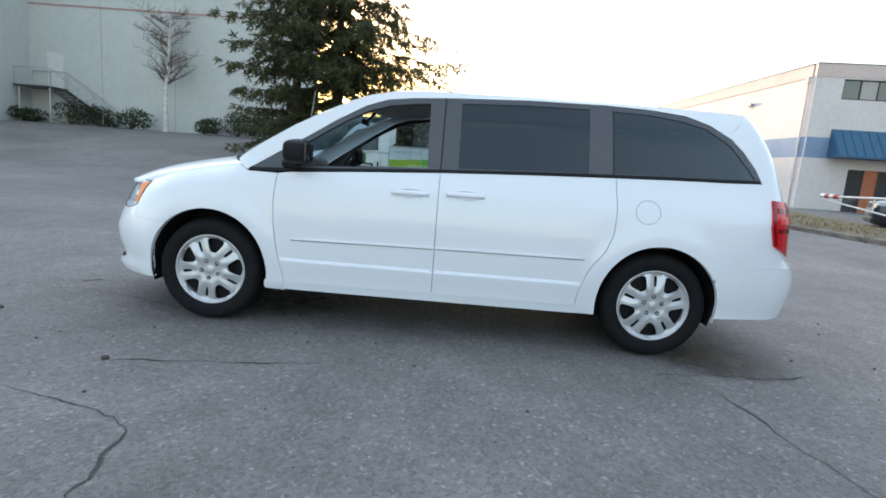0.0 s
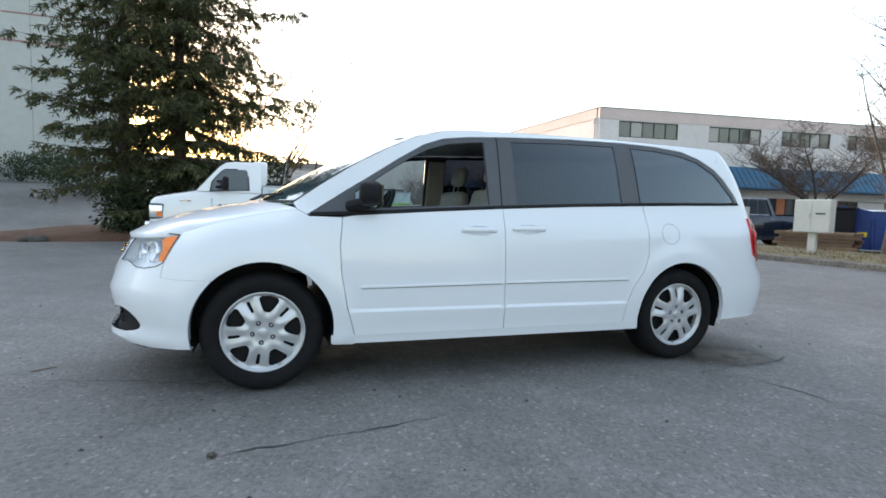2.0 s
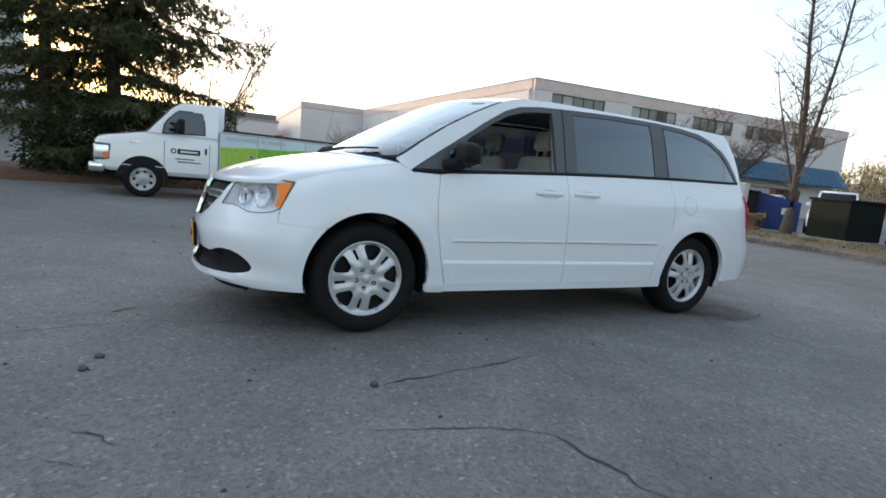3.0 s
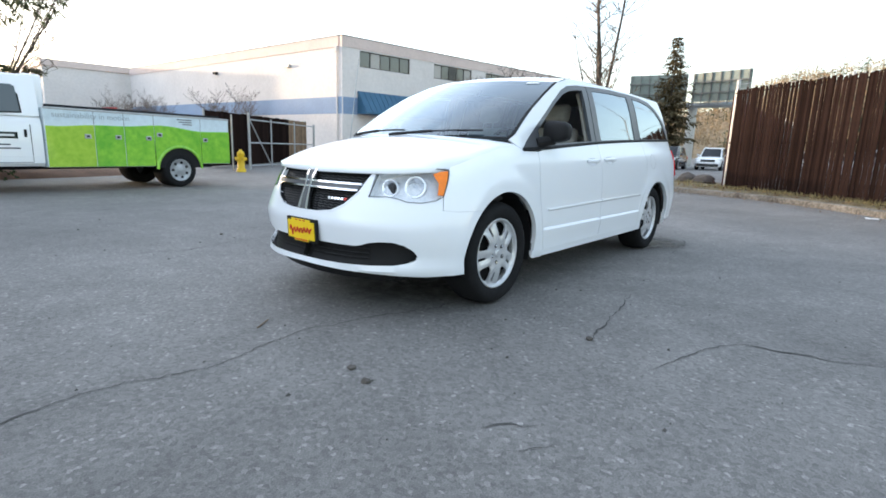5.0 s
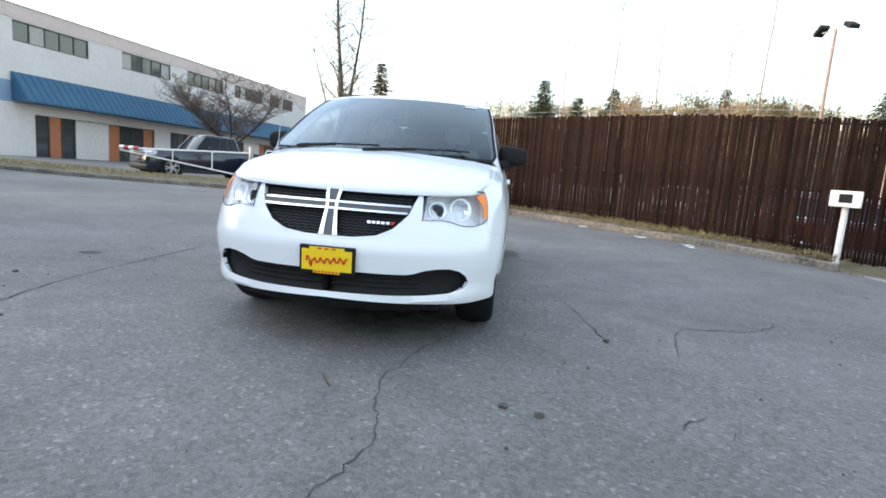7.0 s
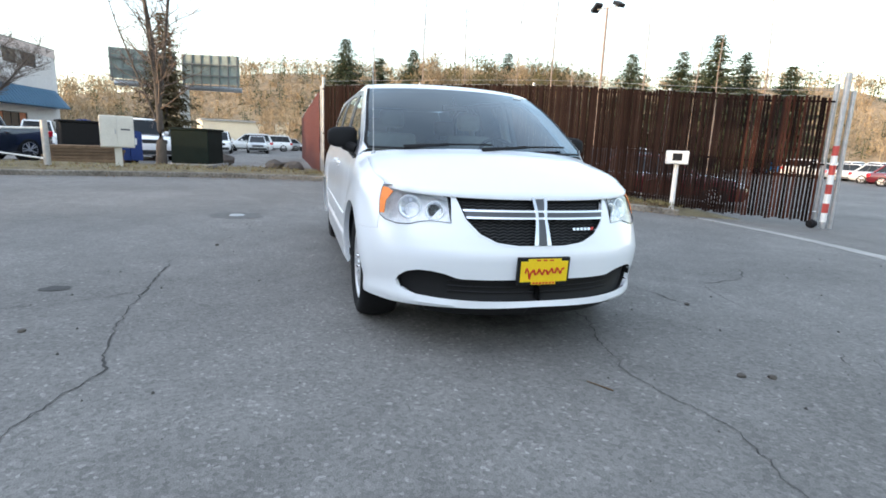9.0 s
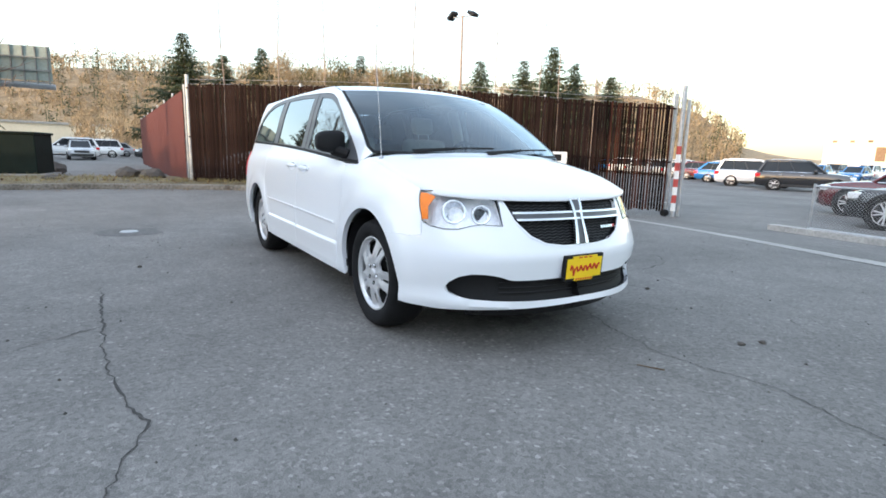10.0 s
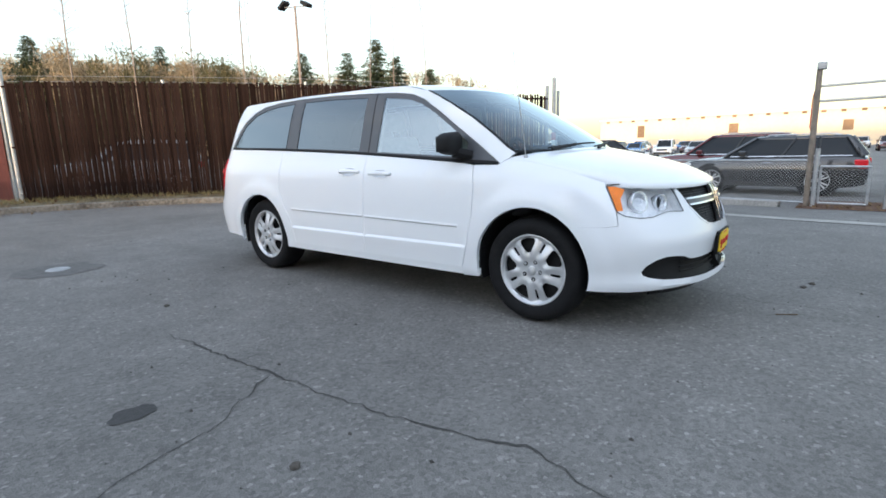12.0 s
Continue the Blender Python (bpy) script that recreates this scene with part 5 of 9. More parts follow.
def build_cabin(van):
    def seat(x, y, w, h=0.62, rest=True):
        bm = bmesh.new()
        box(bm, x - 0.30, x + 0.22, y - w / 2, y + w / 2, 0.55, 0.74, 0.06)
        root = part("seat", bm, M["fabric"], van, "grey fabric seat", True)
        bm = bmesh.new()
        m = Matrix.Translation((x + 0.17, y, 0.70)) @ Matrix.Rotation(radians(14), 4, "Y")
        box(bm, -0.06, 0.08, -w / 2 + 0.01, w / 2 - 0.01, 0.0, h, 0.055, m)
        part("backrest", bm, M["fabric"], root, "", True)
        if rest:
            bm = bmesh.new()
            box(bm, -0.04, 0.05, -0.125, 0.125, h + 0.05, h + 0.23, 0.045, m)
            part("headrest", bm, M["fabric"], root, "", True)
            bm = bmesh.new()
            for k in (-0.06, 0.06):
                tube(bm, m @ Vector((0, k, h - 0.02)), m @ Vector((0, k, h + 0.08)), 0.006, n=6)
            part("headrest_post", bm, M["steel"], root)
    for y in (-0.40, 0.40):
        seat(-0.20, y, 0.50)
        seat(0.75, y, 0.50, 0.58)
    seat(1.62, 0.0, 1.2, 0.55, False)
    bm = bmesh.new()
    box(bm, -1.45, -0.95, -0.80, 0.80, 0.70, 1.10, 0.08)
    box(bm, -1.05, -0.86, -0.13, 0.13, 0.62, 0.98, 0.04)
    box(bm, -1.14, -0.90, -0.58, -0.22, 1.0, 1.19, 0.05)
    part("dashboard", bm, M["cabin"], van, "dark grey dashboard", True)
    bm = bmesh.new()
    m = Matrix.Translation((-0.74, -0.40, 1.10)) @ Matrix.Rotation(radians(-62), 4, "Y")
    for k in range(28):
        a, b = 2 * math.pi * k / 28, 2 * math.pi * (k + 1) / 28
        tube(bm, m @ Vector((0.185 * math.cos(a), 0.185 * math.sin(a), 0)), m @ Vector((0.185 * math.cos(b), 0.185 * math.sin(b), 0)), 0.016, n=8, caps=False)
    for a in (0.2, math.pi - 0.2, -math.pi / 2):
        tube(bm, m @ Vector((0.05 * math.cos(a), 0.05 * math.sin(a), -0.01)), m @ Vector((0.18 * math.cos(a), 0.18 * math.sin(a), 0)), 0.018, 0.012, 6)
    tube(bm, m @ Vector((0, 0, 0.01)), m @ Vector((0, 0, -0.25)), 0.065, 0.03, 12)
    part("steering_wheel", bm, M["blackmatte"], van, "black steering wheel", True)
    bm = bmesh.new()
    tube(bm, (-0.58, 0, 1.60), (-0.66, 0, 1.52), 0.01, n=6)
    box(bm, -0.685, -0.66, -0.11, 0.11, 1.485, 1.53, 0.01)
    part("rear_view_mirror", bm, M["blackmatte"], van)


build_minivan()

# ---------------------------------------------------------------- plants
def leaf_mat(name, a, b, rough=0.7):
    """Foliage whose hue wanders from leaf to leaf."""
    m = bpy.data.materials.new(name)
    m.use_nodes = True
    nt = m.node_tree
    n, ln = nt.nodes, nt.links
    p = n["Principled BSDF"]
    p.inputs["Roughness"].default_value = rough
    p.inputs["Specular IOR Level"].default_value = 0.25
    g = n.new("ShaderNodeNewGeometry")
    mx = n.new("ShaderNodeMix")
    mx.data_type = "RGBA"
    mx.inputs[6].default_value, mx.inputs[7].default_value = (*a, 1), (*b, 1)
    ln.new(g.outputs["Random Per Island"], mx.inputs[0])
    ln.new(mx.outputs[2], p.inputs["Base Color"])
    tr = n.new("ShaderNodeBsdfTranslucent")
    ln.new(mx.outputs[2], tr.inputs["Color"])
    ms = n.new("ShaderNodeMixShader")
    ms.inputs[0].default_value = 0.25
    ln.new(p.outputs["BSDF"], ms.inputs[1])
    ln.new(tr.outputs["BSDF"], ms.inputs[2])
    ln.new(ms.outputs["Shader"], n["Material Output"].inputs["Surface"])
    return m


M.update(
    needle=leaf_mat("fir_needles", (0.032, 0.048, 0.022), (0.130, 0.128, 0.054)),
    farneedle=leaf_mat("far_fir_needles", (0.035, 0.055, 0.030), (0.085, 0.095, 0.050)),
    shrub=leaf_mat("shrub_leaves", (0.018, 0.032, 0.016), (0.055, 0.075, 0.030)),
    # far woods: twig colour lightened, with aerial haze painted in
    brown=leaf_mat("hazed_wood_twigs", (0.20, 0.150, 0.095), (0.36, 0.28, 0.175)),
    litter=leaf_mat("fallen_leaves", (0.10, 0.055, 0.03), (0.28, 0.19, 0.10)),
    grass=leaf_mat("dry_grass_blades", (0.14, 0.12, 0.05), (0.34, 0.28, 0.14)),
    birch=mat("white_birch_bark", (0.55, 0.53, 0.49), 0.85, vary=0.45, scale=4.0, bump=0.5, stretch=(1, 1, 4)),
    twig=mat("grey_brown_twigs", (0.14, 0.105, 0.085), 0.9, vary=0.3, scale=6),
)


class Soup:
    """Loose triangles and tubes gathered for one mesh."""

    def __init__(self):
        self.v, self.f = [], []

    def kite(self, p, d, n, length, width):
        """A leaf from p along d, lying across n."""
        side = d.cross(n)
        if side.length < 1e-5:
            return
        side.normalize()
        s = len(self.v)
        self.v += [p, p + d * (length * 0.45) + side * (width / 2), p + d * length, p + d * (length * 0.45) - side * (width / 2)]
        self.f.append((s, s + 1, s + 2, s + 3))

    def stick(self, a, b, r0, r1, n=5):
        d = b - a
        if d.length < 1e-6:
            return
        q = d.to_track_quat("Z", "Y").to_matrix()
        s = len(self.v)
        for p, r in ((a, r0), (b, r1)):
            for i in range(n):
                t = 2 * math.pi * i / n
                self.v.append(p + q @ Vector((r * math.cos(t), r * math.sin(t), 0)))
        for i in range(n):
            j = (i + 1) % n
            self.f.append((s + i, s + j, s + n + j, s + n + i))

    def stem(self, pts, radii, n=8):
        """One unbroken tapered tube along the points."""
        s = len(self.v)
        for k, (p, r) in enumerate(zip(pts, radii)):
            d = pts[min(k + 1, len(pts) - 1)] - pts[max(k - 1, 0)]
            q = d.to_track_quat("Z", "Y").to_matrix()
            for i in range(n):
                t = 2 * math.pi * i / n
                self.v.append(p + q @ Vector((r * math.cos(t), r * math.sin(t), 0)))
        for k in range(len(pts) - 1):
            for i in range(n):
                j = (i + 1) % n
                self.f.append((s + k * n + i, s + k * n + j, s + (k + 1) * n + j, s + (k + 1) * n + i))

    def mesh(self, name, material, parent=None, label="", smooth=False):
        me = bpy.data.meshes.new(name)
        me.from_pydata([tuple(v) for v in self.v], [], self.f)
        me.materials.append(material)
        if smooth:
            me.shade_smooth()
        ob = new(name, me)
        if parent:
            ob.parent = parent
        if label:
            ob["label"] = label
        return ob


def wander(rnd, d, amount):
    return (d + Vector((rnd.uniform(-1, 1), rnd.uniform(-1, 1), rnd.uniform(-1, 1))) * amount).normalized()


def conifer(x, y, h, reach, seed, fine=1.0, low=0.8, label="", category="fir tree", material=None, group="", bare=0.15, skew=0.0):
    """A fir: tapered trunk, whorls of drooping limbs, and sprays of needles along them."""
    rnd = random.Random(seed)
    z0 = ground_z(x, y)
    e = empty("fir_tree", label or "tall dark green fir tree", category, group)
    t = Soup()
    lean = Vector((rnd.uniform(-0.02, 0.02), rnd.uniform(-0.02, 0.02), 0))
    pts = [Vector((x, y, z0 - 0.2)) + (Vector((0, 0, 1)) + lean) * (h * k / 10) for k in range(11)]
    r0 = 0.011 * h + 0.06
    for k in range(10):
        t.stick(pts[k], pts[k + 1], r0 * (1 - k / 10.5), r0 * (1 - (k + 1) / 10.5), 9)
    t.mesh("trunk", M["bark"], e, "", True)
    limbs, leaves = Soup(), Soup()
    z = low
    while z < h * 0.985:
        q = z / h
        n = rnd.choice((4, 5, 5, 6)) if fine >= 0.5 else 5
        a0 = rnd.uniform(0, 6.28)
        for k in range(n):
            if rnd.random() < bare:
                continue
            a = a0 + 6.283 * k / n + rnd.uniform(-0.3, 0.3)
            ln_ = reach * (1 - q) ** (0.75 if fine >= 0.5 else 1.0) * rnd.uniform(0.55, 1.15) * (0.42 + 0.58 * smoothstep(0, 0.34, q)) * (1 + skew * math.cos(a)) + 0.25
            d = Vector((math.cos(a), math.sin(a), rnd.uniform(-0.10, 0.18)))
            p = Vector((x, y, z0)) + (Vector((0, 0, 1)) + lean) * z
            segs = max(3, int(ln_ / 0.45 * min(1, fine + 0.3)))
            for s in range(segs):
                f = (s + 1) / segs
                step = ln_ / segs
                dd = Vector((d.x, d.y, d.z - 0.55 * f + 0.55 * f * f)).normalized()
                dd = wander(rnd, dd, 0.07)
                p2 = p + dd * step
                limbs.stick(p, p2, 0.030 * (1 - f * 0.85) * (ln_ / 3 + 0.35), 0.030 * (1 - min(1, f + 1 / segs) * 0.85) * (ln_ / 3 + 0.35), 4)
                side = dd.cross(Vector((0, 0, 1))).normalized()
                if fine >= 0.5:
                    # drooping side twigs feathered with short needles
                    for sg in (-1, 1, rnd.choice((-1, 1))) if s else (-1, 1, 1, -1):
                        tb = p + dd * (step * rnd.random())
                        tl = (0.30 + 0.20 * ln_ * (1 - 0.85 * f)) * rnd.uniform(0.6, 1.25)
                        w = (side * sg * rnd.uniform(0.45, 1.0) + dd * rnd.uniform(0.3, 0.9) + Vector((0, 0, rnd.uniform(-0.55, 0.12)))).normalized()
                        sag = rnd.uniform(0.12, 0.45)
                        limbs.stick(tb, tb + w * tl * 0.5 + Vector((0, 0, -sag * tl * 0.25)), 0.007, 0.004, 3)
                        n2 = max(3, int(tl * 34 * fine))
                        for j in range(n2):
                            q2 = (j + rnd.random()) / n2
                            b = tb + w * (tl * q2) + Vector((0, 0, -sag * tl * q2 * q2))
                            for _ in (0, 1):
                                nd = (w * rnd.uniform(0.2, 0.9) + Vector((rnd.uniform(-1, 1), rnd.uniform(-1, 1), rnd.uniform(-1.1, 0.35)))).normalized()
                                L = rnd.uniform(0.11, 0.25)
                                leaves.kite(b, nd, wander(rnd, Vector((0, 0, 1)), 0.9), L, L * rnd.uniform(0.16, 0.28))
                    p = p2
                    continue
                m = max(2, int(step * 15 * fine + 1))
                for j in range(m):
                    b = p + dd * (step * (j + rnd.random()) / m)
                    for sg in (-1, 1):
                        w = (side * sg * rnd.uniform(0.5, 1.1) + dd * rnd.uniform(0.3, 0.9) + Vector((0, 0, rnd.uniform(-0.75, 0.1)))).normalized()
                        L = rnd.uniform(0.16, 0.42) * (1.15 - 0.5 * f) / max(0.35, fine ** 0.9) * (1.4 - 0.9 * q)
                        leaves.kite(b, w, wander(rnd, Vector((0, 0, 1)), 0.7), L, L * rnd.uniform(0.22, 0.4))
                        c = b + w * (L * 0.55)
                        w2 = (w + side * rnd.uniform(-0.8, 0.8) + Vector((0, 0, rnd.uniform(-0.6, 0.1)))).normalized()
                        leaves.kite(c, w2, wander(rnd, Vector((0, 0, 1)), 0.7), L * 0.8, L * 0.25)
                p = p2
        z += rnd.uniform(0.7, 1.25) * (0.50 if fine >= 0.5 else 0.36) * (1 - 0.45 * q)
    tagged(limbs.mesh("branchwork", M["bark"], e), kind="stuff")
    leaves.mesh("crown", material or M["needle"], e)
    return e


def bare_tree(name, x, y, h, label, seed, stems=3, r=0.16, spread=0.28, depth=4, base=None, material=None, fork=0.16, category="bare tree", twigs=1.0, lift=0.25, dense=1):
    """A leafless tree: forked trunk and ever thinner limbs."""
    rnd = random.Random(seed)
    z0 = ground_z(x, y) - 0.1 if base is None else base
    e = empty(name, label, category)
    trunk, limbs = Soup(), Soup()

    def grow(p, d, length, rad, level, into):
        segs = 9 if level == 0 else (5 if level == 1 else 3)
        for s in range(segs):
            f = (s + 1) / segs
            d2 = wander(rnd, d, 0.10 if level < 2 else 0.20)
            d2 = (d2 + Vector((0, 0, lift * 0.2))).normalized()
            p2 = p + d2 * (length / segs)
            ra, rb = rad * (1 - 0.7 * s / segs), rad * (1 - 0.7 * f)
            into.stick(p, p2, ra, rb, 8 if level == 0 else (5 if level == 1 else 3))
            if level < depth and (s > 0 or level > 0):
                for _ in range((rnd.choice((1, 1, 2)) if level else rnd.choice((1, 2, 2))) * (dense if level < 2 else 1)):
                    if rnd.random() > twigs:
                        continue
                    a = rnd.uniform(0, 6.283)
                    out = Vector((math.cos(a), math.sin(a), rnd.uniform(0.0, 0.75)))
                    dd = (d2 * rnd.uniform(0.2, 0.7) + out * rnd.uniform(0.6, 1.0)).normalized()
                    grow(p2, dd, length * rnd.uniform(0.26, 0.5) * (0.75 if level == 0 else 1.0), max(0.010, rb * rnd.uniform(0.35, 0.6)), level + 1, limbs)
            p, d = p2, d2

    foot = Vector((x, y, z0))
    top = foot + Vector((0, 0, h * fork))
    trunk.stick(foot, foot + Vector((0, 0, 0.35)), r * 1.45, r * 1.1, 10)
    trunk.stick(foot + Vector((0, 0, 0.35)), top, r * 1.1, r * 0.95, 10)
    for k in range(stems):
        a = 6.283 * k / stems + rnd.uniform(-0.5, 0.5)
        d = Vector((math.cos(a) * spread, math.sin(a) * spread, 1)).normalized()
        grow(top - Vector((0, 0, 0.15)), d, h * (1 - fork) * rnd.uniform(0.8, 1.0), r * (0.55 if stems > 1 else 0.95), 0, trunk)
    trunk.mesh("trunk", material or M["bark"], e, "", True)
    tagged(limbs.mesh("branchwork", M["twig"], e), kind="stuff")
    return e


def upright_tree(name, x, y, foot_r, stems, label, seed, twig=1.0, material=None, spray=0.27):
    """A leafless tree of long straight stems (foot height, lean x, lean y, length, radius), feathered with short ascending twigs."""
    rnd = random.Random(seed)
    e = empty(name, label, "bare tree")
    foot = Vector((x, y, ground_z(x, y) - 0.1))
    trunk, limbs = Soup(), Soup()
    knee = foot + Vector((0.05, -0.02, 1.0))
    for number, (z0, lx, ly, length, r) in enumerate(stems):
        p = knee + Vector((lx * 0.3, ly * 0.3, 1.0)) * max(0.0, z0 - 1.0)
        d = Vector((lx, ly, 1)).normalized()
        segs = int(length / 0.42)
        pts, radii = [p.copy()], [r]
        if number == 0:
            pts, radii = [foot, foot + Vector((0.01, 0, 0.3)), knee], [foot_r * 1.5, foot_r * 1.08, foot_r * 0.9]
        for k in range(segs):
            f = k / segs
            d2 = wander(rnd, d, 0.035)
            d2 = (d2 + Vector((0, 0, 0.05))).normalized()
            p2 = p + d2 * (length / segs)
            pts.append(p2)
            radii.append(r * (1 - 0.85 * (k + 1) / segs))
            for _ in range(rnd.choice((2, 3, 3, 4))):
                if rnd.random() > twig or (k < 2 and z0 < 1.5):
                    continue
                a = rnd.uniform(0, 6.283)
                b = p.lerp(p2, rnd.random())
                w = Vector((math.cos(a), math.sin(a), rnd.uniform(0.25, 1.1))).normalized()
                ln_ = length * spray * (1 - 0.70 * f) * rnd.uniform(0.35, 1.15)
                rr = max(0.013, r * (1 - 0.85 * f) * 0.30)
                for q in range(5):
                    w = (wander(rnd, w, 0.16) + Vector((0, 0, 0.06))).normalized()
                    b2 = b + w * (ln_ / 5)
                    limbs.stick(b, b2, rr * (1 - q / 5.6), rr * (1 - (q + 1) / 5.6), 4)
                    for _ in range(rnd.choice((0, 1, 1, 2))):
                        v = (w * 0.6 + wander(rnd, Vector((0, 0, 0.35)), 1.0)).normalized()
                        tip = b2 + v * ln_ * rnd.uniform(0.10, 0.28)
                        limbs.stick(b2, tip, max(0.008, rr * 0.5), 0.005, 3)
                        limbs.stick(b2.lerp(tip, 0.55), b2.lerp(tip, 0.55) + wander(rnd, v, 0.7) * ln_ * 0.14, 0.006, 0.004, 3)
                    b = b2
            p, d = p2, d2
        trunk.stem(pts, radii)
    trunk.mesh("trunk", material or M["bark"], e, "", True)
    tagged(limbs.mesh("branchwork", material or M["twig"], e), kind="stuff")
    return e


def shrub(x, y, w, h, label, seed, n=2600, material=None, group=""):
    rnd = random.Random(seed)
    z0 = ground_z(x, y)
    e = empty("shrub", label, "shrub", group)
    leaves, sticks = Soup(), Soup()
    lumps = [(Vector((rnd.uniform(-0.6, 0.6) * w / 2, rnd.uniform(-0.6, 0.6) * w / 2, h * rnd.uniform(0.3, 0.62))), rnd.uniform(0.45, 0.75)) for _ in range(9)]
    for i in range(n):
        c, s = lumps[i % 9]
        d = wander(rnd, Vector((0, 0, 0.01)), 1.0)
        r = rnd.uniform(0.7, 1.05) * s
        p = Vector((x, y, z0)) + c + Vector((d.x * r * w / 2.4, d.y * r * w / 2.4, d.z * r * h * 0.55))
        if p.z < z0 + 0.03:
            continue
        L = rnd.uniform(0.07, 0.16)
        leaves.kite(p, wander(rnd, d, 0.6), wander(rnd, d, 0.9), L, L * 0.5)
    for c, s in lumps:
        sticks.stick(Vector((x, y, z0 - 0.05)), Vector((x, y, z0)) + c, 0.03, 0.012, 5)
    sticks.mesh("stem", M["bark"], e)
    leaves.mesh("foliage", material or M["shrub"], e)
    return e


def build_plants():
    conifer(-4.2, 13.4, 14.5, 4.35, 11, 1.2, 1.1, skew=0.20, bare=0.09, label="tall dark fir with drooping limbs in the mulch bed")
    conifer(-5.95, 14.2, 13.5, 3.0, 23, 1.1, 1.7, skew=-0.22, bare=0.06, label="tall dark fir beside the grey warehouse wall")
    shrub(-9.2, 21.9, 4.0, 2.2, "dark rounded evergreen shrub near the grey wall", 3, 4200)
    shrub(-5.3, 13.6, 2.0, 1.8, "dark evergreen shrub at the foot of the firs", 8, 4200)
    shrub(-4.5, 13.5, 2.6, 2.6, "dark evergreen shrub at the foot of the firs", 4, 4200)
    shrub(-2.6, 13.6, 3.4, 3.1, "dense dark evergreen shrub behind the white truck", 5, 5200)
    bare_tree("leafless_shrub_tree", -2.0, 15.2, 6.8, "leafless many-stemmed shrub tree behind the truck", 31, 12, 0.06, 0.62, 3, fork=0.05, dense=1, twigs=0.8)
    bare_tree("birch_tree", -17.6, 26.4, 7.6, "white-barked leafless birch against the grey wall", 41, 1, 0.13, 0.06, 3, material=M["birch"], fork=0.25, twigs=1.0, lift=-0.05, dense=2)
    for i, (x, w, h) in enumerate(((-23.6, 2.6, 1.6), (-21.9, 2.0, 1.2), (-19.9, 2.2, 1.3), (-15.4, 1.9, 1.1), (-13.4, 2.6, 1.6), (-11.6, 2.6, 1.7), (-26.2, 1.8, 0.9))):
        shrub(x, 26.7, w, h, "clipped dark green shrub along the grey wall", 50 + i, 1600, group="shrubs along the warehouse")
    upright_tree("bare_street_tree", 15.4, 5.95, 0.18, ((1.0, -0.01, 0.01, 9.6, 0.115), (2.5, 0.13, -0.10, 8.0, 0.07), (1.7, 0.10, 0.40, 4.6, 0.05), (3.0, -0.14, 0.10, 5.4, 0.035)), "leafless tree with upright limbs on the verge", 7)
    bare_tree("bare_street_tree", 30.5, 19.2, 7.6, "leafless spreading tree before the white building", 17, 6, 0.15, 0.95, 3, fork=0.24, twigs=1.0, lift=0.1, dense=2)
    conifer(41.9, 11.4, 10.8, 3.2, 77, 0.45, 1.9, "narrow brown-green evergreen beside the billboard post", bare=0.2, material=leaf_mat("brown_green_needles", (0.075, 0.065, 0.035), (0.15, 0.115, 0.06)))
    # bare shrubs by the rear wing
    for i, (x, y, h) in enumerate(((12.5, 45, 4.2), (14.2, 46, 4.0), (17.4, 38, 4.6))):
        bare_tree("bare_shrub", x, y, h, "leafless shrub before the pale building", 60 + i, 11, 0.09, 0.75, 3, fork=0.08, dense=1)
    bare_tree("crooked_pine", 3.2, 60, 8.8, "small open-crowned pine on the skyline", 91, 1, 0.14, 0.1, 2, fork=0.6)
    # firs behind the fence, by bearing and height above the eye
    eye = Vector((-4.85, 1.8))
    for i, (az, el, far) in enumerate(((95.3, 10.6, 62), (98.8, 9.3, 66), (102.6, 10.2, 64), (112.5, 10.2, 72), (124.8, 10.2, 60), (129.6, 10.3, 62), (132.3, 11.7, 60), (134.9, 10.0, 66), (138.6, 8.6, 70), (107.2, 8.6, 90), (118.5, 8.8, 92))):
        x, y = eye.x + far * math.sin(radians(az)), eye.y + far * math.cos(radians(az))
        conifer(x, y, far * math.tan(radians(el)) + 1.3, 8.0, 200 + i, 0.42, 1.2, "distant dark fir behind the slatted fence", material=M["farneedle"], group="firs behind the fence", bare=0.05)
    pale = mat("pale_poplar_bark", (0.22, 0.17, 0.135), 0.9, vary=0.3, scale=5, bump=0.4, bscale=18, stretch=(3, 3, 0.5))
    spots = ((98.6, 15.0, 44), (103.8, 18.5, 40), (108.4, 17.5, 37), (113.7, 17.5, 44), (117.6, 21.0, 35), (119.3, 15.0, 46), (126.5, 19.0, 42), (131.0, 17.0, 47), (133.2, 15.0, 40), (136.8, 18.0, 45))
    for i, (az, el, far) in enumerate(spots):
        x, y = eye.x + far * math.sin(radians(az)), eye.y + far * math.cos(radians(az))
        h = far * math.tan(radians(el)) + 1.2
        upright_tree("bare_poplar", x, y, 0.08, ((1.0, 0.006 * (i % 5 - 2), 0.005 * (i % 3 - 1), h - 1.0, 0.07),), "thin straight pale leafless poplar behind the fence", 300 + i, 0.42, pale, 0.10)


build_plants()


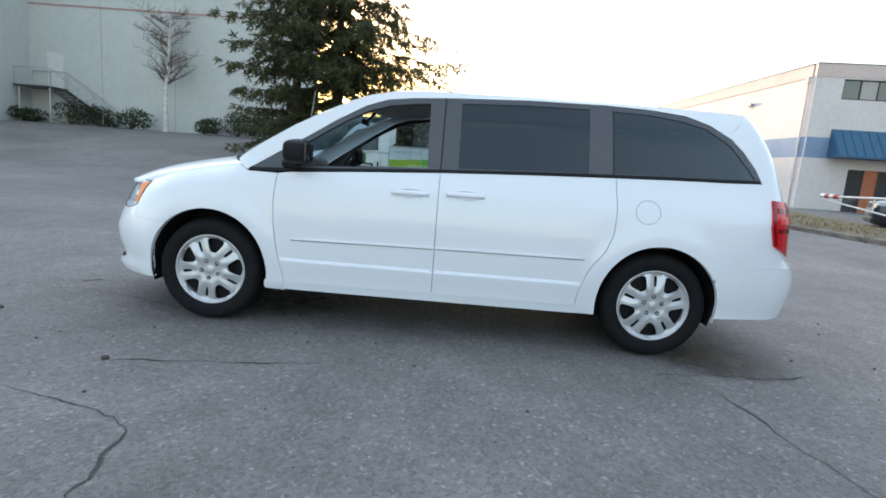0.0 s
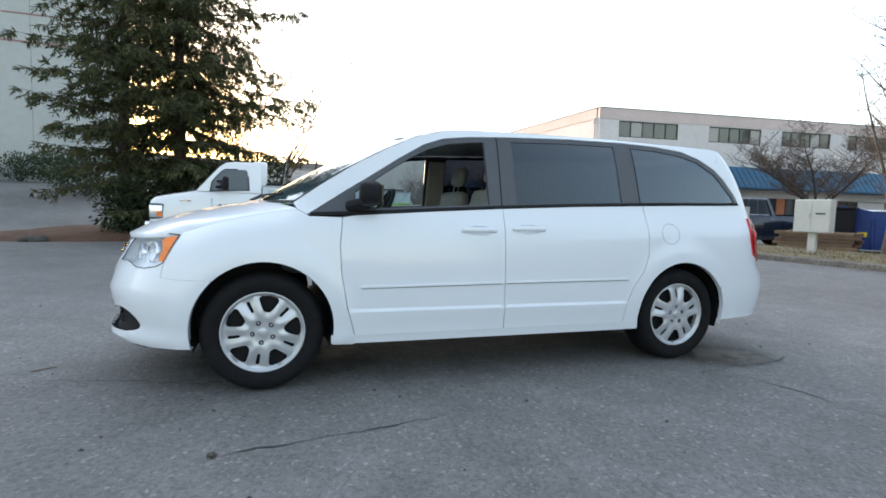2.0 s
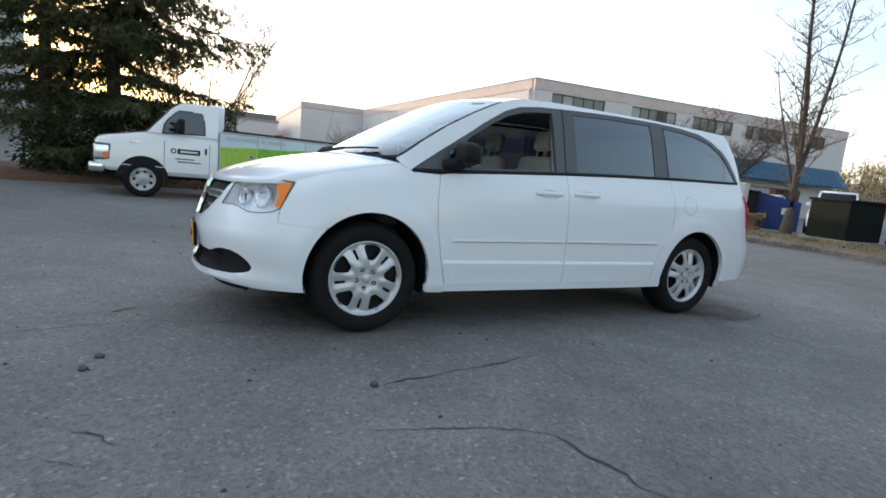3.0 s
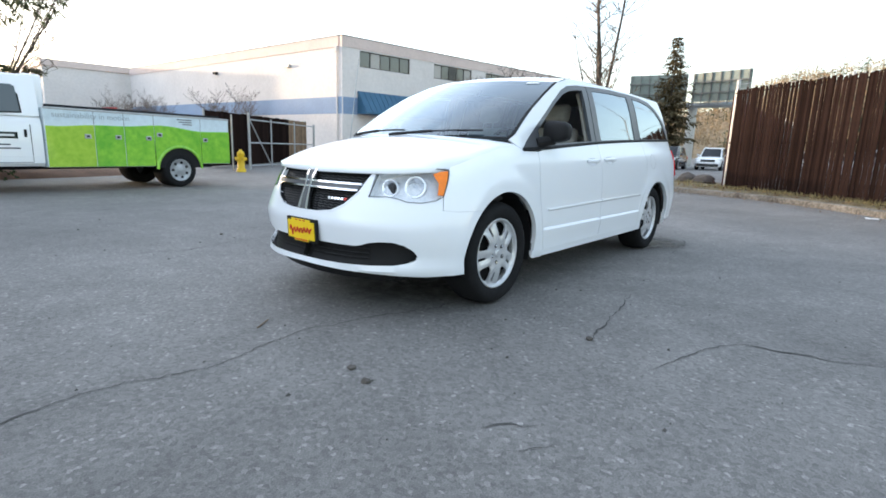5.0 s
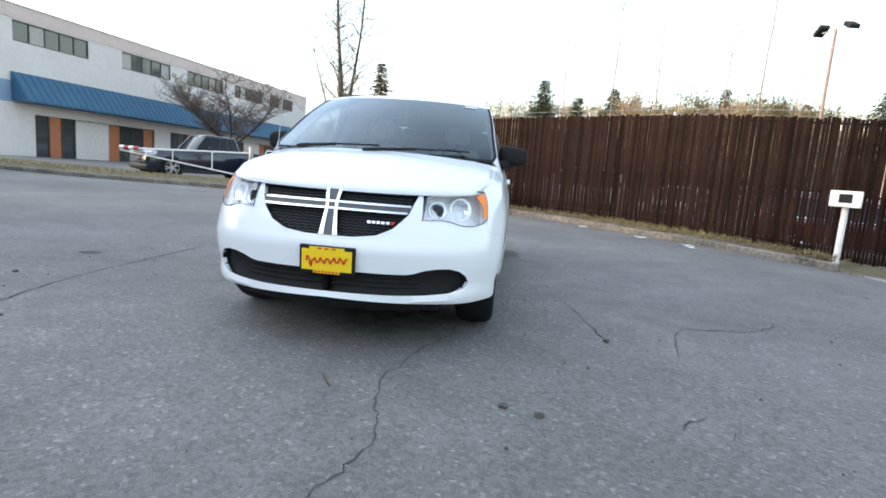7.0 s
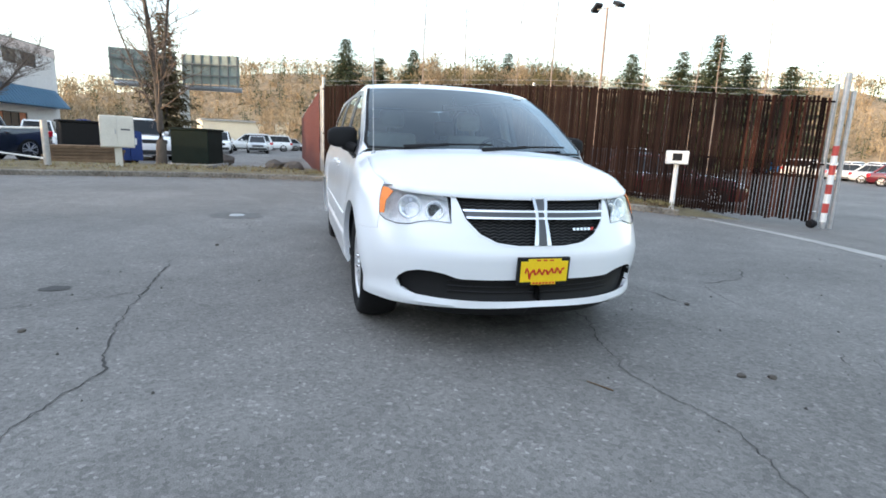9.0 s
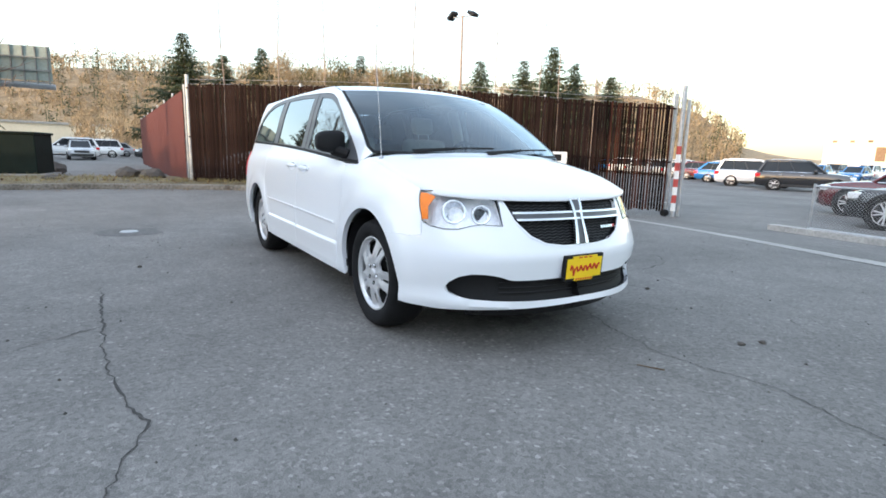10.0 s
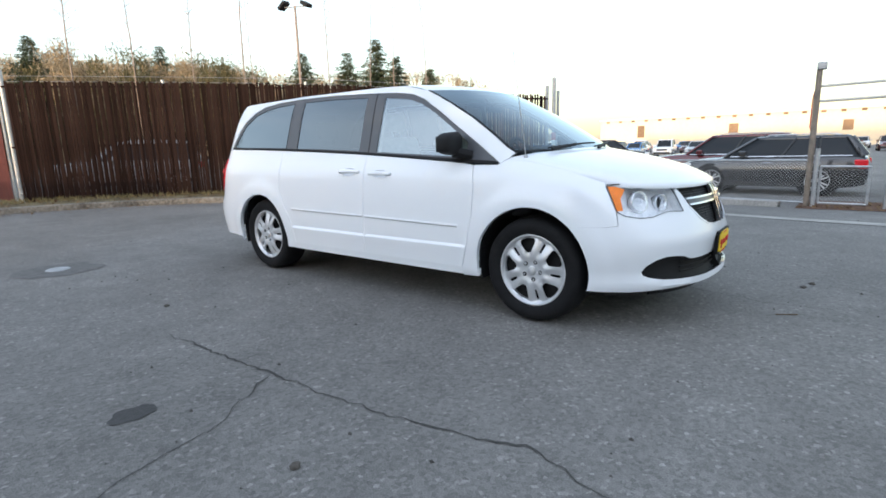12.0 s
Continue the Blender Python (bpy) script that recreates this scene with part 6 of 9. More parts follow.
def build_hills():
    """A wooded ridge round the far side, and an added rise that blocks the low sun."""
    rnd = random.Random(12)
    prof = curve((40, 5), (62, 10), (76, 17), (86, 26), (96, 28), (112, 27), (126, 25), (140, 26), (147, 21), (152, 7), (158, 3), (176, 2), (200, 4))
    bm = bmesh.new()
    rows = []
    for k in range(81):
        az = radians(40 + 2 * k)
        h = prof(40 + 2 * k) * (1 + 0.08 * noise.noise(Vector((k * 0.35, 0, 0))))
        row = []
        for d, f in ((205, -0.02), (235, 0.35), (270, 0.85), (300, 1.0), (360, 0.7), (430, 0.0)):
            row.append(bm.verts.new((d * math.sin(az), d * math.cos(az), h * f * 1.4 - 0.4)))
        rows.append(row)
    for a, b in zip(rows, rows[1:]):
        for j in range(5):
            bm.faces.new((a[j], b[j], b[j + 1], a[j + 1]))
    # base colour is lightened to carry the haze of distance
    tagged(link("hill", bm, mat("hazed_winter_hillside", (0.28, 0.21, 0.13), 0.95, vary=0.35, scale=0.05), None, "", True), "wooded winter hillside in evening light, haze put into its colour", "hill", kind="structure")
    dark, pale = Soup(), Soup()
    near = Soup()
    for i in range(330):
        az = rnd.uniform(97, 123) if i % 5 < 3 else rnd.uniform(86, 150)
        d = rnd.uniform(72, 125)
        p = Vector((d * math.sin(radians(az)), d * math.cos(radians(az)), -0.3))
        H = d * math.tan(radians(rnd.uniform(5.0, 7.2) - 2.2 * smoothstep(97, 91, az) + 2.6 * smoothstep(96, 104, az) * smoothstep(124, 117, az)))
        near.stick(p, p + Vector((0, 0, H * 0.9)), 0.14, 0.04, 4)
        for k in range(150):
            a, q = rnd.uniform(0, 6.283), rnd.random()
            r = H * 0.30 * math.sqrt(rnd.random()) * math.sin(math.pi * (0.15 + 0.8 * q))
            c = p + Vector((math.cos(a) * r, math.sin(a) * r, H * (0.28 + 0.70 * q)))
            near.kite(c, wander(rnd, Vector((0, 0, 0.9)), 0.7), wander(rnd, Vector((1, 0, 0)), 1.0), rnd.uniform(0.6, 1.5), rnd.uniform(0.06, 0.22))
    tagged(near.mesh("bare_wood_belt", M["brown"]), "belt of brown leafless trees behind the lot", "woods", kind="stuff")
    # broad mixed crowns standing close behind the slatted fence
    crowns = (Soup(), Soup())
    for i in range(38):
        az = 102.5 + 17.5 * (i + rnd.uniform(-0.4, 0.4)) / 37
        d = rnd.uniform(58, 76)
        H = d * math.tan(radians(rnd.uniform(8.2, 10.2) + 0.7 * math.sin(az * 1.1))) + 1.2
        p = Vector((-4.85 + d * math.sin(radians(az)), 1.8 + d * math.cos(radians(az)), -0.3))
        s = crowns[1 if rnd.random() < 0.5 else 0]
        s.stick(p, p + Vector((0, 0, H * 0.9)), 0.16, 0.04, 4)
        for c0 in range(9):
            q0, a0 = rnd.uniform(0.1, 0.95), rnd.uniform(0, 6.283)
            r0 = H * 0.20 * math.sin(math.pi * (0.2 + 0.72 * q0))
            m = p + Vector((math.cos(a0) * r0, math.sin(a0) * r0, H * (0.25 + 0.66 * q0)))
            for k in range(190):
                off = wander(rnd, Vector((0, 0, 0)), 1.0) * H * rnd.uniform(0.02, 0.125)
                s.kite(m + off, wander(rnd, Vector((0, 0, 0.6)), 0.9), wander(rnd, Vector((1, 0, 0)), 1.0), rnd.uniform(0.25, 0.75), rnd.uniform(0.035, 0.11))
    tagged(crowns[0].mesh("brown_crowns", M["brown"]), "brown winter tree crowns rising above the fence", "woods", kind="stuff")
    tagged(crowns[1].mesh("olive_crowns", leaf_mat("olive_crown", (0.065, 0.062, 0.028), (0.13, 0.11, 0.05))), "dull olive tree crowns rising above the fence", "woods", kind="stuff")
    for i in range(2300):
        az = rnd.uniform(58, 152)
        d = rnd.choice((215, 228, 240, 252, 265, 280, 292)) + rnd.uniform(-6, 6)
        f = smoothstep(200, 300, d)
        z = prof(az) * f * 1.4 - 0.6
        p = Vector((d * math.sin(radians(az)), d * math.cos(radians(az)), z))
        fir = rnd.random() < 0.22
        s = dark if fir else pale
        H = rnd.uniform(6, 13) if fir else rnd.uniform(5, 10)
        s.stick(p, p + Vector((0, 0, H * 0.8)), 0.2, 0.08, 3)
        for k in range(36):
            q = rnd.random()
            a = rnd.uniform(0, 6.283)
            if fir:
                r = (1 - q) * H * 0.24
                c = p + Vector((math.cos(a) * r * 0.5, math.sin(a) * r * 0.5, H * (0.12 + 0.88 * q)))
                s.kite(c, Vector((math.cos(a), math.sin(a), -0.35)).normalized(), wander(rnd, Vector((0, 0, 1)), 0.7), 0.5 + r * 0.8, 0.6)
            else:
                r = H * 0.34 * math.sqrt(rnd.random())
                c = p + Vector((math.cos(a) * r, math.sin(a) * r, H * (0.35 + 0.55 * q)))
                s.kite(c, wander(rnd, Vector((0, 0, 0.8)), 0.8), wander(rnd, Vector((1, 0, 0)), 1.0), rnd.uniform(0.7, 1.6), rnd.uniform(0.18, 0.5))
    tagged(dark.mesh("far_fir_wood", M["farneedle"]), "dark firs scattered over the far hillside", "woods", kind="stuff")
    tagged(pale.mesh("far_bare_wood", M["brown"]), "brown leafless woods on the far hillside", "woods", kind="stuff")
    # mostly hidden rise, added behind the buildings to keep low sun off the lot
    bm = bmesh.new()
    rows = []
    for k in range(41):
        az = radians(-100 + 4 * k)
        h = 23 * (1 + 0.06 * noise.noise(Vector((k * 0.6, 5, 0)))) * smoothstep(-100, -80, -100 + 4 * k) * smoothstep(58, 40, -100 + 4 * k)
        rows.append([bm.verts.new((d * math.sin(az), d * math.cos(az), h * f - 0.4)) for d, f in ((210, 0), (240, 0.5), (270, 1.0), (330, 1.0), (420, 0))])
    for a, b in zip(rows, rows[1:]):
        for j in range(4):
            bm.faces.new((a[j], b[j], b[j + 1], a[j + 1]))
    tagged(link("west_hill", bm, mat("dark_added_rise", (0.06, 0.055, 0.04), 0.95, vary=0.3, scale=0.05), None, "", True), "dark rise added behind the buildings to block the low sun", "hill", kind="structure")


build_hills()


def build_bed():
    poly = [(-9.6, 12.2), (-8.6, 11.7), (-6.5, 11.75), (-4.8, 12.2), (-3.0, 12.6), (1.0, 13.4), (2.4, 14.8), (1.8, 16.6), (-3, 17.0), (-8.2, 16.0), (-9.8, 14.0)]
    c = (sum(p[0] for p in poly) / len(poly), sum(p[1] for p in poly) / len(poly))
    ring = dense(poly + [poly[0]], 0.4)
    bm = bmesh.new()
    rows = []
    for k in range(7):
        f = 1 - k / 6.5
        rows.append([bm.verts.new((c[0] + (x - c[0]) * f, c[1] + (y - c[1]) * f, ground_z(c[0] + (x - c[0]) * f, c[1] + (y - c[1]) * f) + (0.0 if k == 0 else 0.10 + 0.16 * (1 - f) + 0.05 * noise.noise(Vector((x * f, y * f, k)))))) for x, y in ring])
    for a, b in zip(rows, rows[1:]):
        for j in range(len(ring) - 1):
            bm.faces.new((a[j], a[j + 1], b[j + 1], b[j]))
    tagged(link("mulch_bed", bm, M["mulch"], None, "", True), "raised bed of brown bark mulch under the firs", "planting bed", kind="structure")
    rnd = random.Random(6)
    for i in range(9):
        a = rnd.uniform(-9.2, -6.8)
        rock(a, 11.75 + rnd.uniform(-0.1, 0.5), rnd.uniform(0.10, 0.2), 400 + i, "small grey stone at the edge of the bed", group="stones along the bed")


def rock(x, y, s, seed, label, group="", lift=0.0):
    bm = bmesh.new()
    bmesh.ops.create_icosphere(bm, subdivisions=2, radius=1)
    off = Vector((seed * 1.37, seed * 0.71, 0))
    for v in bm.verts:
        v.co *= 1 + 0.42 * noise.noise(v.co * 1.3 + off)
        v.co.z *= 0.62
    bmesh.ops.transform(bm, matrix=Matrix.Translation((x, y, ground_z(x, y) + lift + s * 0.32)) @ Matrix.Scale(s, 4), verts=bm.verts)
    ob = link("rock", bm, mat("grey_boulder", (0.085, 0.075, 0.065), 0.9, vary=0.35, scale=5, bump=0.8, bscale=20) if "grey_boulder" not in bpy.data.materials else bpy.data.materials["grey_boulder"])
    return tagged(ob, label, "rock", group)


build_bed()


def build_litter():
    rnd = random.Random(21)
    lit, gr = Soup(), Soup()
    for i in range(5200):
        k = rnd.randrange(len(KERB) - 1)
        x, y = KERB[k]
        d = rnd.random() ** 1.5
        if y > 1.2:
            x += 0.1 + d * 3.2
        else:
            x += 0.1 + d * 0.9
            y -= d * 0.4
        p = Vector((x, y + rnd.uniform(-0.25, 0.25), 0))
        p.z = ground_z(p.x, p.y) + 0.175
        if rnd.random() < 0.45:
            lit.kite(p, wander(rnd, Vector((0, 0, 0.05)), 1.0), Vector((0, 0, 1)), rnd.uniform(0.04, 0.10), 0.05)
        else:
            for _ in range(2):
                gr.kite(p, wander(rnd, Vector((0, 0, 1.0)), 0.8), wander(rnd, Vector((1, 0, 0)), 1.0), rnd.uniform(0.06, 0.16), 0.012)
    for i in range(900):
        k = rnd.randrange(len(KERB) - 1)
        x, y = KERB[k]
        p = Vector((x - rnd.random() ** 2 * 0.9 - 0.2, y + rnd.uniform(-0.3, 0.3), 0))
        p.z = ground_z(p.x, p.y) + 0.008
        lit.kite(p, Vector((rnd.uniform(-1, 1), rnd.uniform(-1, 1), 0.12)).normalized(), Vector((0, 0, 1)), rnd.uniform(0.03, 0.08), 0.035)
    tagged(lit.mesh("leaf_litter", M["litter"]), "brown fallen leaves along the kerb and verge", "leaf litter", kind="stuff")
    tagged(gr.mesh("dry_grass", M["grass"]), "dry yellow grass blades on the verge", "grass", kind="stuff")


build_litter()

# ---------------------------------------------------------------- other vehicles
def paint(name, col):
    return mat(name, col, 0.25, vary=0.0, coat=1.0)


M.update(
    dark_blue=paint("dark_blue_paint", (0.012, 0.018, 0.035)),
    charcoal=paint("charcoal_paint", (0.018, 0.019, 0.022)),
    maroon=paint("maroon_paint", (0.09, 0.008, 0.012)),
    blue=paint("bright_blue_paint", (0.02, 0.16, 0.42)),
    silverpaint=paint("silver_paint", (0.42, 0.43, 0.45)),
    fleet=paint("fleet_white_paint", (0.82, 0.83, 0.84)),
    lime=mat("lime_green_vinyl", (0.16, 0.52, 0.035), 0.35, vary=0.18, scale=0.9, col2=(0.30, 0.62, 0.05), coat=0.6),
    limewarm=mat("yellow_lime_vinyl", (0.30, 0.56, 0.03), 0.35, vary=0.15, scale=0.9, col2=(0.42, 0.62, 0.06), coat=0.6),
    skyband=mat("pale_sky_vinyl", (0.62, 0.72, 0.78), 0.35, vary=0.08, scale=1.0, coat=0.6),
    cardark=mat("dark_car_glass", (0.014, 0.017, 0.020), 0.06, vary=0.0, spec=0.32),
    headwhite=mat("pale_headlamp", (0.7, 0.72, 0.74), 0.15, vary=0.0, coat=1.0),
    greenbox=mat("dark_green_metal", (0.010, 0.017, 0.014), 0.7, vary=0.2, scale=3, spec=0.15),
    dumpblue=mat("blue_steel", (0.02, 0.05, 0.20), 0.5, vary=0.2, scale=2),
    cream=mat("cream_cabinet_paint", (0.62, 0.60, 0.54), 0.55, vary=0.08, scale=3),
    plank=mat("weathered_planks", (0.20, 0.13, 0.08), 0.85, vary=0.3, scale=4, rand=0.3),
    hydrant=mat("yellow_hydrant_paint", (0.75, 0.48, 0.02), 0.5, vary=0.15, scale=8),
    whitepaint=mat("white_enamel", (0.75, 0.75, 0.73), 0.5, vary=0.1, scale=6),
    beige=mat("sunlit_beige_wall", (0.66, 0.58, 0.44), 0.85, vary=0.06, scale=0.2),
)


def road_wheel(parent, x, y, r, w, side, rimmat, z=None, alloy=False):
    m = Matrix.Translation((x, y, r if z is None else z)) @ Matrix.Rotation(radians(-90 * side), 4, "X")
    bm = bmesh.new()
    lathe(bm, [(r * 0.62, 0.0), (r * 0.66, 0.012), (r * 0.85, 0.018), (r * 0.96, 0.0), (r, -0.04), (r, -w + 0.04), (r * 0.95, -w), (r * 0.5, -w)], 28, m)
    wheel = part("wheel", bm, M["rubber"], parent, "", True)
    if alloy:
        bm = bmesh.new()
        lathe(bm, [(r * 0.66, -0.03), (0.0, -0.035)], 20, m)
        part("brake_disc", bm, M["blacktrim"], wheel)
        bm = bmesh.new()
        lathe(bm, [(r * 0.66, 0.004), (r * 0.70, 0.014), (r * 0.66, 0.012), (r * 0.63, -0.02)], 20, m)
        lathe(bm, [(r * 0.17, -0.03), (r * 0.17, 0.0), (0.0, 0.004)], 10, m)
        for k in range(10):
            a = m @ Matrix.Rotation(2 * math.pi * (k // 2) / 5 + (0.20 if k % 2 else -0.20), 4, "Z")
            box(bm, r * 0.12, r * 0.66, -r * 0.045, r * 0.045, -0.02, 0.003, 0, a)
        part("rim", bm, rimmat, wheel)
        return wheel
    bm = bmesh.new()
    lathe(bm, [(r * 0.65, 0.006), (r * 0.60, 0.010), (r * 0.55, -0.02), (r * 0.30, -0.012), (r * 0.16, 0.004), (0.0, 0.006)], 20, m)
    part("rim", bm, rimmat, wheel, "", True)
    bm = bmesh.new()
    for k in range(7):
        a = 2 * math.pi * k / 7
        lathe(bm, [(0.0, -0.008), (r * 0.085, -0.0085), (r * 0.085, -0.03)], 8, m @ Matrix.Translation((r * 0.43 * math.cos(a), r * 0.43 * math.sin(a), 0)))
    part("rim_openings", bm, M["blackmatte"], wheel)
    return wheel


def make_car(name, label, body_paint, m, length=4.7, width=1.9, height=1.72, belt=1.02, hood=0.98, nose=0.82, wind=1.15, roof0=0.35, roof1=-1.95, tail=-2.25, wheel_r=0.37, category="car", group="", bed=False, rimmat=None):
    """A parked car. Local x points ahead; wheels stand on z = 0."""
    e = empty(name, label, category, group)
    hl, hw = length / 2, width / 2
    bm = bmesh.new()
    stations = [(-hl, 0.90, 0.42, belt - 0.22), (-hl + 0.04, 0.95, 0.30, belt - 0.04), (-hl + 0.25, 0.99, 0.24, belt), (tail + 0.4, 1.0, 0.22, belt + 0.01), (wind - 0.3, 1.0, 0.22, belt - 0.01), (wind, 1.0, 0.22, hood + 0.03), (wind + 0.45, 0.99, 0.22, hood), (hl - 0.35, 0.96, 0.23, nose + 0.06), (hl - 0.10, 0.90, 0.25, nose - 0.02), (hl, 0.78, 0.36, nose - 0.18)]
    rows = []
    for x, k, z0, z1 in stations:
        w = hw * k
        rows.append([bm.verts.new((x, y, z)) for y, z in ((0, z0), (w * 0.86, z0), (w * 0.97, z0 + 0.10), (w, z0 + (z1 - z0) * 0.5), (w * 0.975, z1 - 0.12), (w * 0.92, z1 - 0.02), (w * 0.80, z1 + 0.012), (0, z1 + 0.03), (-w * 0.80, z1 + 0.012), (-w * 0.92, z1 - 0.02), (-w * 0.975, z1 - 0.12), (-w, z0 + (z1 - z0) * 0.5), (-w * 0.97, z0 + 0.10), (-w * 0.86, z0))])
    for a, b in zip(rows, rows[1:]):
        for k in range(14):
            bm.faces.new((a[k], b[k], b[(k + 1) % 14], a[(k + 1) % 14]))
    bm.faces.new(rows[0])
    bm.faces.new(list(reversed(rows[-1])))
    body_ = part("body", bm, body_paint, e, "", True)
    edge_split(body_, 42)
    # glasshouse
    bm = bmesh.new()
    wb, wr = hw * 0.90, hw * 0.70
    lo = [(wind, wb * 0.86), (wind - 0.35, wb), (tail + 0.25, wb), (tail, wb * 0.86)]
    hi = [(roof0, wr * 0.92), (roof0 - 0.25, wr), (roof1 + 0.15, wr), (roof1, wr * 0.9)]
    zb, zr = belt - 0.01, height - 0.05
    L = [bm.verts.new((x, y, zb)) for x, y in lo] + [bm.verts.new((x, -y, zb)) for x, y in reversed(lo)]
    H = [bm.verts.new((x, y, zr)) for x, y in hi] + [bm.verts.new((x, -y, zr)) for x, y in reversed(hi)]
    for k in range(8):
        bm.faces.new((L[k], L[(k + 1) % 8], H[(k + 1) % 8], H[k]))
    bm.faces.new(H)
    bmesh.ops.recalc_face_normals(bm, faces=bm.faces)
    bmesh.ops.bevel(bm, geom=[ed for ed in bm.edges if not ed.is_boundary], offset=0.05, segments=2, affect="EDGES", profile=0.5)
    edge_split(part("glasshouse", bm, M["cardark"], e, "dark reflecting windows", True), 30)
    bm = bmesh.new()
    rp = [(x + (0.03 if i == 0 else (-0.03 if i == 3 else 0)), y + 0.012) for i, (x, y) in enumerate(hi)]
    ring = [(x, y) for x, y in rp] + [(x, -y) for x, y in reversed(rp)]
    a = [bm.verts.new((x, y, zr - 0.035)) for x, y in ring]
    b = [bm.verts.new((x, y, zr + 0.01)) for x, y in ring]
    c = [bm.verts.new((x * 0.93 + (roof0 + roof1) / 2 * 0.07, y * 0.86, zr + 0.05)) for x, y in ring]
    for k in range(8):
        j = (k + 1) % 8
        bm.faces.new((a[k], a[j], b[j], b[k]))
        bm.faces.new((b[k], b[j], c[j], c[k]))
    bm.faces.new(c)
    part("roof", bm, body_paint, e, "", True)
    for s in (1, -1):
        for i, (p, q) in enumerate(((lo[0], hi[0]), (lo[3], hi[3]))):
            bm = bmesh.new()
            tube(bm, (p[0], p[1] * s, zb), (q[0], q[1] * s, zr), 0.05 if i == 0 else 0.085, 0.04 if i == 0 else 0.06, 8)
            part("pillar", bm, body_paint, e)
        for f in (0.42, 0.74):
            xb = lo[1][0] + (lo[2][0] - lo[1][0]) * f
            xr = hi[1][0] + (hi[2][0] - hi[1][0]) * f
            bm = bmesh.new()
            tube(bm, (xb, (wb + 0.004) * s, zb), (xr, (wr + 0.004) * s, zr), 0.03, 0.03, 4)
            part("pillar", bm, M["blacktrim"], e)
        bm = bmesh.new()
        pipe(bm, [(wind - 0.2, (wb + 0.012) * s, belt + 0.012), (tail + 0.2, (wb + 0.012) * s, belt + 0.022)], 0.014, 6)
        part("belt_trim", bm, M["chrome"], e)
        if tail < -2.0:
            bm = bmesh.new()
            pipe(bm, [(roof0 - 0.2, wr * 0.86 * s, zr + 0.03), (roof0 - 0.3, wr * 0.88 * s, zr + 0.085), (roof1 + 0.35, wr * 0.88 * s, zr + 0.085), (roof1 + 0.2, wr * 0.86 * s, zr + 0.03)], 0.016, 6)
            part("roof_rail", bm, M["silver"], e)
        bm = bmesh.new()
        box(bm, wind - 0.62, wind - 0.44, (wb + 0.03) * s, (wb + 0.22) * s, belt + 0.02, belt + 0.17, 0.03)
        part("door_mirror", bm, body_paint, e)
        bm = bmesh.new()
        box(bm, hl - 0.38, hl - 0.07, hw * 0.58 * s, hw * 0.93 * s, nose - 0.16, nose - 0.0, 0.035)
        part("headlamp", bm, M["headwhite"], e)
        bm = bmesh.new()
        box(bm, -hl + 0.0, -hl + 0.28, hw * 0.70 * s, hw * 0.975 * s, belt - 0.30, belt - 0.08, 0.03)
        part("tail_lamp", bm, M["redlens"], e)
        bm = bmesh.new()
        box(bm, -hl + 0.9, hl - 1.2, (hw + 0.002) * s, (hw - 0.03) * s, 0.24, 0.36, 0.012)
        part("side_skirt", bm, M["blacktrim"], e)
        for x in (hl - 0.92, -hl + 0.98):
            mm = Matrix.Translation((x, (hw * 0.985 + 0.012) * s, wheel_r)) @ Matrix.Rotation(radians(-90 * s), 4, "X")
            bm = bmesh.new()
            lathe(bm, [(0.0, -0.02), (wheel_r + 0.045, -0.02), (wheel_r + 0.07, -0.03), (wheel_r + 0.07, -0.2)], 28, mm)
            part("wheel_arch", bm, M["blackmatte"], e)
            road_wheel(e, x, (hw * 0.985 + 0.004) * s, wheel_r, 0.22, s, rimmat or M["silver"], alloy=True)
        for x in (-0.25, -0.25 + 1.05):
            bm = bmesh.new()
            box(bm, x - 1.0, x - 0.8, (hw * 0.985) * s, (hw + 0.025) * s, belt - 0.17, belt - 0.14, 0.008)
            part("door_handle", bm, M["chrome"], e)
    bm = bmesh.new()
    box(bm, hl - 0.14, hl + 0.015, -hw * 0.52, hw * 0.52, nose - 0.24, nose - 0.06, 0.03)
    part("grille", bm, M["blacktrim"], e)
    bm = bmesh.new()
    box(bm, hl - 0.2, hl + 0.03, -hw * 0.80, hw * 0.80, 0.30, 0.50, 0.05)
    part("bumper", bm, M["blacktrim"], e)
    if bed:
        bm = bmesh.new()
        box(bm, -hl + 0.1, tail - 0.1, -hw * 0.80, hw * 0.80, belt + 0.035, belt + 0.055, 0.01)
        part("bed_cover", bm, M["blackmatte"], e)
    e.matrix_world = m
    return e


def at(x, y, heading):
    return Matrix.Translation((x, y, ground_z(x, y))) @ Matrix.Rotation(radians(heading), 4, "Z")


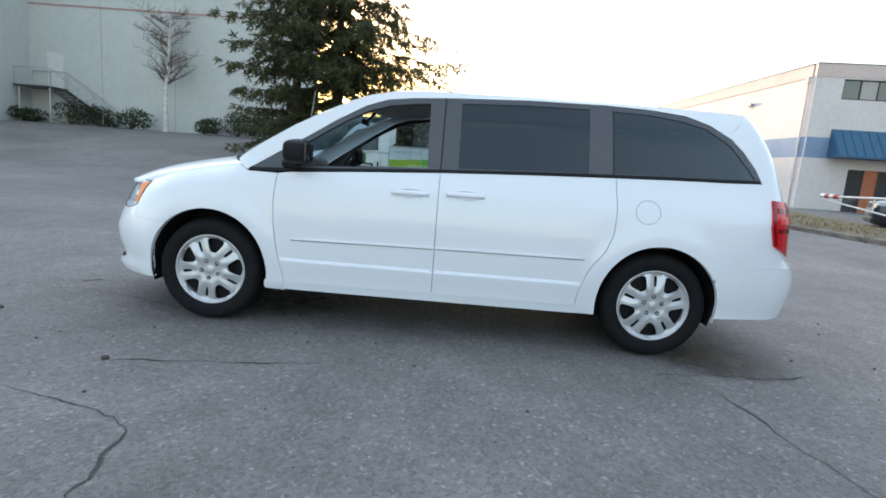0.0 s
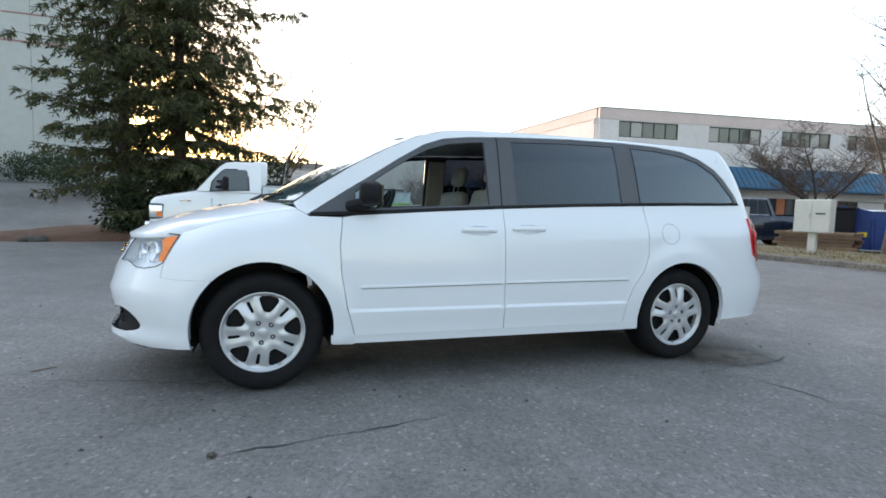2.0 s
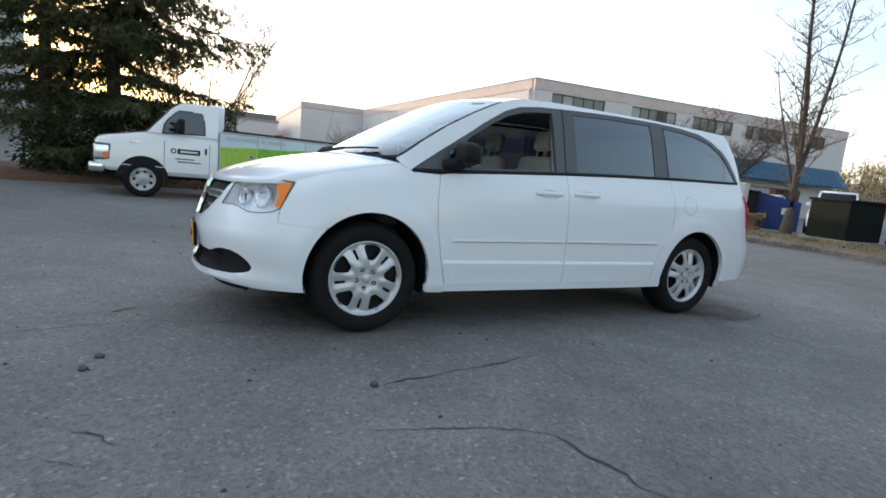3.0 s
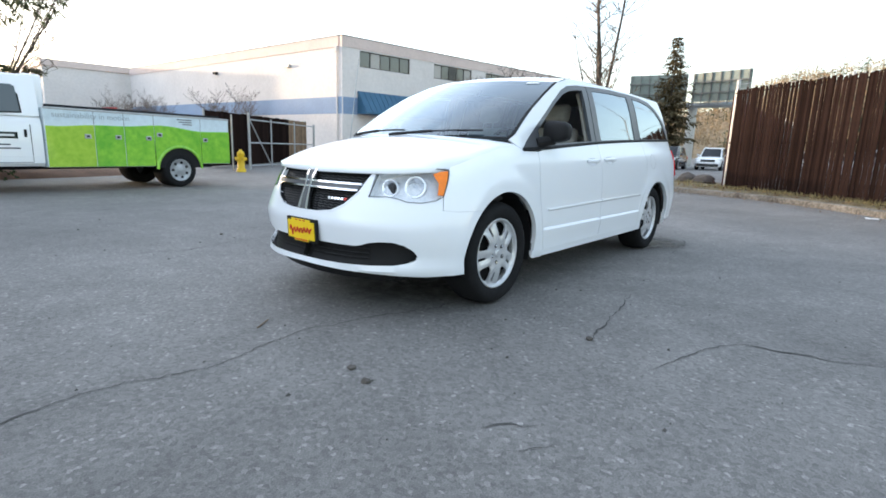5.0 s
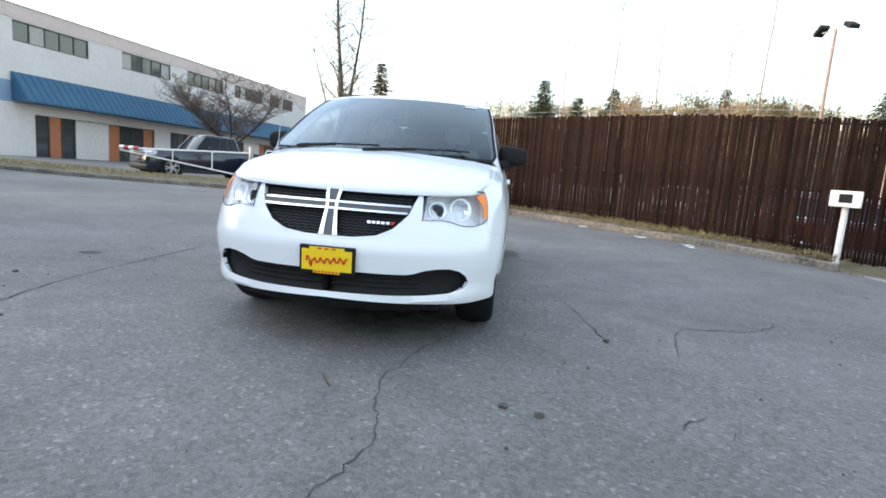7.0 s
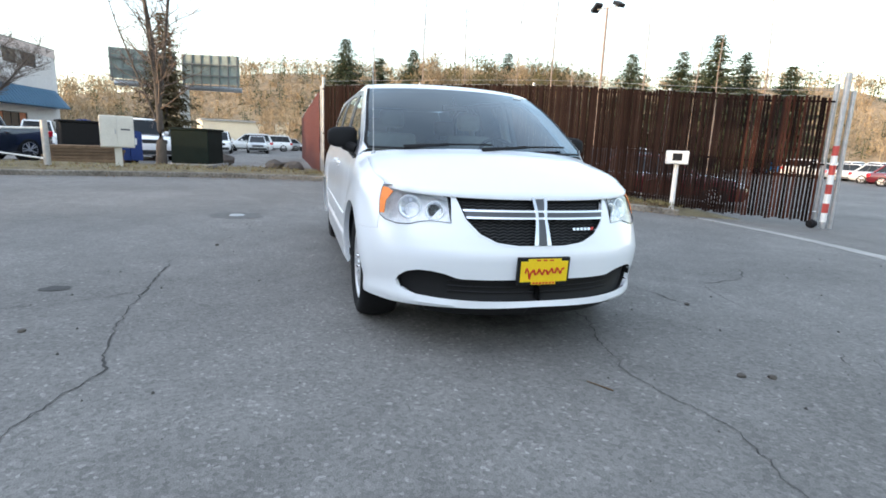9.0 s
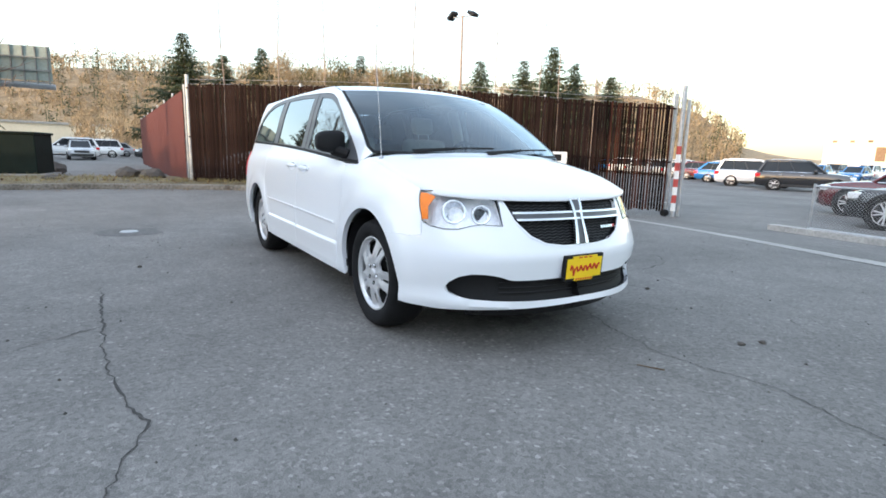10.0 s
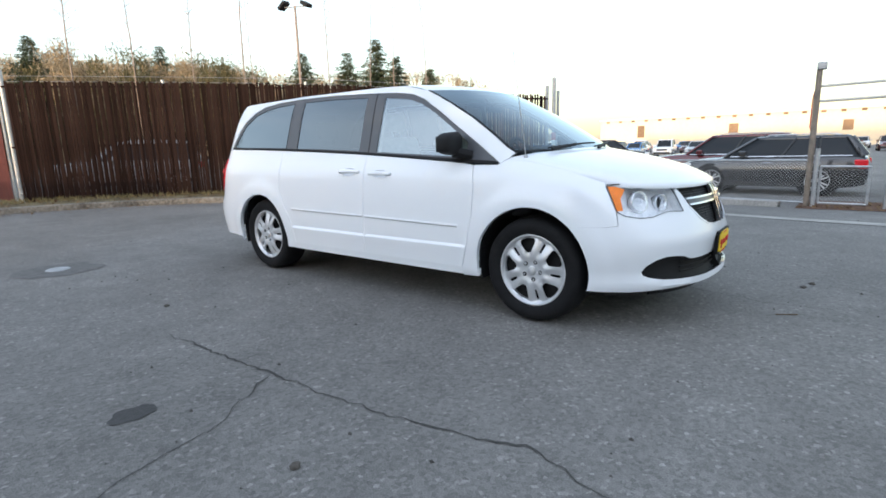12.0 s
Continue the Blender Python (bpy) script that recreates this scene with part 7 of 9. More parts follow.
def build_cars():
    make_car("dark_suv", "dark charcoal sport utility car parked behind the low fence", M["charcoal"], at(-1.32, -13.35, -3), 4.4, 1.88, 1.54, 1.00, 0.95, 0.84, 1.02, 0.25, -1.75, -2.08, 0.39, "suv")
    make_car("maroon_suv", "dark red sport utility car parked beside the charcoal one", M["maroon"], at(0.45, -16.6, -2), 4.7, 1.92, 1.66, 1.00, 1.00, 0.88, 1.05, 0.2, -1.95, -2.25, 0.39, "suv")
    make_car("dark_suv", "dark grey sport utility car further along the row", M["charcoal"], at(-7.0, -14.2, -2), 4.8, 1.95, 1.74, 1.05, 1.05, 0.92, 1.05, 0.2, -1.95, -2.25, 0.39, "suv")
    make_car("pickup_truck", "dark blue pickup truck parked near the barrier", M["dark_blue"], at(17.0, 12.8, 150), 5.7, 2.0, 1.92, 1.22, 1.16, 1.04, 0.85, 0.30, -1.0, -1.2, 0.42, "pickup", bed=True)
    kinds = [
        make_car("parked_car", "light silver car in the sales lot rows", M["silverpaint"], at(24, -42, 190), 4.6, 1.8, 1.5, 0.92, 0.92, 0.78, 1.0, 0.1, -1.35, -1.95, 0.33, group="cars in the sales lot"),
        make_car("parked_car", "white car in the sales lot rows", M["fleet"], at(13.2, -32.5, 205), 4.7, 1.9, 1.72, 1.03, 1.0, 0.86, 1.0, 0.2, -1.9, -2.2, 0.36, group="cars in the sales lot"),
        make_car("parked_car", "bright blue car in the sales lot rows", M["blue"], at(17, -36, 200), 4.4, 1.8, 1.5, 0.92, 0.92, 0.78, 1.0, 0.1, -1.35, -1.95, 0.33, group="cars in the sales lot"),
        make_car("parked_car", "black car in the sales lot rows", M["charcoal"], at(9.6, -30.5, 205), 4.7, 1.9, 1.70, 1.03, 1.0, 0.86, 1.0, 0.2, -1.9, -2.2, 0.36, group="cars in the sales lot"),
        make_car("parked_car", "dark red car in the sales lot rows", M["maroon"], at(20.5, -39, 195), 4.6, 1.8, 1.52, 0.93, 0.92, 0.78, 1.0, 0.1, -1.4, -1.95, 0.33, group="cars in the sales lot"),
    ]
    kinds.append(make_car("parked_car", "silver sport utility car behind the slatted fence", M["silverpaint"], at(22, -46, 190), 4.7, 1.85, 1.64, 1.0, 1.0, 0.86, 1.0, 0.2, -1.85, -2.2, 0.35, group="cars in the sales lot"))
    kinds.append(make_car("parked_car", "pale gold car in the sales lot rows", paint("gold_paint", (0.48, 0.38, 0.24)), at(31, -52, 190), 4.6, 1.8, 1.5, 0.93, 0.92, 0.8, 1.0, 0.1, -1.4, -1.95, 0.33, group="cars in the sales lot"))
    rnd = random.Random(2)
    spots = [(28 + 3.2 * k, -44.5 - 1.2 * k, 190) for k in range(5)] + [(6 + 3.1 * k, -52 - 0.3 * k, 95) for k in range(14)] + [(-12 + 3.1 * k, -66, 92) for k in range(20)] + [(-10 + 3.1 * k, -84, 90) for k in range(20)]
    for i, (x, y, a) in enumerate(spots):
        copy_thing(kinds[rnd.choice((0, 1, 1, 3, 4, 2, 0))], at(x, y, a + rnd.uniform(-3, 3)))
    for i, (x, y, a, k) in enumerate(((30, 15.5, 200, 1), (33.5, 12.5, 190, 1), (37, 9.5, 185, 3), (41, 7.4, 185, 1), (45, 4.8, 185, 0), (50, 6.0, 90, 1), (57, 4.2, 90, 1), (64, 3.0, 100, 0), (48, -1.2, 90, 3))):
        copy_thing(kinds[k], at(x, y, a))
    make_car("pickup_truck", "white work pickup parked behind the blue dumpster", M["fleet"], at(24.0, 8.7, 205), 5.4, 2.0, 1.95, 1.2, 1.15, 1.02, 0.85, 0.30, -1.0, -1.2, 0.40, "pickup", bed=True)
    # cars behind the slatted fence
    for x, y, a, k in ((16.3, -3.4, 76, 5), (15.8, -7.6, 148, 6), (8.9, -9.8, 232, 4), (12.6, -11.5, 200, 3)):
        copy_thing(kinds[k], at(x, y, a))


build_cars()


def build_service_truck():
    """White cab and a long service body in lime green; local x ahead, origin on the ground under the rear axle."""
    e = empty("service_truck", "white service truck with a lime green utility body", "truck")
    hw = 1.0
    fx, wr, wz = 4.12, 0.385, 0.314
    gloss = mat("truck_window_glass", (0.035, 0.045, 0.05), 0.05, vary=0.0, spec=1.0)
    # cab: swept stations, with the wing standing proud round the wheel
    bm = bmesh.new()
    st = [(5.00, 0.90, 0.62, 0.98), (4.98, 0.95, 0.56, 1.08), (4.90, 0.985, 0.50, 1.155), (4.72, 1.0, 0.47, 1.205), (4.5, 1.0, 0.46, 1.25), (4.25, 1.0, 0.45, 1.30), (4.02, 1.0, 0.45, 1.345), (3.62, 1.0, 0.42, 1.35), (2.62, 1.0, 0.42, 1.35)]
    rows = []
    for x, k, z0, z1 in st:
        w = hw * k
        rows.append([bm.verts.new((x, y, z)) for y, z in ((0, z0), (w * 0.95, z0), (w, z0 + 0.06), (w, 0.80), (w * 0.985, z1 - 0.17), (w * 0.955, z1 - 0.07), (w * 0.90, z1 - 0.015), (w * 0.78, z1 + 0.008), (0, z1 + 0.035), (-w * 0.78, z1 + 0.008), (-w * 0.90, z1 - 0.015), (-w * 0.955, z1 - 0.07), (-w * 0.985, z1 - 0.17), (-w, 0.80), (-w, z0 + 0.06), (-w * 0.95, z0))])
    n = len(rows[0])
    for a, b in zip(rows, rows[1:]):
        for k in range(n):
            bm.faces.new((a[k], b[k], b[(k + 1) % n], a[(k + 1) % n]))
    bm.faces.new(rows[0])
    bm.faces.new(list(reversed(rows[-1])))
    cab = part("cab", bm, M["fleet"], e, "white truck cab", True)
    edge_split(cab, 32)
    # upper cab
    bm = bmesh.new()
    prof = ((4.05, 0.94, 1.33), (3.53, 0.855, 1.94), (3.40, 0.835, 2.03), (3.20, 0.825, 2.065), (2.66, 0.83, 2.07), (2.62, 0.84, 2.04), (2.62, 0.955, 1.33))
    R = [bm.verts.new((x, y, z)) for x, y, z in prof]
    Lr = [bm.verts.new((x, -y, z)) for x, y, z in prof]
    for k in range(7):
        bm.faces.new((R[k], R[(k + 1) % 7], Lr[(k + 1) % 7], Lr[k]))
    bm.faces.new(R)
    bm.faces.new(list(reversed(Lr)))
    bmesh.ops.recalc_face_normals(bm, faces=bm.faces)
    bmesh.ops.bevel(bm, geom=[ed for ed in bm.edges if abs(ed.verts[0].co.y) > 0.5 and ed.verts[0].co.y * ed.verts[1].co.y > 0 and min(v.co.z for v in ed.verts) > 1.4], offset=0.045, segments=2, affect="EDGES", profile=0.5)
    edge_split(part("cab_roof", bm, M["fleet"], e, "", True), 30)
    side = lambda z: 0.955 - 0.125 * (z - 1.33) / 0.72
    for s in (1, -1):
        def pane(name, q, material, parent, out, thick=0.03, label=""):
            bm = bmesh.new()
            a = [bm.verts.new((x, (side(z) + out) * s, z)) for x, z in q]
            b = [bm.verts.new((x, (side(z) + out - thick) * s, z)) for x, z in q]
            bm.faces.new(a)
            for k in range(len(q)):
                bm.faces.new((a[k], a[(k + 1) % len(q)], b[(k + 1) % len(q)], b[k]))
            return part(name, bm, material, parent, label)
        win = [(3.74, 1.36), (3.70, 1.56), (3.63, 1.66), (3.50, 1.80), (3.42, 1.855), (2.98, 1.875), (2.93, 1.84), (2.91, 1.40)]
        c = (3.3, 1.62)
        pane("window_seal", [(c[0] + (x - c[0]) * 1.07, c[1] + (z - c[1]) * 1.10) for x, z in win], M["blackmatte"], cab, 0.003, label="black rubber window seal")
        pane("side_window", win, gloss, cab, 0.008, label="dark door window")
        bm = bmesh.new()
        box(bm, 3.36, 3.50, (hw + 0.10) * s, (hw + 0.34) * s, 1.36, 1.68, 0.05)
        tube(bm, (3.62, 0.95 * s, 1.44), (3.45, (hw + 0.16) * s, 1.48), 0.028, n=6)
        tube(bm, (3.60, 0.93 * s, 1.58), (3.45, (hw + 0.16) * s, 1.58), 0.022, n=6)
        part("door_mirror", bm, M["blackmatte"], cab, "large black door mirror", True)
        for x, z0, z1 in ((2.80, 0.50, 1.34), (3.72, 0.52, 1.33)):
            bm = bmesh.new()
            box(bm, x - 0.005, x + 0.005, (hw + 0.0015) * s, (hw - 0.02) * s, z0, z1 - 0.16)
            part("door_gap", bm, M["greytrim"], cab)
        bm = bmesh.new()
        box(bm, 2.80, 3.72, (hw + 0.0015) * s, (hw - 0.02) * s, 0.49, 0.50)
        part("door_gap", bm, M["greytrim"], cab)
        bm = bmesh.new()
        box(bm, 2.86, 2.90, (hw - 0.012) * s, (hw + 0.022) * s, 0.95, 1.09, 0.012)
        part("door_handle", bm, M["blackmatte"], cab)
        bm = bmesh.new()
        box(bm, 2.70, 4.66, (hw - 0.02) * s, (hw + 0.006) * s, 0.595, 0.612, 0.004)
        part("body_crease", bm, M["fleet"], cab)
        bm = bmesh.new()
        box(bm, 3.0, 3.46, (hw - 0.01) * s, (hw + 0.004) * s, 0.92, 1.035, 0.002)
        sign = part("door_sign", bm, M["greenbox"], cab, "dark sign panel on the door")
        bm = bmesh.new()
        box(bm, 3.05, 3.41, (hw - 0.01) * s, (hw + 0.007) * s, 0.957, 0.998)
        part("sign_print", bm, M["whitepaint"], sign)
        for z, x0, x1 in ((0.80, 3.12, 3.50), (0.735, 2.98, 3.46)):
            bm = bmesh.new()
            box(bm, x0, x1, (hw - 0.01) * s, (hw + 0.004) * s, z, z + 0.026)
            part("door_print", bm, M["greytrim"], sign)
        bm = bmesh.new()
        lathe(bm, [(0.03, 0.005), (0.058, 0.005), (0.058, 0.0)], 20, Matrix.Translation((3.54, hw * s, 0.98)) @ Matrix.Rotation(radians(-90 * s), 4, "X"))
        part("round_emblem", bm, M["greytrim"], sign)
        # headlamp wrapping the corner, amber lower corner inside
        bm = bmesh.new()
        box(bm, 4.72, 5.005, hw * 0.66 * s, (hw + 0.004) * s, 0.68, 1.0, 0.035)
        lamp = part("headlamp", bm, M["mirrorbowl"], cab, "clear headlamp with an amber corner", True)
        bm = bmesh.new()
        box(bm, 4.70, 5.0, hw * 0.64 * s, (hw + 0.001) * s, 0.66, 1.02, 0.035)
        part("lamp_surround", bm, M["greytrim"], lamp, "", True)
        bm = bmesh.new()
        box(bm, 4.735, 4.87, hw * 0.90 * s, (hw + 0.008) * s, 0.70, 0.86, 0.03)
        part("turn_signal", bm, M["amber"], lamp, "amber corner lamp")
        for x, w in ((fx, 0.24), (0.05, 0.5)):
            rear = x < 1
            mm = Matrix.Translation((x, (hw + (0.072 if rear else 0.012)) * s, wz)) @ Matrix.Rotation(radians(-90 * s), 4, "X")
            bm = bmesh.new()
            lathe(bm, [(0.33, -0.012), (0.485, -0.008), (0.50, -0.012), (0.505, -0.25)], 36, mm)
            bmesh.ops.bisect_plane(bm, geom=bm.verts[:] + bm.edges[:] + bm.faces[:], plane_co=(0, 0, wz + 0.05), plane_no=(0, 0, -1), clear_outer=True)
            part("wheel_arch", bm, M["blackmatte"], e)
            road_wheel(e, x, (hw + (0.05 if rear else 0.012)) * s, wr, w, s, M["steel"], wz)
        bm = bmesh.new()
        box(bm, 4.16, 4.38, (hw - 0.03) * s, (hw + 0.004) * s, 1.085, 1.11)
        part("fender_badge", bm, M["chrome"], cab)
    bm = bmesh.new()
    W = [(4.02, 0.86, 1.365), (4.02, -0.86, 1.365), (3.565, -0.79, 1.90), (3.565, 0.79, 1.90)]
    a = [bm.verts.new((x + 0.014, y, z + 0.012)) for x, y, z in W]
    b = [bm.verts.new((x - 0.03, y, z - 0.03)) for x, y, z in W]
    bm.faces.new(a)
    for k in range(4):
        bm.faces.new((a[k], a[(k + 1) % 4], b[(k + 1) % 4], b[k]))
    part("windscreen", bm, gloss, cab)
    bm = bmesh.new()
    box(bm, 2.46, 2.80, -0.80, 0.80, 1.42, 2.10, 0.06)
    part("cab_fairing", bm, M["fleet"], cab, "white raised cab fairing", True)
    bm = bmesh.new()
    box(bm, 4.80, 5.10, -0.99, 0.99, 0.42, 0.62, 0.05)
    part("front_bumper", bm, M["chrome"], e, "bright front bumper", True)
    bm = bmesh.new()
    box(bm, 4.93, 5.02, -0.64, 0.64, 0.70, 1.0, 0.03)
    grille = part("grille", bm, M["chrome"], cab)
    for z in (0.76, 0.85, 0.94):
        bm = bmesh.new()
        box(bm, 5.0, 5.026, -0.58, 0.58, z - 0.03, z + 0.025, 0.006)
        part("grille_slot", bm, M["blackmatte"], grille)
    bm = bmesh.new()
    box(bm, -1.1, 4.85, -0.5, 0.5, 0.34, 0.56, 0.03)
    part("chassis", bm, M["blackmatte"], e)
    # service body
    wb, x0b, x1b, top = 1.06, -1.22, 2.60, 1.50
    arch = lambda x: wz + math.sqrt(max(0, 0.53 ** 2 - (x - 0.05) ** 2))
    bm = bmesh.new()
    for s in (1, -1):
        box(bm, x0b, x1b, wb * s, (wb - 0.42) * s, 0.89, top, 0.02)
        box(bm, 0.60, x1b, wb * s, (wb - 0.42) * s, 0.40, 0.89, 0.02)
        box(bm, x0b, -0.50, wb * s, (wb - 0.42) * s, 0.45, 0.89, 0.02)
    box(bm, x0b, x1b, -0.64, 0.64, 0.76, 0.89, 0.01)
    box(bm, x0b, x0b + 0.07, -0.64, 0.64, 0.89, 1.30, 0.01)
    sb = part("service_body", bm, M["skyband"], e, "utility body with a pale sky band")
    wave = lambda x: 1.225 + 0.040 * math.sin(1.9 * x + 0.4) + 0.018 * math.sin(4.3 * x)
    for s in (1, -1):
        cells = ((x0b + 0.01, -0.48, 0.46), (-0.47, 0.59, 0.43), (0.605, 1.20, 0.41), (1.215, 1.76, 0.41), (1.775, x1b - 0.01, 0.41))
        for i, (x0, x1, z0) in enumerate(cells):
            bm = bmesh.new()
            n = 14
            fr = []
            for k in range(n + 1):
                x = x0 + (x1 - x0) * k / n
                zl = max(z0, arch(x)) if i < 3 else z0
                fr.append((bm.verts.new((x, (wb + 0.012) * s, zl)), bm.verts.new((x, (wb + 0.012) * s, wave(x)))))
            for (a0, a1), (b0, b1) in zip(fr, fr[1:]):
                bm.faces.new((a0, b0, b1, a1))
            r = bmesh.ops.extrude_face_region(bm, geom=list(bm.faces))
            bmesh.ops.translate(bm, vec=(0, -0.012 * s, 0), verts=[v for v in r["geom"] if isinstance(v, bmesh.types.BMVert)])
            door = part("compartment_door", bm, M["lime"] if i < 4 else M["limewarm"], sb, "lime green vinyl compartment door")
            bm = bmesh.new()
            z = 1.0 if i != 1 else 1.08
            x = x0 + 0.12 if i > 1 else x1 - 0.10
            box(bm, x - 0.06, x + 0.06, (wb + 0.010) * s, (wb + 0.026) * s, z - 0.045, z + 0.045, 0.008)
            latch = part("latch", bm, M["steel"], door)
            bm = bmesh.new()
            box(bm, x - 0.03, x + 0.03, (wb + 0.02) * s, (wb + 0.028) * s, z - 0.02, z + 0.02, 0.004)
            part("latch_pull", bm, M["blackmatte"], latch)
        for x in (-0.475, 0.598, 1.208, 1.768):
            bm = bmesh.new()
            box(bm, x - 0.004, x + 0.004, wb * s, (wb + 0.003) * s, wave(x), top - 0.02)
            part("body_seam", bm, M["greytrim"], sb)
        bm = bmesh.new()
        box(bm, x0b, x1b, (wb - 0.02) * s, (wb + 0.012) * s, top - 0.02, top + 0.02, 0.008)
        part("top_rail", bm, M["steel"], sb)
        bm = bmesh.new()
        k0 = None
        for k in range(21):
            t = radians(3 + 174 * k / 20)
            ring = [bm.verts.new((0.05 + r * math.cos(t), (wb + o) * s, wz + r * math.sin(t))) for r, o in ((0.49, 0.0), (0.49, 0.03), (0.53, 0.026), (0.55, 0.012))]
            if k0:
                for q in range(3):
                    bm.faces.new((k0[q], k0[q + 1], ring[q + 1], ring[q]))
            k0 = ring
        part("arch_lip", bm, M["lime"], sb, "", True)
        fc = bpy.data.curves.new("slogan", "FONT")
        fc.body, fc.size, fc.extrude, fc.align_x = "sustainability in motion", 0.150, 0.002, "CENTER"
        tmp = bpy.data.objects.new("slogan", fc)
        scene.collection.objects.link(tmp)
        me = bpy.data.meshes.new_from_object(tmp.evaluated_get(bpy.context.evaluated_depsgraph_get()))
        bpy.data.objects.remove(tmp)
        me.materials.clear()
        me.materials.append(mat("grey_lettering", (0.36, 0.42, 0.46), 0.5, vary=0.0))
        ob = new("lettering", me)
        ob.parent = sb
        ob.matrix_basis = Matrix.Translation((1.78, (wb + 0.004) * s, 1.34)) @ Matrix.Rotation(radians(180 if s > 0 else 0), 4, "Z") @ Matrix.Rotation(radians(90), 4, "X")
        for k, (x, w) in enumerate(((-0.10, 0.34), (-0.12, 0.3), (-0.16, 0.22))):
            bm = bmesh.new()
            box(bm, x - w / 2, x + w / 2, wb * s, (wb + 0.006) * s, 1.42 - 0.05 * k, 1.44 - 0.05 * k)
            part("print_bar", bm, M["greytrim"], sb)
        bm = bmesh.new()
        box(bm, x0b - 0.02, x0b + 0.005, 0.80 * s, 1.02 * s, 0.96, 1.12, 0.01)
        part("tail_lamp", bm, M["redlens"], sb)
    for s in (1, -1):
        bm = bmesh.new()
        pipe(bm, [(-1.1, 0.84 * s, top + 0.05), (2.5, 0.84 * s, top + 0.05)], 0.03, 6)
        part("ladder_rail", bm, M["blackmatte"], sb)
    bm = bmesh.new()
    box(bm, 0.95, 1.02, -0.3, 0.3, 0.90, 1.64, 0.01)
    part("red_box", bm, M["red"], sb, "small red box in the truck bed")
    front, rear = Vector((-3.25, 8.965, 0)), Vector((0.83, 9.425, 0))
    d = front - rear
    a = math.atan2(d.y, d.x)
    mid = rear + Matrix.Rotation(a, 3, "Z") @ Vector((0, -1.02, 0))
    e.matrix_world = Matrix.Translation((mid.x, mid.y, ground_z(-1, 10.3) + 0.073)) @ Matrix.Rotation(a, 4, "Z")
    return e


build_service_truck()


# ---------------------------------------------------------------- street furniture and clutter
def build_clutter():
    # meter cabinet on a post
    x, y = 13.3, 6.66
    z = ground_z(x, y) + 0.13
    e = empty("utility_cabinet", "cream metal cabinet on a square post", "utility cabinet")
    mm = Matrix.Translation((x, y, z)) @ Matrix.Rotation(radians(17), 4, "Z")
    bm = bmesh.new()
    box(bm, -0.09, 0.09, -0.1, 0.1, -0.1, 0.62, 0.01, mm)
    part("post", bm, M["cream"], e)
    bm = bmesh.new()
    box(bm, -0.2, 0.2, -0.45, 0.45, 0.60, 1.55, 0.02, mm)
    b = part("cabinet_body", bm, M["cream"], e)
    for s in (-1, 1):
        bm = bmesh.new()
        box(bm, -0.215, -0.198, 0.01 * s, 0.44 * s, 0.63, 1.52, 0.006, mm)
        part("cabinet_door", bm, M["cream"], b)
    bm = bmesh.new()
    box(bm, -0.23, -0.21, 0.03, 0.06, 1.0, 1.15, 0.004, mm)
    part("handle", bm, M["steel"], b)
    bm = bmesh.new()
    box(bm, -0.22, -0.212, -0.34, -0.10, 1.12, 1.17, 0, mm)
    part("label_bar", bm, M["greytrim"], b)
    # transformer box
    e = empty("transformer_box", "dark green metal transformer box on the verge", "transformer")
    x, y = 16.9, 5.0
    z = ground_z(x, y) + 0.1
    mm = Matrix.Translation((x, y, z)) @ Matrix.Rotation(radians(-12), 4, "Z")
    bm = bmesh.new()
    box(bm, -0.75, 0.75, -0.68, 0.68, 0.06, 1.28, 0.03, mm)
    b = part("case", bm, M["greenbox"], e)
    bm = bmesh.new()
    box(bm, -0.80, 0.80, -0.73, 0.73, 1.28, 1.36, 0.02, mm)
    part("lid", bm, M["greenbox"], b)
    bm = bmesh.new()
    box(bm, -0.9, 0.9, -0.83, 0.83, -0.12, 0.06, 0.01, mm)
    part("pad", bm, M["concrete"], e)
    for i, (x, y, s) in enumerate(((19.4, 4.35, 0.42), (14.4, 2.1, 0.36), (13.7, 1.45, 0.38), (15.0, 1.7, 0.3), (12.9, 3.9, 0.2))):
        rock(x, y, s, 500 + i, "rough grey-brown boulder on the verge", lift=0.1)
    # blue skip and stacked planks
    e = empty("blue_dumpster", "dark blue steel dumpster with sloped lid", "dumpster")
    mm = at(19.0, 8.6, -62)
    bm = bmesh.new()
    P = [(-0.95, 0.12), (0.95, 0.12), (0.95, 1.25), (-0.95, 1.65)]
    a = [bm.verts.new(mm @ Vector((x, -0.85, z))) for x, z in P]
    b = [bm.verts.new(mm @ Vector((x, 0.85, z))) for x, z in P]
    for k in range(4):
        bm.faces.new((a[k], a[(k + 1) % 4], b[(k + 1) % 4], b[k]))
    bm.faces.new(list(reversed(a)))
    bm.faces.new(b)
    body_ = part("bin", bm, M["dumpblue"], e)
    for xx in (-0.55, 0.0, 0.55):
        bm = bmesh.new()
        box(bm, xx - 0.04, xx + 0.04, -0.91, -0.85, 0.14, 1.2, 0.01, mm)
        part("rib", bm, M["dumpblue"], body_)
    bm = bmesh.new()
    box(bm, 0.35, 0.75, -0.925, -0.90, 0.75, 1.0, 0, mm)
    part("sticker", bm, M["whitepaint"], body_)
    bm = bmesh.new()
    box(bm, -0.42, -0.14, -0.925, -0.90, 0.55, 0.72, 0, mm)
    part("sticker", bm, M["yellow"], body_, "yellow sticker")
    for xx in (-0.7, 0.7):
        bm = bmesh.new()
        box(bm, xx - 0.08, xx + 0.08, -0.8, 0.8, 0.0, 0.12, 0, mm)
        part("skid", bm, M["blackmatte"], e)
    e = empty("plank_stack", "stack of weathered timber planks and pallets", "plank stack")
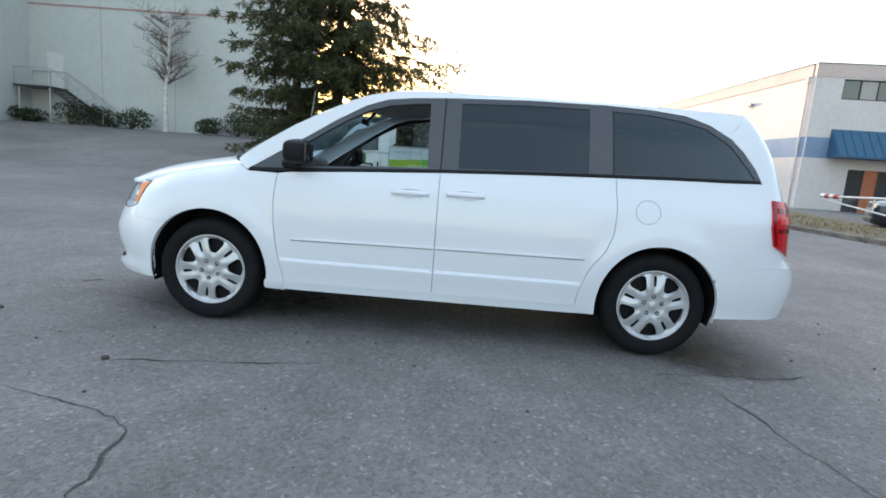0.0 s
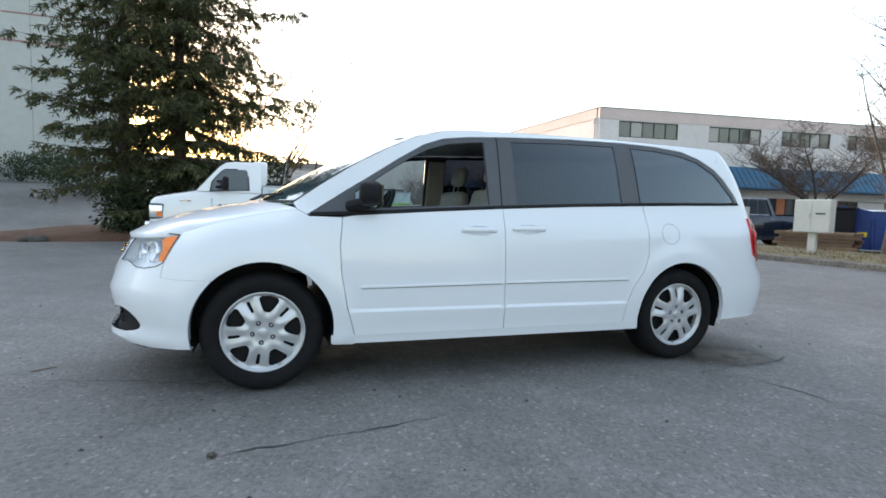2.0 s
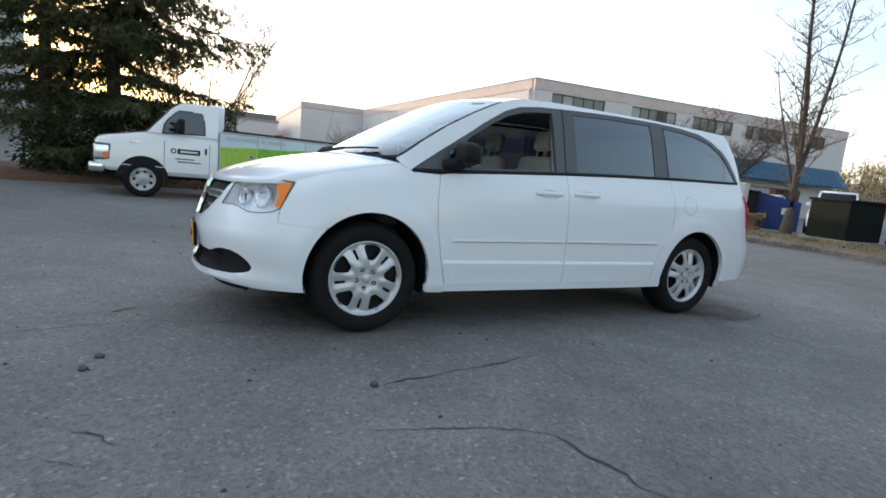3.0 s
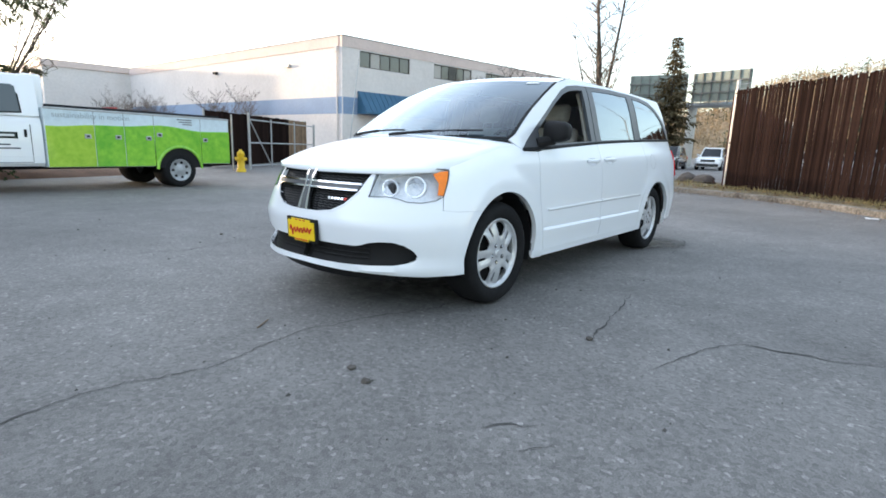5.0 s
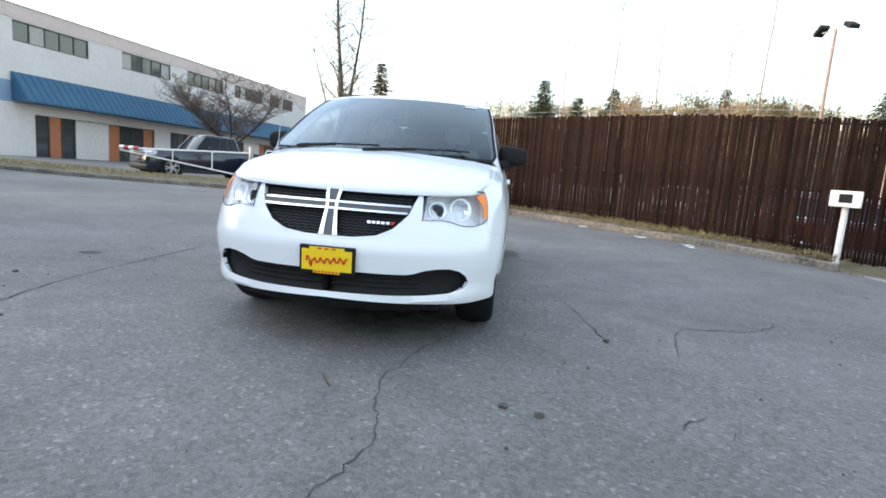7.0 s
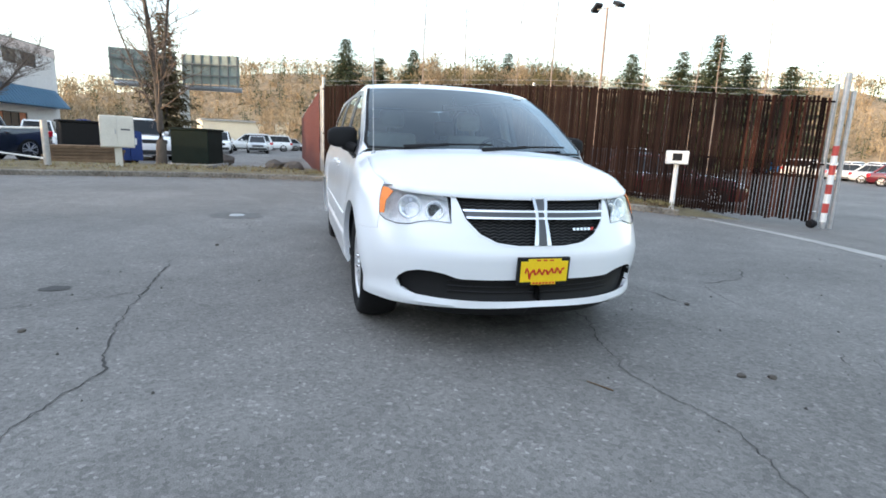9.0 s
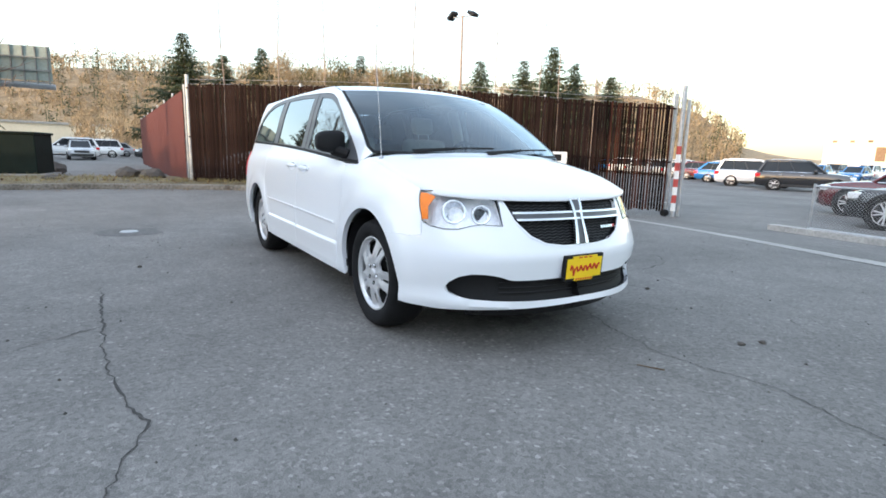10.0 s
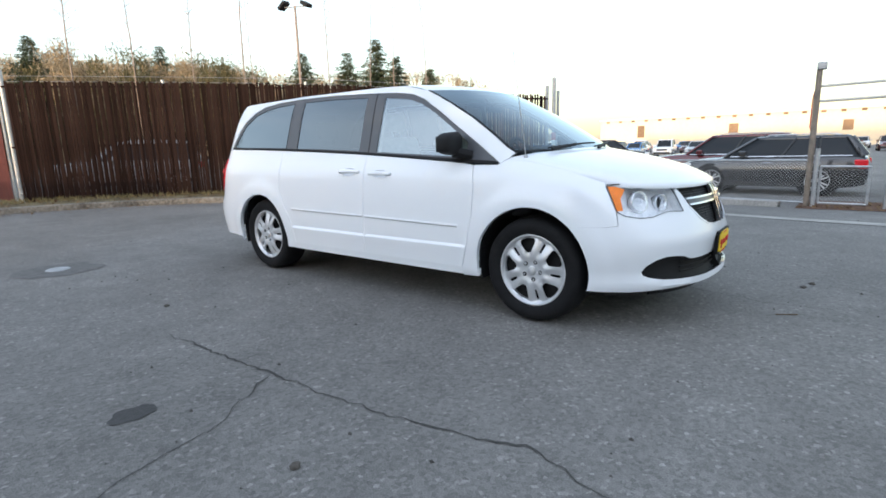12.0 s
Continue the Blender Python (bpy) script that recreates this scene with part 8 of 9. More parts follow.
    mm = at(16.2, 8.6, -62)
    rnd = random.Random(3)
    for k in range(6):
        for j in range(3):
            bm = bmesh.new()
            o = rnd.uniform(-0.12, 0.12)
            box(bm, -1.1 + o, 1.1 + o, -0.55 + 0.37 * j, -0.23 + 0.37 * j, 0.02 + 0.115 * k, 0.125 + 0.115 * k, 0.01, mm)
            part("plank", bm, M["plank"], e)
    e = empty("black_bin", "tall black plastic waste bin", "waste bin")
    mm = at(17.6, 9.15, -62)
    bm = bmesh.new()
    box(bm, -0.65, 0.65, -0.5, 0.5, 0.06, 1.5, 0.04, mm)
    part("bin", bm, M["blackmatte"], e)
    bm = bmesh.new()
    box(bm, -0.70, 0.70, -0.55, 0.55, 1.5, 1.58, 0.02, mm)
    part("lid", bm, M["blackmatte"], e)
    for xx in (-0.5, 0.5):
        bm = bmesh.new()
        tube(bm, mm @ Vector((xx, -0.45, 0.07)), mm @ Vector((xx, 0.45, 0.07)), 0.07, n=10)
        part("wheel", bm, M["rubber"], e)
    # swing-arm barrier
    e = empty("swing_barrier", "white steel swing barrier with a red and white end", "barrier")
    h, t = Vector((12.6, 8.3, 0.0)), Vector((11.9, 12.9, 0.0))
    z0 = ground_z(12.5, 8.3) + 0.1
    bm = bmesh.new()
    tube(bm, h + Vector((0, 0, z0 - 0.15)), h + Vector((0, 0, z0 + 1.35)), 0.09, n=12)
    part("post", bm, M["steel"], e)
    bm = bmesh.new()
    tube(bm, h + Vector((0, 0, z0 + 1.12)), t + Vector((0, 0, z0 + 0.98)), 0.03, n=8)
    part("arm", bm, M["whitepaint"], e)
    bm = bmesh.new()
    tube(bm, h + Vector((0, 0, z0 + 0.25)), t + Vector((0, 0, z0 + 0.90)), 0.025, n=8)
    part("brace", bm, M["whitepaint"], e)
    for f in (0.3, 0.6):
        p = h.lerp(t, f)
        bm = bmesh.new()
        tube(bm, p + Vector((0, 0, z0 + 0.25 + 0.65 * f)), p + Vector((0, 0, z0 + 1.12 - 0.14 * f)), 0.022, n=6)
        part("strut", bm, M["whitepaint"], e)
    for k in range(4):
        p, q = h.lerp(t, 0.86 + 0.035 * k), h.lerp(t, 0.86 + 0.035 * (k + 1))
        bm = bmesh.new()
        d = (q - p)
        tube(bm, p + Vector((0, 0, z0 + 1.0)), q + Vector((0, 0, z0 + 0.99)), 0.075, n=4)
        part("end_marker", bm, M["red"] if k % 2 == 0 else M["whitepaint"], e)
    # storage yard: steel gate frames before brown slats, hydrant
    e = empty("yard_gate", "galvanised steel gate frames of a storage yard", "gate")
    a, b = Vector((4.9, 14.7, 0)), Vector((11.2, 18.6, 0))
    zg = ground_z(6, 14)
    for f in (0.0, 0.16, 0.40, 0.70, 1.0):
        p = a.lerp(b, f)
        bm = bmesh.new()
        tube(bm, p + Vector((0, 0, zg - 0.1)), p + Vector((0, 0, zg + (1.95 if f != 0.16 else 2.1))), 0.05 if f in (0.16, 1.0) else 0.03, n=8)
        part("post", bm, M["steel"], e)
    for z in (0.15, 1.0, 1.85):
        bm = bmesh.new()
        tube(bm, a.lerp(b, 0.16) + Vector((0, 0, zg + z)), b + Vector((0, 0, zg + z)), 0.025, n=8)
        part("rail", bm, M["steel"], e)
    bm = bmesh.new()
    tube(bm, a.lerp(b, 0.17) + Vector((0, 0, zg + 1.85)), a.lerp(b, 0.39) + Vector((0, 0, zg + 0.15)), 0.025, n=8)
    part("brace", bm, M["steel"], e)
    m, L = wall_frame((4.9, 16.6), (12.2, 20.6))
    e = empty("yard_screen", "brown slatted screen round a storage yard", "screen")
    rnd = random.Random(4)
    for k in range(int(L / 0.16)):
        bm = bmesh.new()
        box(bm, 0.16 * k, 0.16 * k + 0.15, -0.012, 0.012, zg + 0.08, zg + 2.15 + rnd.uniform(-0.02, 0.02), m=m)
        part("board", bm, M["slat"] if k < L / 0.16 * 0.75 else M["plank"], e)
    for f in (0, 0.33, 0.66, 1):
        bm = bmesh.new()
        tube(bm, m @ Vector((L * f, 0.06, zg - 0.1)), m @ Vector((L * f, 0.06, zg + 2.2)), 0.04, n=8)
        part("post", bm, M["steel"], e)
    e = empty("fire_hydrant", "yellow fire hydrant beside the yard gate", "hydrant")
    hx, hy = 4.95, 14.25
    zz = ground_z(hx, hy)
    bm = bmesh.new()
    lathe(bm, [(0.0, 0.78), (0.04, 0.78), (0.05, 0.73), (0.11, 0.68), (0.135, 0.60), (0.12, 0.58), (0.12, 0.12), (0.16, 0.10), (0.16, -0.05)], 18, Matrix.Translation((hx, hy, zz)))
    part("barrel", bm, M["hydrant"], e, "", True)
    for dx, dy in ((0.2, 0), (-0.2, 0), (0, -0.22)):
        bm = bmesh.new()
        tube(bm, (hx, hy, zz + 0.45), (hx + dx, hy + dy, zz + 0.45), 0.06, n=10)
        part("outlet", bm, M["hydrant"], e)
    # keypad pedestal before the slatted fence
    e = empty("gate_keypad", "white keypad pedestal before the slatted fence", "keypad")
    kx, ky = 5.15, -7.15
    kz = ground_z(kx, ky) + 0.12
    bm = bmesh.new()
    tube(bm, (kx, ky, kz - 0.1), (kx, ky, kz + 1.05), 0.055, n=10)
    part("post", bm, M["whitepaint"], e)
    mm = Matrix.Translation((kx - 0.05, ky + 0.05, kz + 1.05)) @ Matrix.Rotation(radians(55), 4, "Z")
    bm = bmesh.new()
    box(bm, -0.24, 0.24, -0.09, 0.09, -0.02, 0.28, 0.02, mm)
    hd = part("head", bm, M["whitepaint"], e)
    for s in (-1, 1):
        bm = bmesh.new()
        box(bm, -0.10, 0.10, 0.088 * s, 0.10 * s, 0.06, 0.22, 0.005, mm)
        part("keypad_plate", bm, M["blackmatte"], hd)
    # end posts of the tall fence: red and white
    e = empty("marked_gate_post", "steel gate post wrapped in red and white bands", "gate post")
    px, py = 3.72, -10.05
    pz = ground_z(px, py)
    bm = bmesh.new()
    tube(bm, (px, py, pz - 0.1), (px, py, pz + 3.35), 0.055, n=12)
    part("post", bm, M["steel"], e)
    for k in range(8):
        bm = bmesh.new()
        tube(bm, (px, py, pz + 0.15 + 0.21 * k), (px, py, pz + 0.36 + 0.21 * k), 0.062, n=12)
        part("band", bm, M["red"] if k % 2 else M["whitepaint"], e)
    bm = bmesh.new()
    tube(bm, (px - 0.05, py - 0.16, pz - 0.1), (px - 0.05, py - 0.16, pz + 3.0), 0.045, n=10)
    part("second_post", bm, M["steel"], e)
    bm = bmesh.new()
    lathe(bm, [(0.0, 0.09), (0.08, 0.08), (0.1, 0.0), (0.08, -0.08), (0.0, -0.09)], 12, Matrix.Translation((px + 0.1, py + 0.2, pz + 0.1)) @ Matrix.Rotation(radians(90), 4, "X"))
    part("gate_wheel", bm, M["rubber"], e)


build_clutter()


def wire_mesh(bm, m, L, z0, z1, pitch=0.07):
    H = z1 - z0
    k = -int(H / pitch)
    while k * pitch < L:
        for sg in (1, -1):
            s0, s1 = k * pitch, k * pitch + H
            a, b = max(0, s0), min(L, s1)
            if b > a:
                za, zb = z0 + (a - s0), z0 + (b - s0)
                if sg < 0:
                    za, zb = z1 - (a - s0), z1 - (b - s0)
                tube(bm, m @ Vector((a, 0, za)), m @ Vector((b, 0, zb)), 0.0022, n=3, caps=False)
        k += 1


def build_gate():
    """Low chain-link fence, tall post and pipe frame at the far entrance."""
    gx, gy = -2.45, -9.72
    gz = ground_z(gx, gy)
    e = empty("gate_post", "tall rusty steel gate post with a lamp on top", "gate post")
    bm = bmesh.new()
    tube(bm, (gx, gy, gz - 0.1), (gx, gy, gz + 2.85), 0.055, n=12)
    part("post", bm, mat("rusty_steel", (0.22, 0.18, 0.145), 0.7, vary=0.35, scale=6, bump=0.3), e)
    bm = bmesh.new()
    box(bm, gx - 0.12, gx + 0.05, gy - 0.08, gy + 0.08, gz + 2.85, gz + 3.0, 0.02)
    part("lamp_box", bm, M["steel"], e)
    bm = bmesh.new()
    pipe(bm, [(gx - 0.05, gy, gz + 1.3), (gx + 0.07, gy, gz + 1.7), (gx + 0.07, gy, gz + 2.3), (gx, gy, gz + 2.7)], 0.012, 6)
    part("cable", bm, M["red"], e)
    f = empty("overhead_frame", "pale steel pipe frame above the gate", "frame")
    for z in (2.22, 2.52):
        bm = bmesh.new()
        tube(bm, (gx - 0.06, gy, gz + z), (gx - 4.6, gy + 0.35, gz + z + 0.03), 0.03, n=8)
        part("pipe", bm, M["cream"], f)
    bm = bmesh.new()
    tube(bm, (gx - 4.6, gy + 0.35, gz - 0.1), (gx - 4.6, gy + 0.35, gz + 2.58), 0.05, n=10)
    part("upright", bm, M["cream"], f)
    c = empty("low_chain_fence", "low chain-link fence with steel rails", "fence")
    a, b = (0.6, -10.3), (gx, gy)
    m, L = wall_frame(a, b)
    for z in (0.10, 1.0):
        bm = bmesh.new()
        tube(bm, m @ Vector((0, 0, gz + z)), m @ Vector((L, 0, gz + z)), 0.022, n=8)
        part("rail", bm, M["steel"], c)
    bm = bmesh.new()
    tube(bm, m @ Vector((0, 0, gz - 0.1)), m @ Vector((0, 0, gz + 1.05)), 0.03, n=8)
    part("end_post", bm, M["steel"], c)
    bm = bmesh.new()
    wire_mesh(bm, m, L, gz + 0.10, gz + 1.0)
    tagged(part("wire_mesh", bm, M["steel"], c), kind="stuff")
    g = empty("small_gate", "small steel framed chain-link gate", "gate")
    m2, L2 = wall_frame((gx - 0.2, gy + 0.02), (gx - 1.02, gy + 0.10))
    for p, q in (((0, 0.1), (L2, 0.1)), ((0, 0.87), (L2, 0.87)), ((0, 0.1), (0, 0.87)), ((L2, 0.1), (L2, 0.87))):
        bm = bmesh.new()
        tube(bm, m2 @ Vector((p[0], 0, gz + p[1])), m2 @ Vector((q[0], 0, gz + q[1])), 0.025, n=8)
        part("gate_bar", bm, M["steel"], g)
    bm = bmesh.new()
    wire_mesh(bm, m2, L2, gz + 0.10, gz + 0.87)
    tagged(part("wire_mesh", bm, M["steel"], g), kind="stuff")
    for dx in (0.12, 1.32):
        bm = bmesh.new()
        tube(bm, (gx - dx, gy + 0.06, gz - 0.1), (gx - dx, gy + 0.06, gz + 1.25), 0.045, n=10)
        part("gate_post", bm, M["steel"], g)
    m3, L3 = wall_frame((gx - 1.7, gy + 0.1), (gx - 9.0, gy + 0.7))
    c2 = empty("low_chain_fence", "low chain-link fence beyond the small gate", "fence")
    for z in (0.10, 1.1):
        bm = bmesh.new()
        tube(bm, m3 @ Vector((0, 0, gz + z)), m3 @ Vector((L3, 0, gz + z)), 0.022, n=8)
        part("rail", bm, M["steel"], c2)
    bm = bmesh.new()
    wire_mesh(bm, m3, L3, gz + 0.10, gz + 1.1)
    tagged(part("wire_mesh", bm, M["steel"], c2), kind="stuff")
    for f in (0.33, 0.66, 1.0):
        bm = bmesh.new()
        tube(bm, m3 @ Vector((L3 * f, 0, gz - 0.1)), m3 @ Vector((L3 * f, 0, gz + 1.2)), 0.03, n=8)
        part("post", bm, M["steel"], c2)
    bm = bmesh.new()
    rnd = random.Random(33)
    lo, hi = [], []
    for k in range(40):
        x = -2.3 - 0.17 * k
        lo.append((x, gy + 0.55 + 0.12 * noise.noise(Vector((x * 1.3, 0, 0)))))
        hi.append((x, gy - 1.4))
    for row in (lo, hi):
        row[:] = [bm.verts.new((x, y, ground_z(x, y) + 0.012)) for x, y in row]
    for k in range(39):
        bm.faces.new((lo[k], lo[k + 1], hi[k + 1], hi[k]))
    tagged(link("soil_strip", bm, M["mulch"]), "dark soil strip with fallen leaves under the gate", "soil", kind="structure")
    lv = Soup()
    for k in range(700):
        x, y = rnd.uniform(-9, -2.3), gy + rnd.triangular(-1.3, 0.7, 0.2)
        lv.kite(Vector((x, y, ground_z(x, y) + rnd.uniform(0.014, 0.04))), wander(rnd, Vector((1, 0, 0)), 1.0), wander(rnd, Vector((0, 0, 1)), 0.5), rnd.uniform(0.05, 0.12), rnd.uniform(0.03, 0.06))
    tagged(lv.mesh("gate_leaves", M["litter"]), "fallen brown leaves on the soil strip", "leaves", kind="stuff")
    k = ribbon("entrance_kerb", [(1.2 - 0.4 * q, -10.05 + 0.06 * q) for q in range(9)], [(0.2, -0.02), (0.19, 0.12), (0.0, 0.13), (-0.02, -0.02)], M["concrete"], "low concrete kerb under the chain-link fence", 0.01)


build_gate()


def build_distance():
    # lamp mast
    lx, ly = 22.8, -15.8
    e = empty("lamp_mast", "tall steel lamp mast with two floodlights", "street lamp")
    z = ground_z(lx, ly)
    bm = bmesh.new()
    tube(bm, (lx, ly, z - 0.1), (lx, ly, 9.4), 0.10, 0.065, 10)
    part("mast", bm, mat("weathered_mast", (0.22, 0.17, 0.14), 0.7), e)
    bm = bmesh.new()
    tube(bm, (lx - 0.55, ly - 0.3, 9.35), (lx + 0.55, ly + 0.3, 9.35), 0.035, n=6)
    part("cross_arm", bm, M["steel"], e)
    for s in (-1, 1):
        bm = bmesh.new()
        box(bm, -0.32, 0.32, -0.22, 0.22, -0.1, 0.1, 0.03, Matrix.Translation((lx + 0.6 * s, ly + 0.33 * s, 9.45)) @ Matrix.Rotation(radians(28 * s), 4, "Y"))
        part("floodlight", bm, M["blackmatte"], e)
    # billboards
    bx, by = 47.3, 11.0
    e = empty("billboard", "steel billboard structure seen from behind", "billboard")
    bm = bmesh.new()
    tube(bm, (bx, by, -0.1), (bx, by, 5.6), 0.4, n=14)
    part("column", bm, mat("pale_column", (0.55, 0.54, 0.50), 0.7), e)
    dim = mat("dull_grey_steel", (0.16, 0.17, 0.165), 0.7, vary=0.2, scale=2)
    back = mat("green_grey_panel", (0.20, 0.24, 0.22), 0.6, vary=0.15, scale=0.5)
    for s, a in ((1, 12), (-1, -14)):
        mm = Matrix.Translation((bx - 1.5, by, 6.9)) @ Matrix.Rotation(radians(90 + a), 4, "Z")
        bm = bmesh.new()
        box(bm, 0.25 * s, 5.1 * s, 0.0, 0.1, -1.15, 1.25, 0, mm)
        pn = part("panel", bm, back, e, "grey-green billboard panel")
        for k in range(7):
            bm = bmesh.new()
            box(bm, (0.35 + 0.76 * k) * s, (0.43 + 0.76 * k) * s, 0.1, 0.22, -1.4, 1.25, 0, mm)
            part("stud", bm, dim, pn)
        for zz in (-1.35, -0.5, 0.4):
            bm = bmesh.new()
            box(bm, 0.2 * s, 5.15 * s, 0.22, 0.32, zz, zz + 0.1, 0, mm)
            part("beam", bm, dim, pn)
    bm = bmesh.new()
    tube(bm, (bx - 1.5, by - 5, 5.45), (bx - 1.5, by + 5, 5.45), 0.2, n=8)
    tube(bm, (bx - 1.6, by, 5.45), (bx, by, 5.45), 0.25, n=8)
    part("torsion_beam", bm, M["steel"], e)
    # long pale building beyond the sales lot
    e = empty("long_building", "long low beige building lit by evening sun", "building")
    bm = bmesh.new()
    prism(bm, [(46, -121), (-40, -118), (-40, -150), (46, -150)], -0.4, 6.4)
    part("wall", bm, M["beige"], e)
    bm = bmesh.new()
    prism(bm, [(46.2, -120.8), (-40.2, -117.8), (-40.2, -150.2), (46.2, -150.2)], 6.4, 6.75)
    part("roof_edge", bm, M["stucco"], e)
    m, L = wall_frame((46, -121), (-40, -118))
    for k in range(28):
        bm = bmesh.new()
        box(bm, 1.5 + 3.0 * k, 2.3 + 3.0 * k, -0.05, 0.35, 5.85, 6.3, m=m)
        part("scupper", bm, M["plank"], e)
    for s, w, z0, z1 in ((9, 1.6, 2.6, 5.0), (28, 1.8, 2.8, 4.6), (47, 1.6, 2.8, 4.4), (60, 2.2, 0, 3.0), (74, 1.6, 2.8, 4.4)):
        bm = bmesh.new()
        box(bm, s, s + w, -0.06, 0.3, z0 - 0.3, z1, m=m)
        part("window", bm, M["plank"], e, "dark window in the beige wall")
    # warm shed and pale buildings on the slope behind the billboards
    e = empty("hillside_shed", "long pale shed lit by evening sun", "building")
    bm = bmesh.new()
    prism(bm, [(150, 26), (156, 2), (170, 4), (166, 30)], -0.4, 6.0)
    part("wall", bm, M["beige"], e)
    bm = bmesh.new()
    prism(bm, [(149.5, 26.3), (155.5, 1.7), (170.5, 3.7), (166.5, 30.3)], 6.0, 6.5)
    part("roof", bm, M["concrete"], e)


build_distance()


# ---------------------------------------------------------------- marks on the asphalt
def build_cracks():
    lines = (
        [(-4.45, -0.52), (-4.23, -0.47), (-3.89, -0.40), (-3.63, -0.47), (-3.44, -0.53), (-3.22, -0.50), (-2.86, -0.43), (-2.40, -0.50), (-2.04, -0.66), (-1.6, -0.7)],
        [(0.44, 2.49), (-0.3, 2.47), (-0.75, 2.45), (-1.13, 2.44), (-1.66, 2.41), (-2.06, 2.32), (-2.29, 2.26), (-2.55, 2.36), (-3.0, 2.45)],
        [(-0.78, 2.47), (-1.08, 2.96), (-1.1, 3.27), (-1.19, 3.42), (-1.3, 3.8)],
        [(-0.98, -3.1), (-1.07, -2.86), (-1.14, -2.59), (-1.16, -2.41), (-1.29, -2.31), (-1.55, -2.22), (-1.97, -2.11)],
        [(1.76, -1.36), (1.84, -1.72), (1.87, -2.01), (1.93, -2.25), (1.95, -2.4), (2.1, -3.0)],
        [(1.45, -1.25), (1.86, -1.16), (2.2, -1.17), (2.6, -1.05)],
        [(-2.98, -1.81), (-2.77, -2.0)],
        [(-0.54, -1.52), (-1.23, -1.64), (-1.74, -1.72)],
        [(-3.07, -1.96), (-2.86, -2.12)],
        [(-1.03, -3.01), (-0.8, -3.2), (-0.57, -3.31)],
    )
    rnd = random.Random(9)
    dark = mat("crack_shadow", (0.055, 0.053, 0.05), 0.95, vary=0.3, scale=30)
    for pts in lines:
        path = []
        for a, b in zip(pts, pts[1:]):
            n = max(2, int(math.hypot(b[0] - a[0], b[1] - a[1]) / 0.035))
            path += [(a[0] + (b[0] - a[0]) * k / n, a[1] + (b[1] - a[1]) * k / n) for k in range(n)]
        path.append(pts[-1])
        bm = bmesh.new()
        prev = None
        for i, (x, y) in enumerate(path):
            a, b = path[max(0, i - 1)], path[min(len(path) - 1, i + 1)]
            d = Vector((b[0] - a[0], b[1] - a[1])).normalized()
            n = Vector((-d.y, d.x))
            o = 0.035 * noise.noise(Vector((x * 6, y * 6, 1))) + 0.016 * noise.noise(Vector((x * 23, y * 23, 4))) + rnd.uniform(-0.008, 0.008)
            w = 0.0050 * (0.35 + 1.3 * abs(noise.noise(Vector((x * 3, y * 3, 7)))) * 1.6) * min(1, i / 4 + 0.1, (len(path) - 1 - i) / 4 + 0.1)
            c = Vector((x + n.x * o, y + n.y * o))
            z = ground_z(x, y) + 0.004
            cur = [bm.verts.new((c.x + n.x * w, c.y + n.y * w, z)), bm.verts.new((c.x - n.x * w, c.y - n.y * w, z))]
            if prev:
                bm.faces.new((prev[0], cur[0], cur[1], prev[1]))
            prev = cur
        tagged(link("crack", bm, dark), "thin dark crack in the asphalt", "crack", "cracks in the asphalt", "structure")
    # patch, cover, pebbles
    def blot(name, x, y, rx, ry, material, label, category, z=0.004, seed=0):
        bm = bmesh.new()
        vs = []
        for k in range(40):
            t = 2 * math.pi * k / 40
            r = 1 + 0.28 * noise.noise(Vector((math.cos(t) * 1.6, math.sin(t) * 1.6, seed)))
            px, py = x + rx * r * math.cos(t), y + ry * r * math.sin(t)
            vs.append(bm.verts.new((px, py, ground_z(px, py) + z)))
        bm.faces.new(vs)
        return tagged(link(name, bm, material), label, category, kind="structure")
    def fading_blot(name, x, y, rx, ry, colour, rough, strength):
        """A thin patch of colour that fades out unevenly from its middle."""
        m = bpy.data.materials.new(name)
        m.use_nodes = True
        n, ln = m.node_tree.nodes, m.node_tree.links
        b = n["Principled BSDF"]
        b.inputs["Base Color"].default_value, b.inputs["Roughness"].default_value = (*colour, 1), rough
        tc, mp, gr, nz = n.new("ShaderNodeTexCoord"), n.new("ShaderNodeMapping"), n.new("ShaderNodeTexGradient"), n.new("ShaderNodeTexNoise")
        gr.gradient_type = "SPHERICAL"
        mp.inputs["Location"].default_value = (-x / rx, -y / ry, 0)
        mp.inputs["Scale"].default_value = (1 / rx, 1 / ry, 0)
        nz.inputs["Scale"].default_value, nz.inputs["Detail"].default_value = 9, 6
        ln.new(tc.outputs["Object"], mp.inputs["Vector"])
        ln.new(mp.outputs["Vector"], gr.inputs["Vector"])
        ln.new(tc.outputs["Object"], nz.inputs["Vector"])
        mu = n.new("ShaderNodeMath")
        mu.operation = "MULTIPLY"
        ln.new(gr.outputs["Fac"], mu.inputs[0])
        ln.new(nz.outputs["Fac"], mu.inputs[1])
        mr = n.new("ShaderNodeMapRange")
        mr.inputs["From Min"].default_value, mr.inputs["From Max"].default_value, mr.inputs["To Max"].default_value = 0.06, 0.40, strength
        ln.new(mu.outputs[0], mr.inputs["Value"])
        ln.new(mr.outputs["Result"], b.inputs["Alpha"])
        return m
    tar = mat("tar_patch", (0.05, 0.049, 0.048), 0.8, vary=0.3, scale=20, bump=0.5)
    blot("tar_patch", -0.62, 3.10, 0.075, 0.10, tar, "dark tar patch on the asphalt", "patch", seed=2)
    blot("tar_patch", 3.57, 2.23, 0.40, 0.38, mat("old_patch", (0.115, 0.112, 0.108), 0.85, vary=0.3, scale=14, bump=0.5), "dark round patch round a small cover", "patch", seed=0.4)
